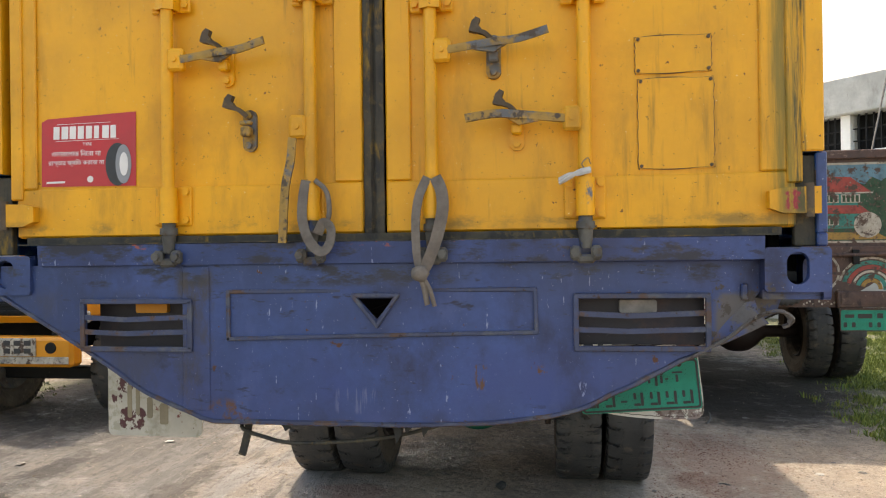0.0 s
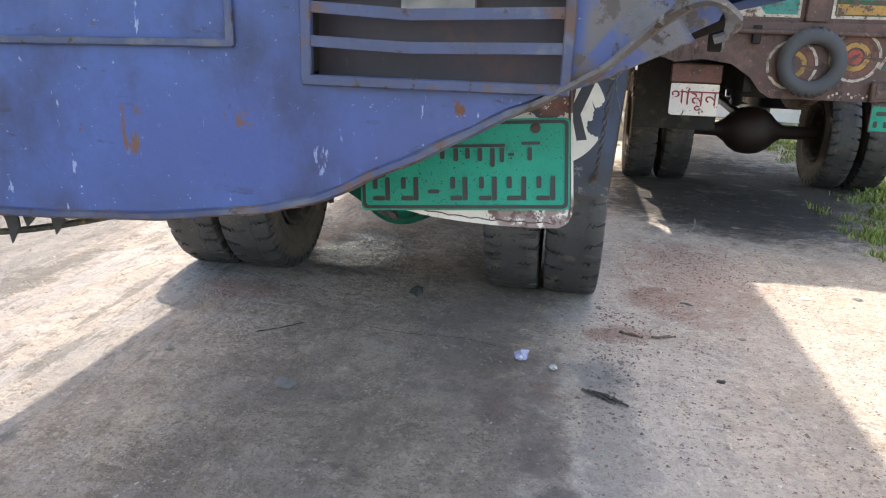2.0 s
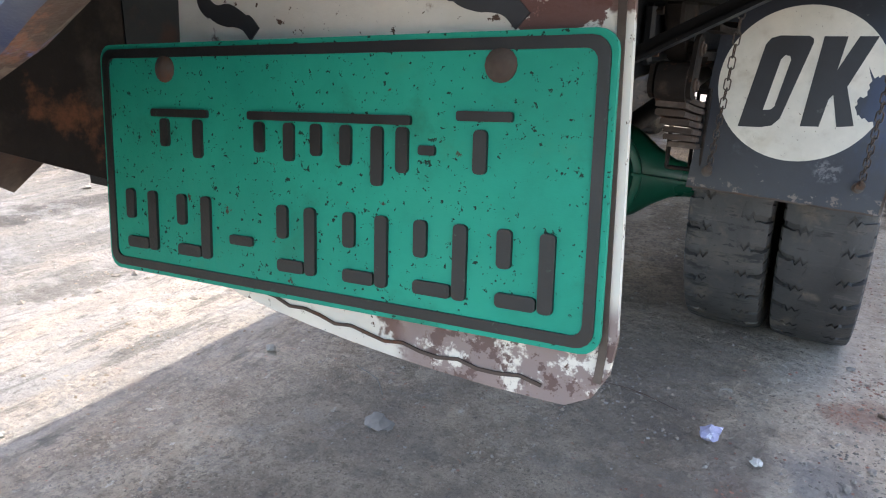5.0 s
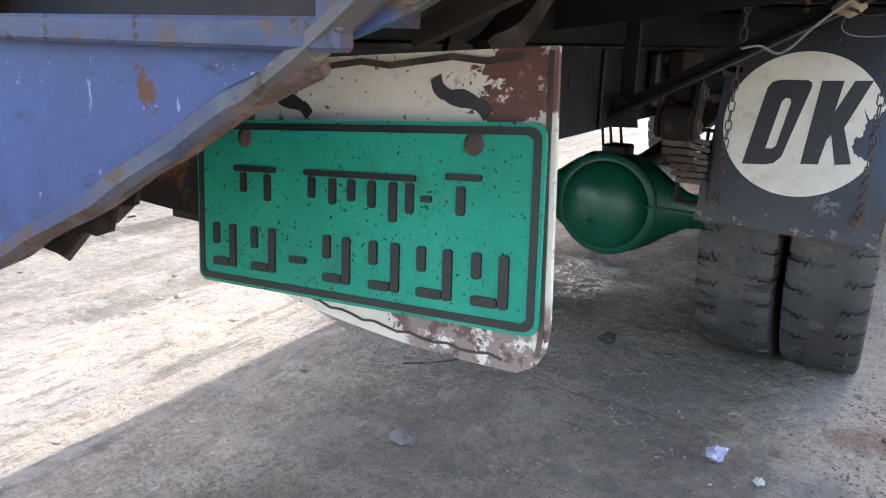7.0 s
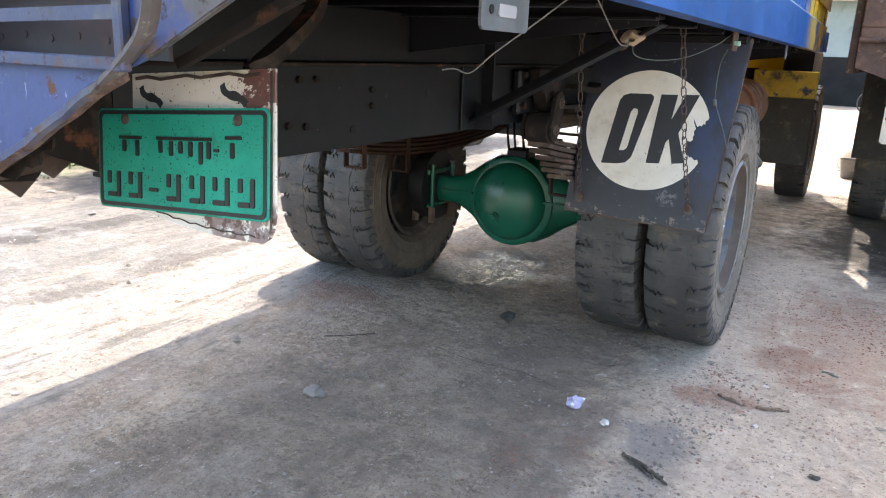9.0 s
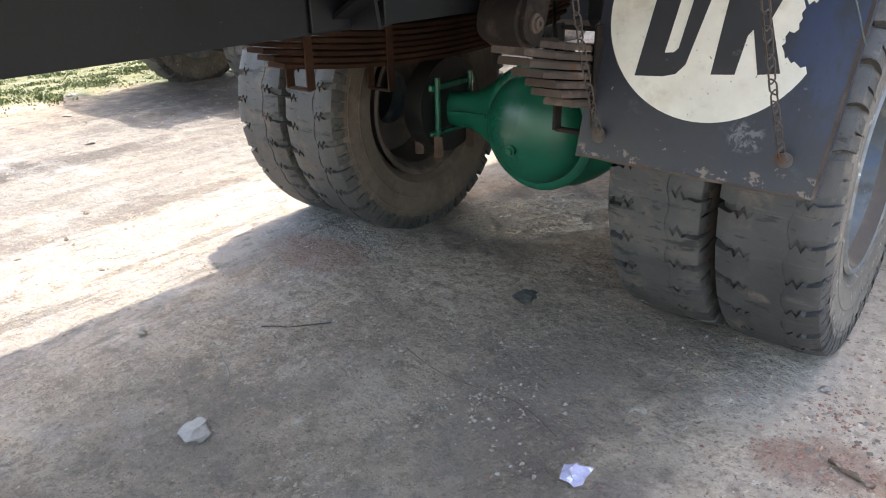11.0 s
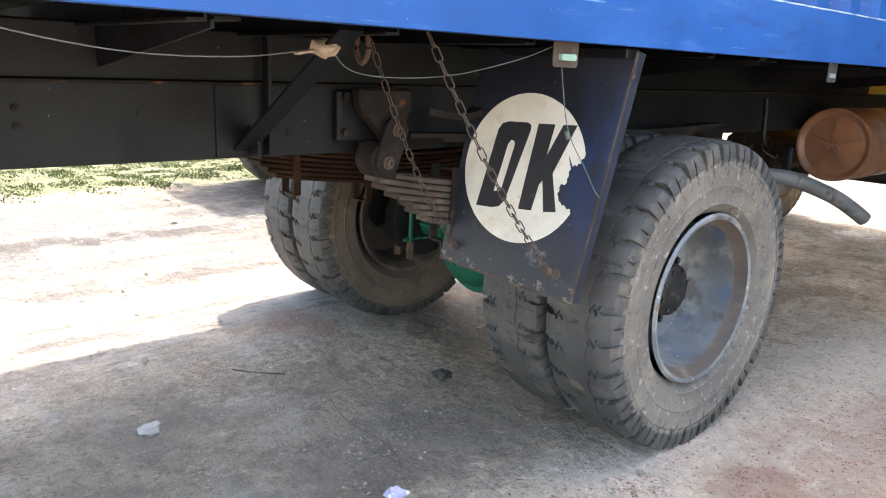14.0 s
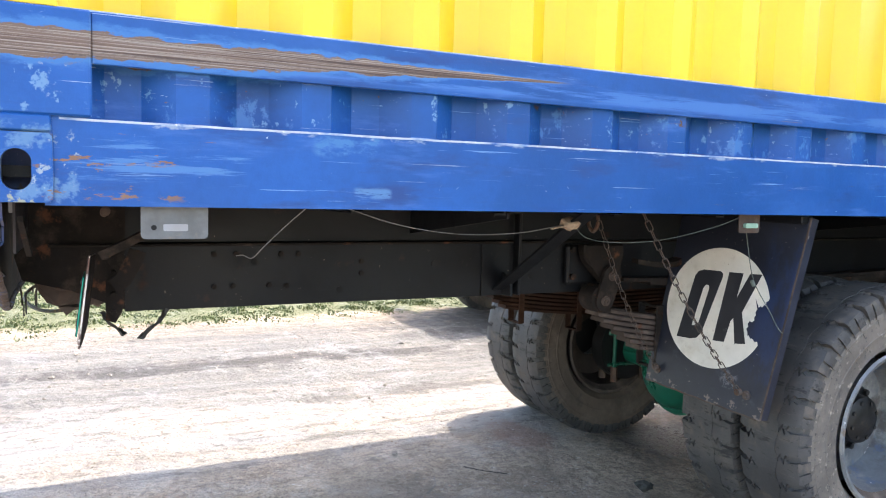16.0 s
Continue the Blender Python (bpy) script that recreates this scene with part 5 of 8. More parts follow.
    prism(bm, [(rx - 0.066, rz + 0.066), (rx - 0.058, rz + 0.092), (rx - 0.046, rz + 0.104), (rx - 0.034, rz + 0.098), (rx - 0.040, rz + 0.082), (rx - 0.030, rz + 0.070), (rx - 0.048, rz + 0.060)], 0.022, facing(-0.012))
    part("latch_hook", bm, M_LATCH_DARK, base, "rusty dark latch hook")
# data plates
for x0, x1, z0, z1 in ((0.734, 0.938, 2.083, 2.186), (0.740, 0.943, 1.818, 2.069)):
    bm = B()
    prism(bm, rounded(x0, x1, z0, z1, 0.006, 2), 0.005, facing(0.022))
    pl = cpart("data_plate", bm, M_YELLOW_DOOR, "painted-over data plate edged with rough sealant")
    bm = B()
    path = [(x + 0.002 * math.sin(9 * i), 0.018, z + 0.002 * math.cos(7 * i)) for i, (x, z) in enumerate([(x0 + (x1 - x0) * k / 10, z0) for k in range(10)] + [(x1, z0 + (z1 - z0) * k / 10) for k in range(10)] + [(x1 - (x1 - x0) * k / 10, z1) for k in range(10)] + [(x0, z1 - (z1 - z0) * k / 10) for k in range(11)])]
    sweep(bm, path, circle(0.0013, 5), up=(0, 1, 0))
    part("sealant_bead", bm, M_LATCH_DARK, pl, smooth=60)
    for bx, bz in ((x0 + 0.008, z0 + 0.008), (x1 - 0.008, z0 + 0.008), (x0 + 0.008, z1 - 0.008), (x1 - 0.008, z1 - 0.008)):
        bm = B()
        cyl(bm, (bx, 0.018, bz), (bx, 0.012, bz), 0.005, 8)
        part("rivet", bm, M_LATCH_DARK, pl)

# poster on the left door: brand drawn as plain bars
poster = thing("poster", "faded red tyre advertisement poster stuck on the container door", "poster", m=Matrix.Translation((0, 0.0185, 1.808)))
PO = Matrix.Translation((0, -0.0185, -1.808))


def ppart(name, bm, mat, label=""):
    return part(name, bm, mat, poster, label, None, PO)


bm = B()
prism(bm, [(-1.072, 1.812), (-0.758, 1.809), (-0.756, 2.036), (-1.05, 2.022), (-1.07, 2.012)], 0.0015, facing(0.0205))
ppart("sheet", bm, M_RED_POSTER)
for k, w in enumerate((0.024, 0.026, 0.025, 0.024, 0.024, 0.020, 0.026, 0.022)):
    x = -1.030 + 0.0272 * k
    bm = B()
    prism(bm, [(x, 1.958), (x + w - 0.004, 1.958), (x + w - 0.003, 1.997), (x + 0.001, 1.997)], 0.0012, facing(0.0188))
    ppart("headline_bar", bm, M_PRINT_WHITE)
bm = B()
prism(bm, [(-1.022, 1.951), (-0.812, 1.954), (-0.812, 1.955), (-1.022, 1.9525)], 0.0012, facing(0.0188))
ppart("rule_line", bm, M_PRINT_WHITE)
bm = B()
prism(bm, [(-1.018, 2.003), (-0.84, 2.006), (-0.84, 2.007), (-1.018, 2.0045)], 0.0012, facing(0.0188))
ppart("rule_line", bm, M_PRINT_WHITE)
bm = B()
prism(bm, [(-1.055, 1.821), (-0.993, 1.822), (-0.993, 1.828), (-1.055, 1.827)], 0.0012, facing(0.0188))
ppart("small_mark", bm, M_PRINT_WHITE)
bm = B()
prism(bm, [(-0.908 + 0.010 * math.cos(k * math.pi / 8), 1.832 + 0.010 * math.sin(k * math.pi / 8)) for k in range(16)], 0.0012, facing(0.0188))
ppart("round_mark", bm, M_PRINT_WHITE)
for name, mat, rx, rz, cx in (("tyre_picture", M_PRINT_DARK, 0.040, 0.066, -0.817), ("tyre_side_picture", M_PRINT_GREY, 0.026, 0.060, -0.797), ("rim_picture", M_PRINT_WHITE, 0.014, 0.036, -0.795)):
    bm = B()
    lift = {"tyre_picture": 0.0188, "tyre_side_picture": 0.0176, "rim_picture": 0.0164}[name]
    prism(bm, [(cx + rx * math.cos(k * math.pi / 14), 1.876 + rz * math.sin(k * math.pi / 14)) for k in range(28)], 0.001, facing(lift))
    ppart(name, bm, mat)


def lettering(name, text, mat, parent, x, y, z, size, m=None, label=""):
    """Words with the built-in font, as a mesh that faces the rear."""
    c = bpy.data.curves.new(name, "FONT")
    c.body, c.size, c.extrude, c.align_x = text, size, 0.0008, "CENTER"
    tmp = new(name, c)
    bpy.context.view_layer.update()
    me = bpy.data.meshes.new_from_object(tmp.evaluated_get(bpy.context.evaluated_depsgraph_get()))
    bpy.data.objects.remove(tmp)
    me.materials.clear()
    me.materials.append(mat)
    ob = new(name, me)
    ob.parent = parent
    ob.matrix_basis = (m or Matrix.Identity(4)) @ Matrix.Translation((x, y, z)) @ XZ
    if label:
        ob["label"] = label
    return ob


lettering("slogan_line", "\u0993\u09ad\u09be\u09b0\u09c7\u09b2\u09be\u09a1 \u09bf\u09a8\u09c7\u09ac\u09be \u09a8\u09be", M_PRINT_WHITE, poster, -0.955, 0.0185, 1.905, 0.021, PO)
lettering("slogan_line", "\u09b0\u09be\u09b8\u09cd\u09a4\u09be\u09b0 \u0995\u09cd\u09b7\u09bf\u09a4 \u0995\u09b0\u09c7\u09ac\u09be \u09a8\u09be", M_PRINT_WHITE, poster, -0.955, 0.0185, 1.878, 0.019, PO)
lettering("small_word", "TYRE", M_PRINT_WHITE, poster, -0.917, 0.0185, 1.937, 0.013, PO)


# cloth strips tied to the bars
def ribbon(bm, pts, w, up=(0, 1, 0), thick=0.004, twist=0.0):
    sweep(bm, smooth_path(pts, 6), [(-w / 2, -thick / 2), (0, -thick), (w / 2, -thick / 2), (w / 2, thick / 2), (0, thick * 0.2), (-w / 2, thick / 2)], up=up, twist=twist)


strip = thing("cloth_strip", "grey cloth strip looped and knotted round a locking bar", "cloth strip", "cloth strips on the doors", Matrix.Translation((0.165, -0.045, 1.55)))
S0 = Matrix.Translation((-0.170, 0.045, -1.53))
bm = B()
ribbon(bm, [(0.182, -0.044, 1.785), (0.200, -0.052, 1.745), (0.203, -0.056, 1.69), (0.186, -0.060, 1.613), (0.160, -0.064, 1.545), (0.146, -0.066, 1.522)], 0.034, twist=0.6)
ribbon(bm, [(0.160, -0.044, 1.785), (0.136, -0.050, 1.73), (0.127, -0.055, 1.66), (0.130, -0.060, 1.57), (0.140, -0.066, 1.522)], 0.026, twist=-0.6)
part("loop", bm, M_CLOTH, strip, smooth=80, m=S0)
bm = B()
bmesh.ops.create_icosphere(bm, subdivisions=2, radius=0.024, matrix=Matrix.Translation((0.140, -0.070, 1.516)) @ Matrix.Diagonal((1.1, 0.8, 1, 1)))
for v in bm.verts:
    v.co += Vector(noise.noise_vector(v.co * 40)) * 0.006
ribbon(bm, [(0.142, -0.072, 1.51), (0.152, -0.066, 1.47), (0.158, -0.058, 1.428)], 0.016, twist=0.8)
ribbon(bm, [(0.146, -0.072, 1.51), (0.166, -0.064, 1.47), (0.178, -0.056, 1.424)], 0.013, twist=-0.6)
part("knot", bm, M_CLOTH, strip, smooth=80, m=S0)
strip = thing("cloth_strip", "grey cloth strip hanging in a loop from a locking bar", "cloth strip", "cloth strips on the doors", Matrix.Translation((-0.2, -0.045, 1.62)))
S0 = Matrix.Translation((0.194, 0.045, -1.60))
bm = B()
ribbon(bm, [(-0.192, -0.044, 1.785), (-0.200, -0.050, 1.73), (-0.200, -0.055, 1.67), (-0.180, -0.060, 1.612), (-0.145, -0.064, 1.580), (-0.120, -0.062, 1.60), (-0.116, -0.058, 1.645), (-0.138, -0.056, 1.662), (-0.156, -0.054, 1.63)], 0.028, twist=0.4)
ribbon(bm, [(-0.165, -0.044, 1.785), (-0.130, -0.048, 1.75), (-0.122, -0.052, 1.69), (-0.132, -0.055, 1.655)], 0.014, twist=1.0)
part("loop", bm, M_CLOTH, strip, smooth=80, m=S0)
tie = thing("paper_tie", "twisted strip of white paper tied on a locking bar", "paper strip", m=Matrix.Translation((0.575, -0.045, 1.80)))
bm = B()
for k in range(3):
    ribbon(bm, [(0.03, 0.004 * k, 0.012 + 0.003 * k), (0.0, -0.006, 0.004 + 0.003 * k), (-0.03, -0.008, -0.004 * k), (-0.055, -0.004, -0.012 - 0.005 * k)], 0.012, twist=0.6 * k)
part("strip", bm, M_ROAD_PAPER, tie, smooth=None)
bm = B()
sweep(bm, smooth_path([(0.012, 0.0, 0.02), (0.006, -0.012, 0.03), (0.022, -0.015, 0.045), (0.03, 0.0, 0.03)], 4), circle(0.0015, 5))
part("string", bm, M_WIRE, tie)
# ---- the truck under the container ----
truck = thing("truck", "heavy flatbed truck with black chassis, green axle and blue rear panel", "truck")


def tpart(name, bm, mat, label="", smooth=35, m=None):
    return part(name, bm, mat, truck, label, smooth, m)


# blue rear panel with two slotted openings and a triangle
EDGE = [(-1.205, 1.480), (-1.10, 1.418), (-0.847, 1.268), (-0.743, 1.196), (-0.62, 1.142), (-0.526, 1.106), (-0.464, 1.101), (-0.2, 1.101), (0.05, 1.100), (0.27, 1.105), (0.445, 1.122), (0.52, 1.136), (0.56, 1.144), (0.60, 1.160), (0.65, 1.185), (0.75, 1.235), (0.85, 1.286), (0.90, 1.308)]


def bend(x):
    """How far the bent panel stands in behind its middle."""
    return min(0.036, 0.055 * max(0.0, x - 0.02))


OUT = [(-1.20, 1.566)] + EDGE + [(0.96, 1.328), (1.085, 1.388), (1.058, 1.42), (1.050, 1.46), (1.062, 1.476), (1.062, 1.566)]
VENTS = ((-0.915, -0.580, 1.318, 1.450), (0.570, 0.918, 1.324, 1.460))
TRI = [(-0.060, 1.463), (0.044, 1.463), (-0.004, 1.402)]
bm = B()
holed(bm, OUT, [[(a, c), (b, c), (b, d), (a, d)] for a, b, c, d in VENTS] + [TRI], 0.006, facing(0.006))
for x in (0.02, 0.675):
    bmesh.ops.bisect_plane(bm, geom=bm.verts[:] + bm.edges[:] + bm.faces[:], plane_co=(x, 0, 0), plane_no=(1, 0, 0))
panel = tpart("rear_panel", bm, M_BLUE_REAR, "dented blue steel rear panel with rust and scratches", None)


def strips(name, lines, w, t, mat, y=0.0, label=""):
    """Flat bars welded on the panel along lines in x, z."""
    for line in lines:
        bm = B()
        pts = [Vector((x, 0, z)) for x, z in line]
        for a, b in zip(pts, pts[1:]):
            d = (b - a)
            ang = math.atan2(d.z, d.x)
            box(bm, ((a.x + b.x) / 2, y - t / 2, (a.z + b.z) / 2), (d.length + w * 0.8, t, w), 0.002, Euler((0, -ang, 0)).to_matrix())
        part(name, bm, mat, panel, label)


for a, b, c, d in VENTS:
    strips("vent_frame", [[(a - 0.006, c - 0.006), (b + 0.006, c - 0.006)], [(a - 0.006, d + 0.006), (b + 0.006, d + 0.006)], [(a - 0.006, c), (a - 0.006, d)], [(b + 0.006, c), (b + 0.006, d)]], 0.015, 0.013, M_TRIM)
    for k in (1, 2):
        z = c + (d - c) * k / 3
        bm = B()
        sweep(bm, [(a - 0.004, -0.006, z + 0.002), (a * 0.6 + b * 0.4, -0.009, z - 0.001 - 0.002 * k), (b + 0.004, -0.006, z + 0.003)], rect(0.006, 0.015), up=(0, 0, 1))
        part("vent_slat", bm, M_TRIM, panel)
strips("panel_trim", [[(-0.455, 1.484), (0.45, 1.486)], [(0.45, 1.484), (0.453, 1.364)], [(0.453, 1.364), (0.0, 1.356), (-0.455, 1.344)], [(-0.455, 1.344), (-0.455, 1.484)]], 0.012, 0.009, M_TRIM)
strips("triangle_trim", [[(-0.075, 1.472), (0.057, 1.472)], [(0.057, 1.472), (-0.004, 1.384)], [(-0.004, 1.384), (-0.075, 1.472)]], 0.012, 0.011, M_TRIM)
strips("panel_weld", [[(-1.05, 1.568), (-0.5, 1.570), (0.2, 1.567), (1.06, 1.566)]], 0.010, 0.012, M_BLUE_REAR)
bm = B()
span(bm, -0.60, -0.515, -0.004, 0.001, 1.13, 1.56, 0.002)
part("panel_seam", bm, M_BLUE_REAR, panel, "vertical overlapping seam, greasy")
# rusty edge bar, peeled off and curled at one end
bm = B()
sweep(bm, smooth_path([(x, 0.006, z - 0.003) for x, z in EDGE], 4), [(-0.011, -0.004), (-0.004, -0.008), (0.006, -0.008), (0.012, -0.004), (0.012, 0.004), (0.005, 0.008), (-0.005, 0.008), (-0.011, 0.004)])
for v in bm.verts:
    v.co += Vector(noise.noise_vector(v.co * 22)) * 0.0025
bar = part("edge_bar", bm, M_BAR_EDGE, panel, "rusty brown flat bar welded along the lower edge")
bar.data.materials.append(M_TRIM)
for f in bar.data.polygons:
    if f.normal.y < -0.35 and f.normal.z > -0.75:
        f.material_index = 1
bm = B()
curl = smooth_path([(0.79, 0.014, 1.256), (0.83, 0.008, 1.273), (0.885, -0.001, 1.299), (0.938, -0.008, 1.330), (0.975, -0.018, 1.352), (1.005, -0.032, 1.380), (1.035, -0.056, 1.408), (1.062, -0.092, 1.427), (1.085, -0.114, 1.431), (1.106, -0.112, 1.414), (1.106, -0.102, 1.397), (1.090, -0.098, 1.389)], 5)
sweep(bm, curl, [(-0.009, -0.003), (0.0, -0.006), (0.009, -0.003), (0.009, 0.003), (0.0, 0.005), (-0.009, 0.003)], twist=0.2)
part("peeled_bar", bm, M_PEEL, panel, "bent flat bar end peeled off and curled")
bm = B()
sweep(bm, [(0.905, 0.084, 1.318), (1.01, 0.084, 1.362), (1.14, 0.084, 1.416)], [(-0.006, -0.006), (0.006, -0.006), (0.006, 0.006), (-0.006, 0.006)])
part("wing_flange", bm, M_HANGER, panel, "dusty brown bar behind the sheet")
bm = B()
prism(bm, [(1.020, 1.476), (1.026, 1.430), (1.05, 1.405), (1.085, 1.398), (1.118, 1.415), (1.130, 1.45), (1.130, 1.476)], 0.006, facing(0.050))
box(bm, (1.020, 0.0, 1.476), (0.018, 0.03, 0.045), 0.004)
part("gusset", bm, M_BLUE_REAR, panel)
# torn rubber shreds at the lower edge
for x, z, l in ((0.02, 1.090, 0.06), (0.05, 1.095, 0.035), (0.10, 1.095, 0.045), (-0.32, 1.08, 0.02), (0.40, 1.112, 0.025)):
    bm = B()
    prism(bm, [(x, z + 0.01), (x + 0.03, z + 0.008), (x + 0.035, z - l * 0.5), (x + 0.018, z - l), (x + 0.012, z - l * 0.4)], 0.004, facing(0.05))
    part("rubber_shred", bm, M_GASKET, panel, "torn black rubber shred")
bm = B()
prism(bm, [(0.57, 1.152), (0.70, 1.215), (0.695, 1.200), (0.672, 1.196), (0.664, 1.176), (0.648, 1.170), (0.632, 1.172), (0.606, 1.148), (0.585, 1.150)], 0.004, facing(0.050))
part("torn_sheet", bm, M_HANGER, panel, "torn brown sheet scrap behind the edge bar")
bm = B()
prism(bm, [(0.930, 1.330), (0.962, 1.331), (1.080, 1.388), (1.056, 1.418), (1.049, 1.452), (1.024, 1.446), (1.0, 1.420), (0.978, 1.400), (0.955, 1.372), (0.940, 1.350)], 0.001, facing(-0.0005))
part("bare_corner", bm, M_WING, panel, "corner of the sheet scraped to grey")
for ob in [panel, *panel.children]:
    ob.data.materials.append(M_HANGER)
    back = len(ob.data.materials) - 1
    for f in ob.data.polygons:
        if f.normal.y > 0.7:
            f.material_index = back
    for v in ob.data.vertices:
        v.co.y += bend(v.co.x)
# lamp boxes behind the openings
for sx in (-1, 1):
    bm = B()
    x0, x1 = sx * 0.56, sx * 0.925
    span(bm, x0, x1, 0.088, 0.094, 1.322 if sx > 0 else 1.29, 1.475)
    for k in range(6):
        cyl(bm, (sx * (0.60 + 0.055 * k), 0.0885, 1.342 + 0.004 * (k % 2)), (sx * (0.60 + 0.055 * k), 0.0865, 1.342 + 0.004 * (k % 2)), 0.0045, 8)
    lb = tpart("lamp_board", bm, M_VENT_BACK, "dark steel lamp board behind the slats")
    bm = B()
    prism(bm, rounded(sx * 0.74 - 0.052, sx * 0.74 + 0.052, 1.415, 1.452, 0.006, 2), 0.02, facing(0.088))
    part("lamp", bm, M_LAMP_DULL if sx > 0 else M_ORANGE, lb, "dusty whitish lamp")

# chassis rails and subframe
for sx in (-1, 1):
    bm = B()
    sec = [(0.0, -0.105), (0.0, 0.105), (-0.075, 0.105), (-0.075, 0.097), (-0.009, 0.097), (-0.009, -0.097), (-0.075, -0.097), (-0.075, -0.105)]
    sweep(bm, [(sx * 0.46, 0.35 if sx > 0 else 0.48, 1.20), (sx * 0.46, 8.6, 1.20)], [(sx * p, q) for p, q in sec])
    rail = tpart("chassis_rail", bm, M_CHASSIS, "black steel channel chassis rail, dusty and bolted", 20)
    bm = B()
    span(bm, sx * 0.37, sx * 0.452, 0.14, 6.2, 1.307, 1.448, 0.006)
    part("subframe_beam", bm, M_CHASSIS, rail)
    bm = B()
    span(bm, sx * 0.455, sx * 0.475, 0.14, 6.2, 1.300, 1.3085, 0.002)
    part("rail_lip", bm, M_HANGER, rail)
    for y, z in ((0.62, 1.165), (0.68, 1.165), (0.80, 1.165), (0.86, 1.16), (0.62, 1.272), (0.69, 1.272), (0.84, 1.27), (0.90, 1.27), (2.02, 1.165), (2.09, 1.16), (2.02, 1.23), (2.12, 1.235), (1.13, 1.24), (1.13, 1.198)):
        bm = B()
        cyl(bm, (sx * 0.458, y, z), (sx * 0.469, y, z), 0.0095, 6)
        part("bolt", bm, M_HANGER, rail)
    # black discs that paint the dark of open holes in the rail
    for y, z in ((0.75, 1.245), (1.42, 1.225), (1.85, 1.165), (1.05, 1.14)):
        bm = B()
        cyl(bm, (sx * 0.4585, y, z), (sx * 0.4625, y, z), 0.012, 12)
        part("hole_plug", bm, M_SHADE_BLACK, rail)
for y in (0.5, 1.5, 2.4, 3.9, 5.2, 6.6):
    bm = B()
    span(bm, -0.45, 0.45, y, y + 0.07, 1.12, 1.28, 0.006)
    tpart("frame_crossmember", bm, M_CHASSIS)
YZ = Matrix(((0, 0, 1, 0), (1, 0, 0, 0), (0, 1, 0, 0), (0, 0, 0, 1)))  # an outline drawn in y, z; thick along x
bm = B()
prism(bm, [(0.352, 1.10), (0.352, 1.445), (0.045, 1.445), (0.05, 1.27), (0.07, 1.20), (0.20, 1.165)], 0.010, Matrix.Translation((0.448, 0, 0)) @ YZ)
tpart("rail_end_plate", bm, M_HANGER, "dark rusty plate between chassis rail and rear panel")
bm = B()
prism(bm, [(0.09, 1.20), (0.34, 1.18), (0.335, 1.135), (0.30, 1.125), (0.275, 1.100), (0.245, 1.118), (0.215, 1.108), (0.185, 1.085), (0.160, 1.112), (0.13, 1.12), (0.11, 1.15)], 0.003, Matrix.Translation((0.405, 0, 0)) @ YZ)
for v in bm.verts:
    v.co.x += 0.025 * math.sin(v.co.y * 40)
tpart("torn_sheet", bm, M_DUSTY_STEEL, "torn brown sheet hanging below the rail end", None)
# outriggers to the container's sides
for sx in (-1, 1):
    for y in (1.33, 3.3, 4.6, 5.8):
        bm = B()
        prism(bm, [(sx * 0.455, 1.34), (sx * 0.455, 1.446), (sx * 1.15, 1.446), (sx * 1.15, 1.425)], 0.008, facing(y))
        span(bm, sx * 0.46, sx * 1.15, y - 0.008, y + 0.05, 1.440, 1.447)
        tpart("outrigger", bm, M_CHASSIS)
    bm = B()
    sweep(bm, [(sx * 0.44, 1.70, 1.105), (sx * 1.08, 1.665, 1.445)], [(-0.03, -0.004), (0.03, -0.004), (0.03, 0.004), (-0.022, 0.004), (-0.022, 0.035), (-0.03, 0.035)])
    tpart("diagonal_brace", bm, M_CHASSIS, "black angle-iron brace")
    bm = B()
    prism(bm, [(sx * 0.465, 1.096), (sx * 0.54, 1.10), (sx * 0.53, 1.16), (sx * 0.465, 1.19)], 0.008, facing(1.72))
    span(bm, sx * 0.462, sx * 0.470, 1.62, 1.78, 1.098, 1.30, 0.002)
    span(bm, sx * 0.470, sx * 0.51, 1.76, 1.772, 1.098, 1.44, 0.002)
    tpart("brace_plate", bm, M_CHASSIS, "rusty black brace plate")
# curved strap, pipe and bent arm behind the number board
bm = B()
sweep(bm, smooth_path([(0.858, 0.282, 1.308), (0.866, 0.30, 1.320), (0.862, 0.345, 1.344), (0.856, 0.395, 1.372), (0.853, 0.428, 1.398), (0.852, 0.440, 1.425), (0.852, 0.442, 1.449)], 6), [(-0.011, -0.012), (0.011, -0.012), (0.013, 0.010), (-0.013, 0.010)])
tpart("strap", bm, M_HANGER, "dusty brown bent strap that carries the number board", smooth=60)
bm = B()
lathe(bm, [(0.66, 0.0095), (0.845, 0.0095), (0.848, 0.0125), (0.872, 0.0125), (0.874, 0.0095), (0.905, 0.0095), (0.908, 0.012), (0.918, 0.012), (0.920, 0.006)], 18, Matrix.Translation((0, 0.290, 1.313)) @ Matrix.Rotation(radians(-4), 4, "Y") @ Matrix.Translation((0, 0, 0.05)))
pipe = tpart("board_pipe", bm, M_DUSTY_STEEL, "rusty pipe hinge above the number board", 50)
bm = B()
sweep(bm, [(0.775, 0.310, 1.215), (0.778, 0.335, 1.235), (0.782, 0.365, 1.292), (0.785, 0.372, 1.315)], rect(0.006, 0.045), up=(0, -1, 1))
part("board_arm", bm, M_HANGER, pipe, "bent flat steel arm")
bm = B()
prism(bm, [(0.292, 1.28), (0.31, 1.26), (0.335, 1.222), (0.338, 1.16), (0.330, 1.135), (0.315, 1.11), (0.290, 1.12)], 0.005, Matrix(((0, 0, 1, 0), (1, 0, 0, 0), (0, 1, 0, 0), (0, 0, 0, 1))) @ Matrix.Translation((0, 0, 0.74)))
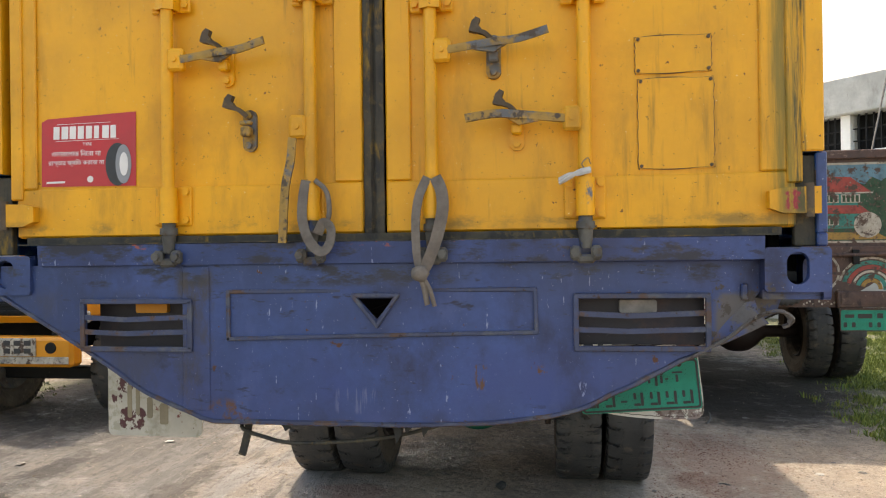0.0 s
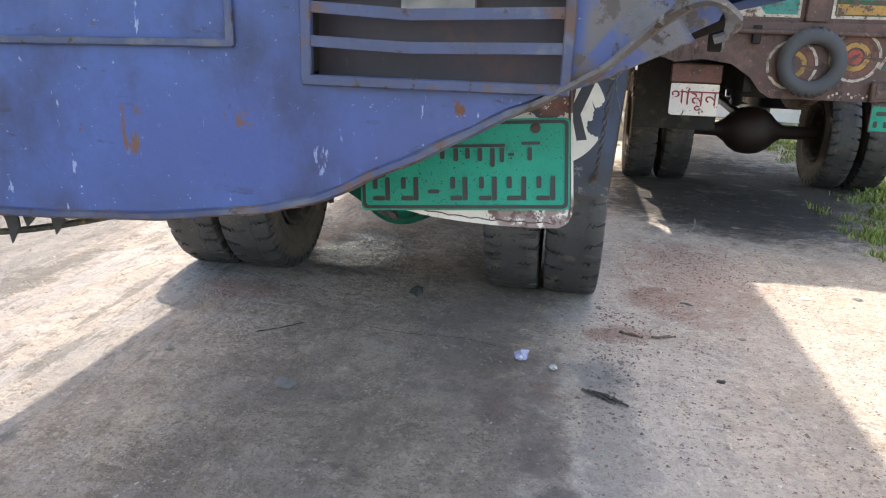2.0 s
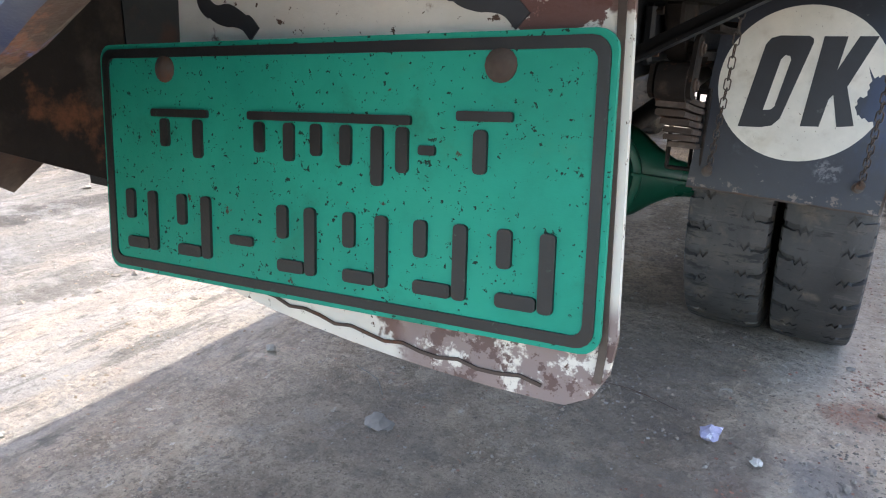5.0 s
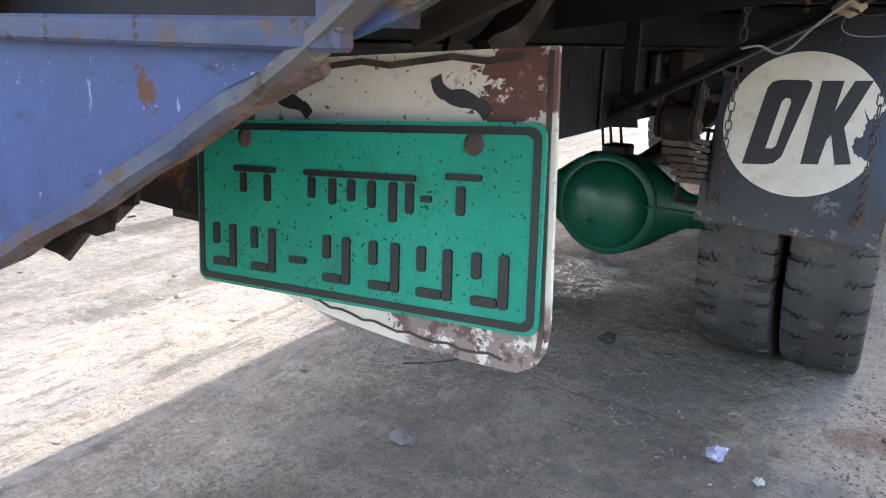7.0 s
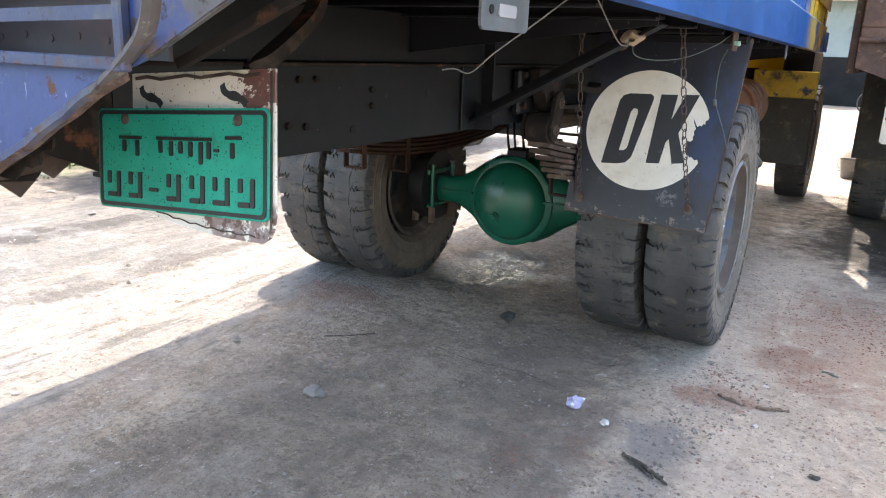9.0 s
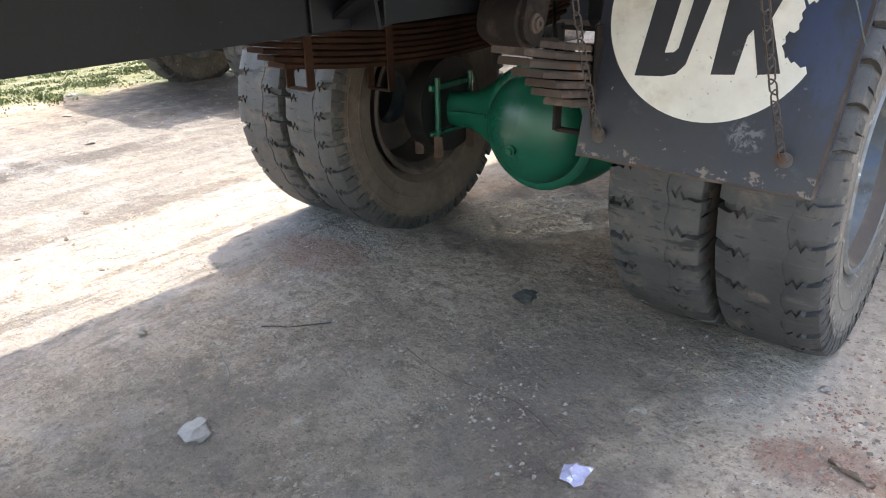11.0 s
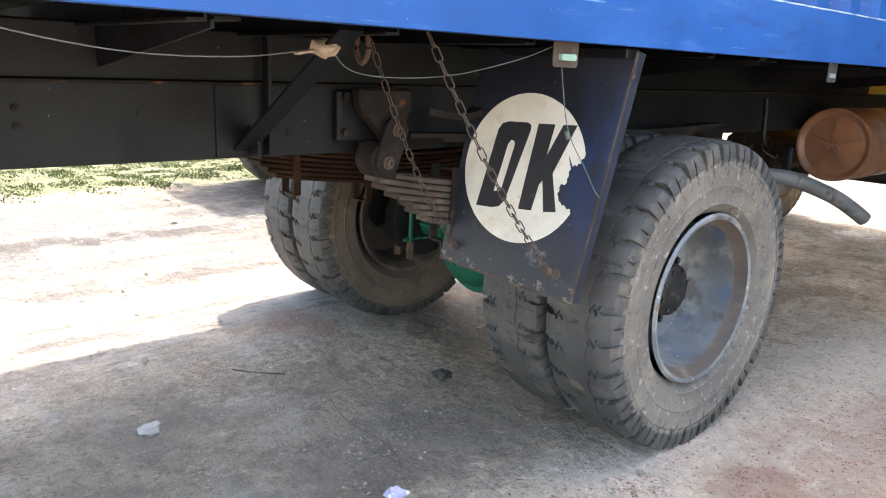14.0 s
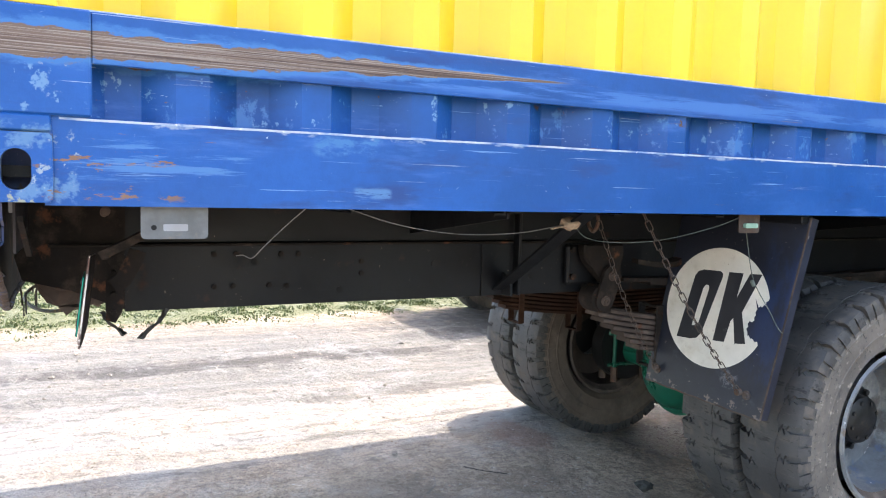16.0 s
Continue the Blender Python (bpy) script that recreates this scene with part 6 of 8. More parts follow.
for z in (1.14, 1.19, 1.25):
    cyl(bm, (0.745, 0.31, z), (0.757, 0.31, z), 0.008, 6)
part("board_web", bm, M_HANGER, pipe, "rusty brown web plate")

# number board and green plate, characters drawn as bars
PLATE = axes((0.592, 0.223, 1.089), (0.9975, -0.003, 0.071), (-0.071, 0.119, 0.990), (-0.011, -0.993, 0.119))
bm = B()
curve = [(0.05, 0.205), (0.05, 0.0)] + [(0.068 + 0.255 * k / 8, -0.002 - 0.030 * math.sin(math.pi * 0.5 * k / 8) ** 0.8) for k in range(9)] + [(0.335, -0.032), (0.349, -0.025), (0.357, -0.012), (0.360, 0.006), (0.357, 0.203)]
prism(bm, curve, 0.004, Matrix.Translation((0, 0, -0.0085)))
board = tpart("number_board", bm, M_BOARD_WHITE, "flaking white steel board behind the number plate", None, PLATE)
bm = B()
sweep(bm, [(0.352, 0.20, -0.003), (0.354, 0.0, -0.003), (0.352, -0.016, -0.003)], rect(0.004, 0.001), up=(0, 0, 1))
sweep(bm, [(0.06, 0.197, -0.003)] + [(0.06 + 0.03 * k, 0.197 + 0.0025 * math.sin(2.1 * k), -0.003) for k in range(1, 10)], rect(0.005, 0.001), up=(0, 0, 1))
sweep(bm, [(0.085 + 0.0125 * k, 0.007 - 0.030 * math.sin(math.pi * 0.5 * min(1, (0.017 + 0.0125 * k) / 0.255)) ** 0.8 + 0.0015 * math.sin(2.2 * k), -0.0035) for k in range(20)], rect(0.0019, 0.001), up=(0, 0, 1))
part("painted_border", bm, M_DUSTY_STEEL, board, "wavy brown painted border")
for x in (0.075, 0.257):
    bm = B()
    sweep(bm, smooth_path([(x - 0.002, 0.187, 0), (x + 0.001, 0.178, 0), (x + 0.011, 0.170, 0), (x + 0.026, 0.168, 0), (x + 0.038, 0.163, 0), (x + 0.046, 0.154, 0)], 5), rect(0.0095, 0.0012), up=(0, 0, 1))
    for v in bm.verts:
        v.co.y += 0.005 * (0.5 - abs(v.co.x - x - 0.022) / 0.026) * (1 if v.co.y > 0.168 else -1)
        v.co.z -= 0.004
    part("painted_swirl", bm, M_PRINT_DARK, board)
for ob in [board, *board.children]:
    for v in ob.data.vertices:
        v.co.z -= 0.045 * max(0.0, 0.357 - v.co.x)
board.data.materials.append(M_HANGER)
for f in board.data.polygons:
    if f.normal.z < -0.7:
        f.material_index = 1
bm = B()
prism(bm, rounded(-0.004, 0.354, -0.001, 0.151, 0.010, 4), 0.003)
plate = part("number_plate", bm, M_GREEN_PLATE, board, "green enamel number plate with black border and bars", None)
bm = B()
holed(bm, rounded(-0.001, 0.351, 0.002, 0.148, 0.009, 4), [rounded(0.0048, 0.3452, 0.0078, 0.1422, 0.006, 4)], 0.0013, Matrix.Translation((0, 0, 0.003)))
ob = part("plate_border", bm, M_PLATE_BLACK, truck, "", None, PLATE)
ob.parent = board
ob.matrix_basis = Matrix.Identity(4)


def plate_bars(rows):
    for x0, x1, y0, y1 in rows:
        bm = B()
        prism(bm, rounded(x0, x1, y0, y1, min(0.0026, (y1 - y0) * 0.3), 3), 0.0022, Matrix.Translation((0, 0, 0.003)))
        ob = part("plate_bar", bm, M_PLATE_BLACK, board, smooth=None)


BARS = [(0.047, 0.098, 0.105, 0.110), (0.132, 0.247, 0.105, 0.110), (0.252, 0.262, 0.090, 0.095), (0.274, 0.305, 0.108, 0.113), (0.115, 0.134, 0.028, 0.034)]
BARS += [(x, x + 0.0075, z, 0.104) for x, z in ((0.055, 0.086), (0.085, 0.080), (0.137, 0.086), (0.160, 0.082), (0.180, 0.086), (0.201, 0.082), (0.222, 0.072), (0.238, 0.080), (0.284, 0.082))]
for x, w in ((0.018, 0.030), (0.068, 0.030), (0.154, 0.029), (0.203, 0.030), (0.250, 0.032), (0.299, 0.031)):
    BARS += [(x, x + 0.008, 0.036, 0.056), (x + w - 0.008, x + w, 0.016, 0.056), (x, x + w - 0.009, 0.016, 0.0235)]
plate_bars(BARS)
for x in (0.060, 0.297):
    bm = B()
    lathe(bm, [(0.003, 0.0085), (0.004, 0.0085), (0.0052, 0.007), (0.007, 0.0035), (0.0072, 0.0005)], 16, Matrix.Translation((x, 0.135, 0)) @ Matrix.Rotation(radians(-90), 4, "Y"))
    part("plate_bolt", bm, M_DUSTY_STEEL, board, "rusty round-headed bolt", 50)

# board on the other side
bm = B()
prism(bm, rounded(-0.985, -0.652, 0.990, 1.30, 0.02, 4), 0.005, facing(0.225))
board2 = tpart("mud_board", bm, M_BOARD_RED, "white steel board with flaking red and faded marks", None)
M_KHAKI = surface("faded_khaki_paint", (0.24, 0.20, 0.13), 0.7, var=0.2, scale=9)
for x, z0, z1, w in ((-0.915, 1.05, 1.16, 0.016), (-0.885, 1.06, 1.17, 0.014), (-0.845, 1.05, 1.12, 0.02), (-0.80, 1.03, 1.10, 0.03), (-0.74, 1.08, 1.14, 0.03)):
    bm = B()
    prism(bm, rounded(x, x + w, z0, z1, 0.006, 2), 0.001, facing(0.2195))
    part("faded_mark", bm, M_KHAKI, board2)
bm = B()
span(bm, -0.86, -0.80, 0.23, 0.29, 1.14, 1.44, 0.003)
part("board_bracket", bm, M_CHASSIS, board2)

# axle housing and differential
bm = B()
prof = [(-0.62, 0.072), (-0.42, 0.075), (-0.36, 0.085), (-0.28, 0.13), (-0.20, 0.19), (-0.12, 0.232), (0.0, 0.248), (0.12, 0.232), (0.20, 0.19), (0.28, 0.13), (0.36, 0.085), (0.42, 0.075), (0.62, 0.072)]
lathe(bm, prof, 36, Matrix.Translation((0, 3.18, 0.575)) @ Matrix.Diagonal((1, 0.55, 1, 1)))
axle = tpart("axle_housing", bm, M_GREEN_AXLE, "glossy green rear axle housing with a domed cover", 60)
bm = B()
loops = []
for a in [k * 10 for k in range(0, 10)]:
    r, y = 0.212 * math.cos(radians(a)), 3.07 - 0.125 * math.sin(radians(a))
    loops.append([Vector((max(r, 0.001) * math.cos(2 * math.pi * i / 40), y, 0.575 + max(r, 0.001) * math.sin(2 * math.pi * i / 40))) for i in range(40)])
rings(bm, loops)
part("cover", bm, M_GREEN_AXLE, axle, smooth=60)
bm = B()
rings(bm, [[Vector((r * math.cos(2 * math.pi * i / 48), y, 0.575 + r * math.sin(2 * math.pi * i / 48))) for i in range(48)] for r, y in ((0.24, 3.10), (0.243, 3.075), (0.225, 3.062), (0.208, 3.062))])
part("cover_flange", bm, M_GREEN_AXLE, axle, smooth=40)
bm = B()
cyl(bm, (-0.03, 2.962, 0.515), (-0.03, 2.938, 0.512), 0.020, 16)
cyl(bm, (-0.03, 2.94, 0.513), (-0.03, 2.925, 0.511), 0.013, 6)
part("drain_plug", bm, M_GREEN_AXLE, axle)
for sx in (-1, 1):
    bm = B()
    sweep(bm, smooth_path([(sx * 0.21, 3.03, 0.60), (sx * 0.32, 3.085, 0.585), (sx * 0.45, 3.10, 0.575)], 4), rect(0.008, 0.012))
    part("casting_seam", bm, M_GREEN_AXLE, axle)
bm = B()
span(bm, -0.05, 0.07, 3.1, 3.22, 0.80, 0.855, 0.008)
breather = tpart("breather", bm, M_CHASSIS, "black breather block above the axle")
for x in (-0.06, -0.02, 0.03):
    bm = B()
    sweep(bm, smooth_path([(x, 3.15, 0.84), (x - 0.01, 3.14, 0.93), (x - 0.05, 3.2, 1.02), (x - 0.2, 3.4, 1.08)], 5), circle(0.007, 6))
    part("hose", bm, M_CHASSIS, breather, smooth=60)
for sx in (-1, 1):
    bm = B()
    lathe(bm, [(0.50, 0.07), (0.505, 0.20), (0.60, 0.20), (0.605, 0.06)], 32, Matrix.Translation((0, 3.18, 0.59)) @ Matrix.Diagonal((sx, 1, 1, 1)))
    tpart("brake_drum", bm, M_HUB, smooth=40)

# leaf springs
def shackle_plate(a, b, r):
    """The outline round two pins."""
    a, b = Vector(a), Vector(b)
    ang = math.atan2(b.y - a.y, b.x - a.x)
    out = []
    for c, a0 in ((a, ang + math.pi / 2), (b, ang - math.pi / 2)):
        out += [(c.x + r * math.cos(a0 + math.pi * k / 9), c.y + r * math.sin(a0 + math.pi * k / 9)) for k in range(10)]
    return out


for sx in (-1, 1):
    bm = B()
    cyl(bm, (sx * 0.488, 2.118, 1.075), (sx * 0.604, 2.118, 1.075), 0.019, 14)
    cyl(bm, (sx * 0.488, 2.150, 1.175), (sx * 0.604, 2.150, 1.175), 0.019, 14)
    spring = tpart("spring_shackle", bm, M_HANGER, "dark dusty spring shackle and leaf spring", 50)
    for x in (0.486, 0.595):
        bm = B()
        prism(bm, shackle_plate((2.118, 1.075), (2.150, 1.175), 0.043), 0.013, Matrix.Translation((sx * x - 0.0065, 0, 0)) @ YZ)
        for v in bm.verts:
            v.co += Vector(noise.noise_vector(v.co * 24)) * 0.003
        part("shackle_plate", bm, M_HANGER, spring)
        for y, z in ((2.118, 1.075), (2.150, 1.175)):
            bm = B()
            e = sx * (x + 0.006)
            lathe(bm, [(0, 0.021), (sx * 0.006, 0.021), (sx * 0.008, 0.015), (sx * 0.014, 0.014), (sx * 0.014, 0.006), (sx * 0.009, 0.005), (sx * 0.009, 0.001)], 14, Matrix.Translation((e, y, z)))
            part("pin_end", bm, M_DUSTY_STEEL, spring)
    bm = B()
    arc = [(sx * 0.545, 2.118 + 0.050 * math.cos(radians(a)), 1.080 + 0.050 * math.sin(radians(a))) for a in range(70, 271, 20)]
    sweep(bm, arc + [(sx * 0.545, 2.17, 1.032), (sx * 0.545, 2.24, 1.024)], rect(0.016, 0.086), up=(1, 0, 0))
    part("leaf_eye", bm, M_HANGER, spring, "rolled eye of the main leaf")
    bm = B()
    prism(bm, [(2.03, 1.30), (2.23, 1.30), (2.235, 1.25), (2.21, 1.20), (2.19, 1.15), (2.165, 1.135), (2.135, 1.14), (2.11, 1.18), (2.06, 1.21), (2.035, 1.25)], 0.055, Matrix.Translation((sx * 0.54 - 0.0275, 0, 0)) @ YZ)
    bmesh.ops.bevel(bm, geom=list(bm.edges), offset=0.008, segments=1, affect="EDGES")
    for v in bm.verts:
        v.co += Vector(noise.noise_vector(v.co * 18)) * 0.006
    part("hanger_bracket", bm, M_HANGER, spring)
    bm = B()
    span(bm, sx * 0.465, sx * 0.50, 2.0, 2.26, 1.13, 1.295, 0.010)
    part("hanger_foot", bm, M_CHASSIS, spring)
    for y, z in ((2.02, 1.275), (2.07, 1.275), (2.02, 1.165), (2.24, 1.27), (2.24, 1.16)):
        bm = B()
        cyl(bm, (sx * 0.498, y, z), (sx * 0.516, y, z), 0.013, 6)
        part("hanger_bolt", bm, M_HANGER, spring)
    bm = B()
    sweep(bm, smooth_path([(sx * 0.60, 2.26, 1.235), (sx * 0.62, 2.34, 1.222), (sx * 0.63, 2.42, 1.222), (sx * 0.62, 2.47, 1.240)], 4), [(-0.03, -0.009), (0.03, -0.011), (0.026, 0.010), (-0.026, 0.009)])
    part("bump_stop", bm, M_HANGER, spring)
    n = 7
    for k in range(n):
        half = 1.144 - 0.046 * k - (0.012 if k % 3 == 1 else 0.0)
        if k == 0:
            half = 1.02
        bm = B()
        pts = []
        for j in range(17):
            t = -1 + 2 * j / 16
            y = 3.18 + half * t
            pts.append((sx * (0.545 + 0.004 * math.sin(k * 2.3)), y, 1.046 - 0.0225 * k - 0.112 * (1 - ((y - 3.18) / 1.10) ** 2)))
        sweep(bm, pts, [(-0.043, -0.009), (0.043, -0.009), (0.044, 0.004), (0.039, 0.009), (-0.039, 0.009), (-0.044, 0.004)])
        part("spring_leaf", bm, M_LEAF_RUST if sx < 0 else M_DUSTY_STEEL, spring)
    for k in range(4):
        bm = B()
        half = 0.62 - 0.09 * k
        sweep(bm, [(sx * 0.545, 3.18 + half * s * 1.55, 1.135 - 0.018 * k + 0.02 * s * s) for s in (-1, -0.5, 0, 0.5, 1)], rect(0.08, 0.014))
        part("helper_leaf", bm, M_HANGER, spring)
    for y, lo, hi in ((2.405, 0.775, 1.045), (2.80, 0.71, 1.0)):
        bm = B()
        for px in (0.490, 0.600):
            span(bm, sx * (px - 0.004), sx * (px + 0.004), y - 0.018, y + 0.018, lo, hi, 0.002)
        span(bm, sx * 0.49, sx * 0.60, y - 0.012, y + 0.012, lo - 0.004, lo + 0.006, 0.002)
        cyl(bm, (sx * 0.49, y, hi - 0.01), (sx * 0.605, y, hi - 0.01), 0.006, 8)
        part("spring_clip", bm, M_LEAF_RUST if sx < 0 else M_HANGER, spring)
    for y in (3.07, 3.29):
        bm = B()
        for px in (0.49, 0.60):
            cyl(bm, (sx * px, y, 0.40), (sx * px, y, 0.72), 0.0125, 10)
        ub = part("u_bolt", bm, M_GREEN_AXLE, spring, "green-painted U-bolt")
        for px in (0.49, 0.60):
            bm = B()
            cyl(bm, (sx * px, y, 0.385), (sx * px, y, 0.475), 0.021, 6)
            part("nut", bm, M_RUSTY, ub, "rusty long nut")
    bm = B()
    span(bm, sx * 0.49, sx * 0.60, 3.03, 3.33, 0.475, 0.497, 0.006)
    part("spring_plate", bm, M_GREEN_AXLE, spring)
    bm = B()
    span(bm, sx * 0.49, sx * 0.60, 3.03, 3.33, 0.665, 0.695, 0.006)
    part("spring_seat", bm, M_GREEN_AXLE, spring)

# wheels: two rear pairs, two at the front
for sx in (-1, 1):
    out = 0.09 if sx < 0 else 0.0
    wheel(truck, sx * (1.005 + out), 3.18, 0.582, flip=sx < 0, turn=17 * sx)
    wheel(truck, sx * (0.685 + out), 3.18, 0.582, flip=sx > 0, hub=False, turn=41, muddy=True)
    wheel(truck, sx * 1.0, 8.05, 0.582, flip=sx < 0, turn=9)
bm = B()
cyl(bm, (-0.9, 8.05, 0.56), (0.9, 8.05, 0.56), 0.06, 12)
tpart("front_axle", bm, M_CHASSIS)

# mud flap with the OK disc
FLAP = axes((0.568, 2.372, 0.726), (0.9977, 0.0675, -0.0114), (0.0, 0.1661, 0.9861), (0.068, -0.984, 0.166))
bm = B()
prism(bm, [(0.0, 0.0), (0.562, -0.014), (0.570, -0.006), (0.628, 0.728), (0.045, 0.728)], 0.005, Matrix.Translation((0, 0, -0.006)))
flap = tpart("mud_flap", bm, M_NAVY, "navy steel mud flap with a white disc and black lettering", None, FLAP)
bm = B()
prism(bm, [(0.564, -0.012), (0.570, -0.010), (0.628, 0.728), (0.622, 0.728)], 0.034, Matrix.Translation((0, 0, -0.036)))
part("folded_edge", bm, M_FOLD, flap, "folded navy edge", None)
bm = B()
sweep(bm, [(0.566 + 0.0058 * k, -0.011 + 0.0739 * k + 0.001 * (k % 2), -0.0015) for k in range(11)], rect(0.007, 0.0035), up=(0, 0, 1))
sweep(bm, [(0.055 * k, -0.0015 * k + 0.002 * (k % 2), -0.0015) for k in range(11)], rect(0.006, 0.0035), up=(0, 0, 1))
part("bare_edge", bm, M_DUSTY_STEEL, flap, "worn bare edge of the flap", None)
disc = [(0.288 + 0.241 * math.cos(radians(a)), 0.355 + 0.236 * math.sin(radians(a))) for a in range(18, 336, 5)]
tear = [(0.498, 0.262), (0.488, 0.258), (0.474, 0.270), (0.468, 0.266), (0.458, 0.278), (0.454, 0.274), (0.450, 0.288), (0.443, 0.300), (0.449, 0.308), (0.446, 0.320), (0.452, 0.331), (0.462, 0.328), (0.470, 0.336), (0.468, 0.348), (0.473, 0.357), (0.469, 0.368), (0.475, 0.379), (0.466, 0.400), (0.459, 0.421), (0.470, 0.402), (0.480, 0.386), (0.488, 0.394), (0.493, 0.389), (0.499, 0.399), (0.507, 0.398), (0.506, 0.411), (0.515, 0.416)]
bm = B()
prism(bm, disc + tear, 0.0008, Matrix.Translation((0, 0, -0.0006)))
d = part("disc", bm, M_DISC_WHITE, flap, "off-white painted disc with a torn edge", None)
bm = B()
holed(bm, [(0.127, 0.210), (0.195, 0.214), (0.225, 0.222), (0.245, 0.245), (0.300, 0.478), (0.298, 0.492), (0.285, 0.499), (0.205, 0.496), (0.180, 0.487), (0.167, 0.467)],
      [[(0.192, 0.268), (0.212, 0.270), (0.223, 0.280), (0.246, 0.425), (0.242, 0.436), (0.228, 0.438), (0.218, 0.425)]], 0.0008, Matrix.Translation((0, 0, 0.0003)))
part("letter_o", bm, M_LETTER, d, "black slanted letter O", None)
bm = B()
prism(bm, [(0.305, 0.228), (0.357, 0.232), (0.370, 0.316), (0.380, 0.330), (0.405, 0.236), (0.451, 0.243), (0.413, 0.356), (0.471, 0.508), (0.420, 0.505), (0.378, 0.405), (0.390, 0.503), (0.326, 0.500)], 0.0008, Matrix.Translation((0, 0, 0.0003)))
part("letter_k", bm, M_LETTER, d, "black slanted letter K", None)
for x, y in ((0.495, 0.062), (0.058, 0.055)):
    bm = B()
    cyl(bm, (x, y, -0.001), (x, y, 0.004), 0.017, 14)
    cyl(bm, (x, y, 0.004), (x, y, 0.011), 0.011, 6)
    part("flap_bolt", bm, M_CHAIN, flap)
bm = B()
span(bm, 0.62, 1.18, 2.50, 2.56, 1.415, 1.445, 0.004)
part("flap_hanger", bm, M_CHASSIS, truck)

# chains that hold the flap back
LINK = None


def chain(a, b, sag):
    global LINK
    a, b = Vector(a), Vector(b)
    bm = B()
    cyl(bm, b + Vector((0, -0.012, 0)), b + Vector((0, 0.006, 0)), 0.013, 8)
    ch = tpart("chain", bm, M_CHAIN, "rusty steel chain holding the mud flap")
    if LINK is None:
        bm = B()
        loop = [(0.0088 * math.cos(t) , 0, 0.0088 * math.sin(t) + (0.012 if math.sin(t) > 0 else -0.012)) for t in [2 * math.pi * (k + 0.5) / 12 for k in range(12)]]
        pts = [Vector(p) for p in loop]
        loops = []
        for i, p in enumerate(pts):
            t = (pts[(i + 1) % 12] - pts[i - 1]).normalized()
            nrm = Vector((0, 1, 0))
            o = t.cross(nrm)
            loops.append([p + (nrm * math.cos(2 * math.pi * k / 6) + o * math.sin(2 * math.pi * k / 6)) * 0.0019 for k in range(6)])
        rings(bm, loops, close=True)
        LINK = done("link", bm, M_CHAIN, 60)
    n = int((b - a).length / 0.034)
    q = (b - a).to_track_quat("Z", "Y")
    pts = [a.lerp(b, (k + 0.5) / n) + Vector((0, 0, -1)) * sag * math.sin(math.pi * (k + 0.5) / n) for k in range(n)]
    for k, p in enumerate(pts):
        d = (pts[min(k + 1, n - 1)] - pts[max(k - 1, 0)])
        o = new("link", LINK.data)
        o.parent = ch
        o.matrix_basis = Matrix.Translation(p) @ d.to_track_quat("Z", "Y").to_matrix().to_4x4() @ Matrix.Rotation(radians(90 * (k % 2) + 20), 4, "Z")
    return ch


chain((1.084, 1.87, 1.45), (1.068, 2.368, 0.800), 0.035)
chain((0.735, 1.95, 1.44), (0.632, 2.370, 0.793), 0.05)
bpy.data.objects.remove(LINK)
bm = B()
sweep(bm, smooth_path([(0.90, 1.80, 1.445), (0.895, 1.80, 1.40), (0.92, 1.80, 1.375), (0.945, 1.80, 1.40), (0.94, 1.80, 1.445)], 5), circle(0.007, 7))
tpart("hook", bm, M_CHAIN, "rusty hook under the bed", 60)

# wires, rag, marker plates
bm = B()
sweep(bm, smooth_path([(1.16, 0.85, 1.447), (1.14, 1.0, 1.405), (1.10, 1.2, 1.378), (1.05, 1.42, 1.378), (1.01, 1.58, 1.395), (1.0, 1.64, 1.405)], 6), circle(0.0015, 6))
tpart("wire", bm, M_WIRE, "dusty pale wire slung under the bed", 60)
bm = B()
sweep(bm, smooth_path([(1.0, 1.66, 1.405), (0.985, 1.72, 1.36), (1.02, 1.80, 1.345), (1.08, 1.95, 1.355), (1.14, 2.12, 1.40), (1.17, 2.22, 1.44)], 6), circle(0.0015, 6))
tpart("wire", bm, M_WIRE_GREEN, "pale green wire slung under the bed", 60)
bm = B()
sweep(bm, smooth_path([(1.155, 0.74, 1.447), (1.11, 0.70, 1.40), (1.05, 0.66, 1.345), (1.02, 0.635, 1.312), (1.00, 0.615, 1.318), (0.985, 0.60, 1.315)], 6), circle(0.0015, 6))
tpart("wire", bm, M_WIRE, "loose white wire end hanging down", 60)
bm = B()
sweep(bm, smooth_path([(1.155, 2.26, 1.39), (1.13, 2.30, 1.34), (1.12, 2.335, 1.25), (1.125, 2.36, 1.19), (1.15, 2.40, 1.11), (1.165, 2.43, 1.05), (1.17, 2.45, 1.03)], 6), circle(0.0015, 6))
cyl(bm, (1.12, 2.34, 1.215), (1.121, 2.35, 1.195), 0.006, 8)
tpart("wire", bm, M_WIRE_GREEN, "thin lamp wire in front of the flap", 60)
bm = B()
bmesh.ops.create_icosphere(bm, subdivisions=3, radius=0.03, matrix=Matrix.Translation((0.995, 1.648, 1.404)) @ Matrix.Diagonal((1.0, 1.1, 0.55, 1)))
for v in bm.verts:
    v.co += Vector(noise.noise_vector(v.co * 45)) * 0.013
ribbon(bm, [(0.995, 1.64, 1.40), (1.01, 1.60, 1.395), (1.02, 1.565, 1.39)], 0.016, up=(0, 0, 1))
tpart("rag", bm, M_RAG, "tan rag tied round the brace", 80)
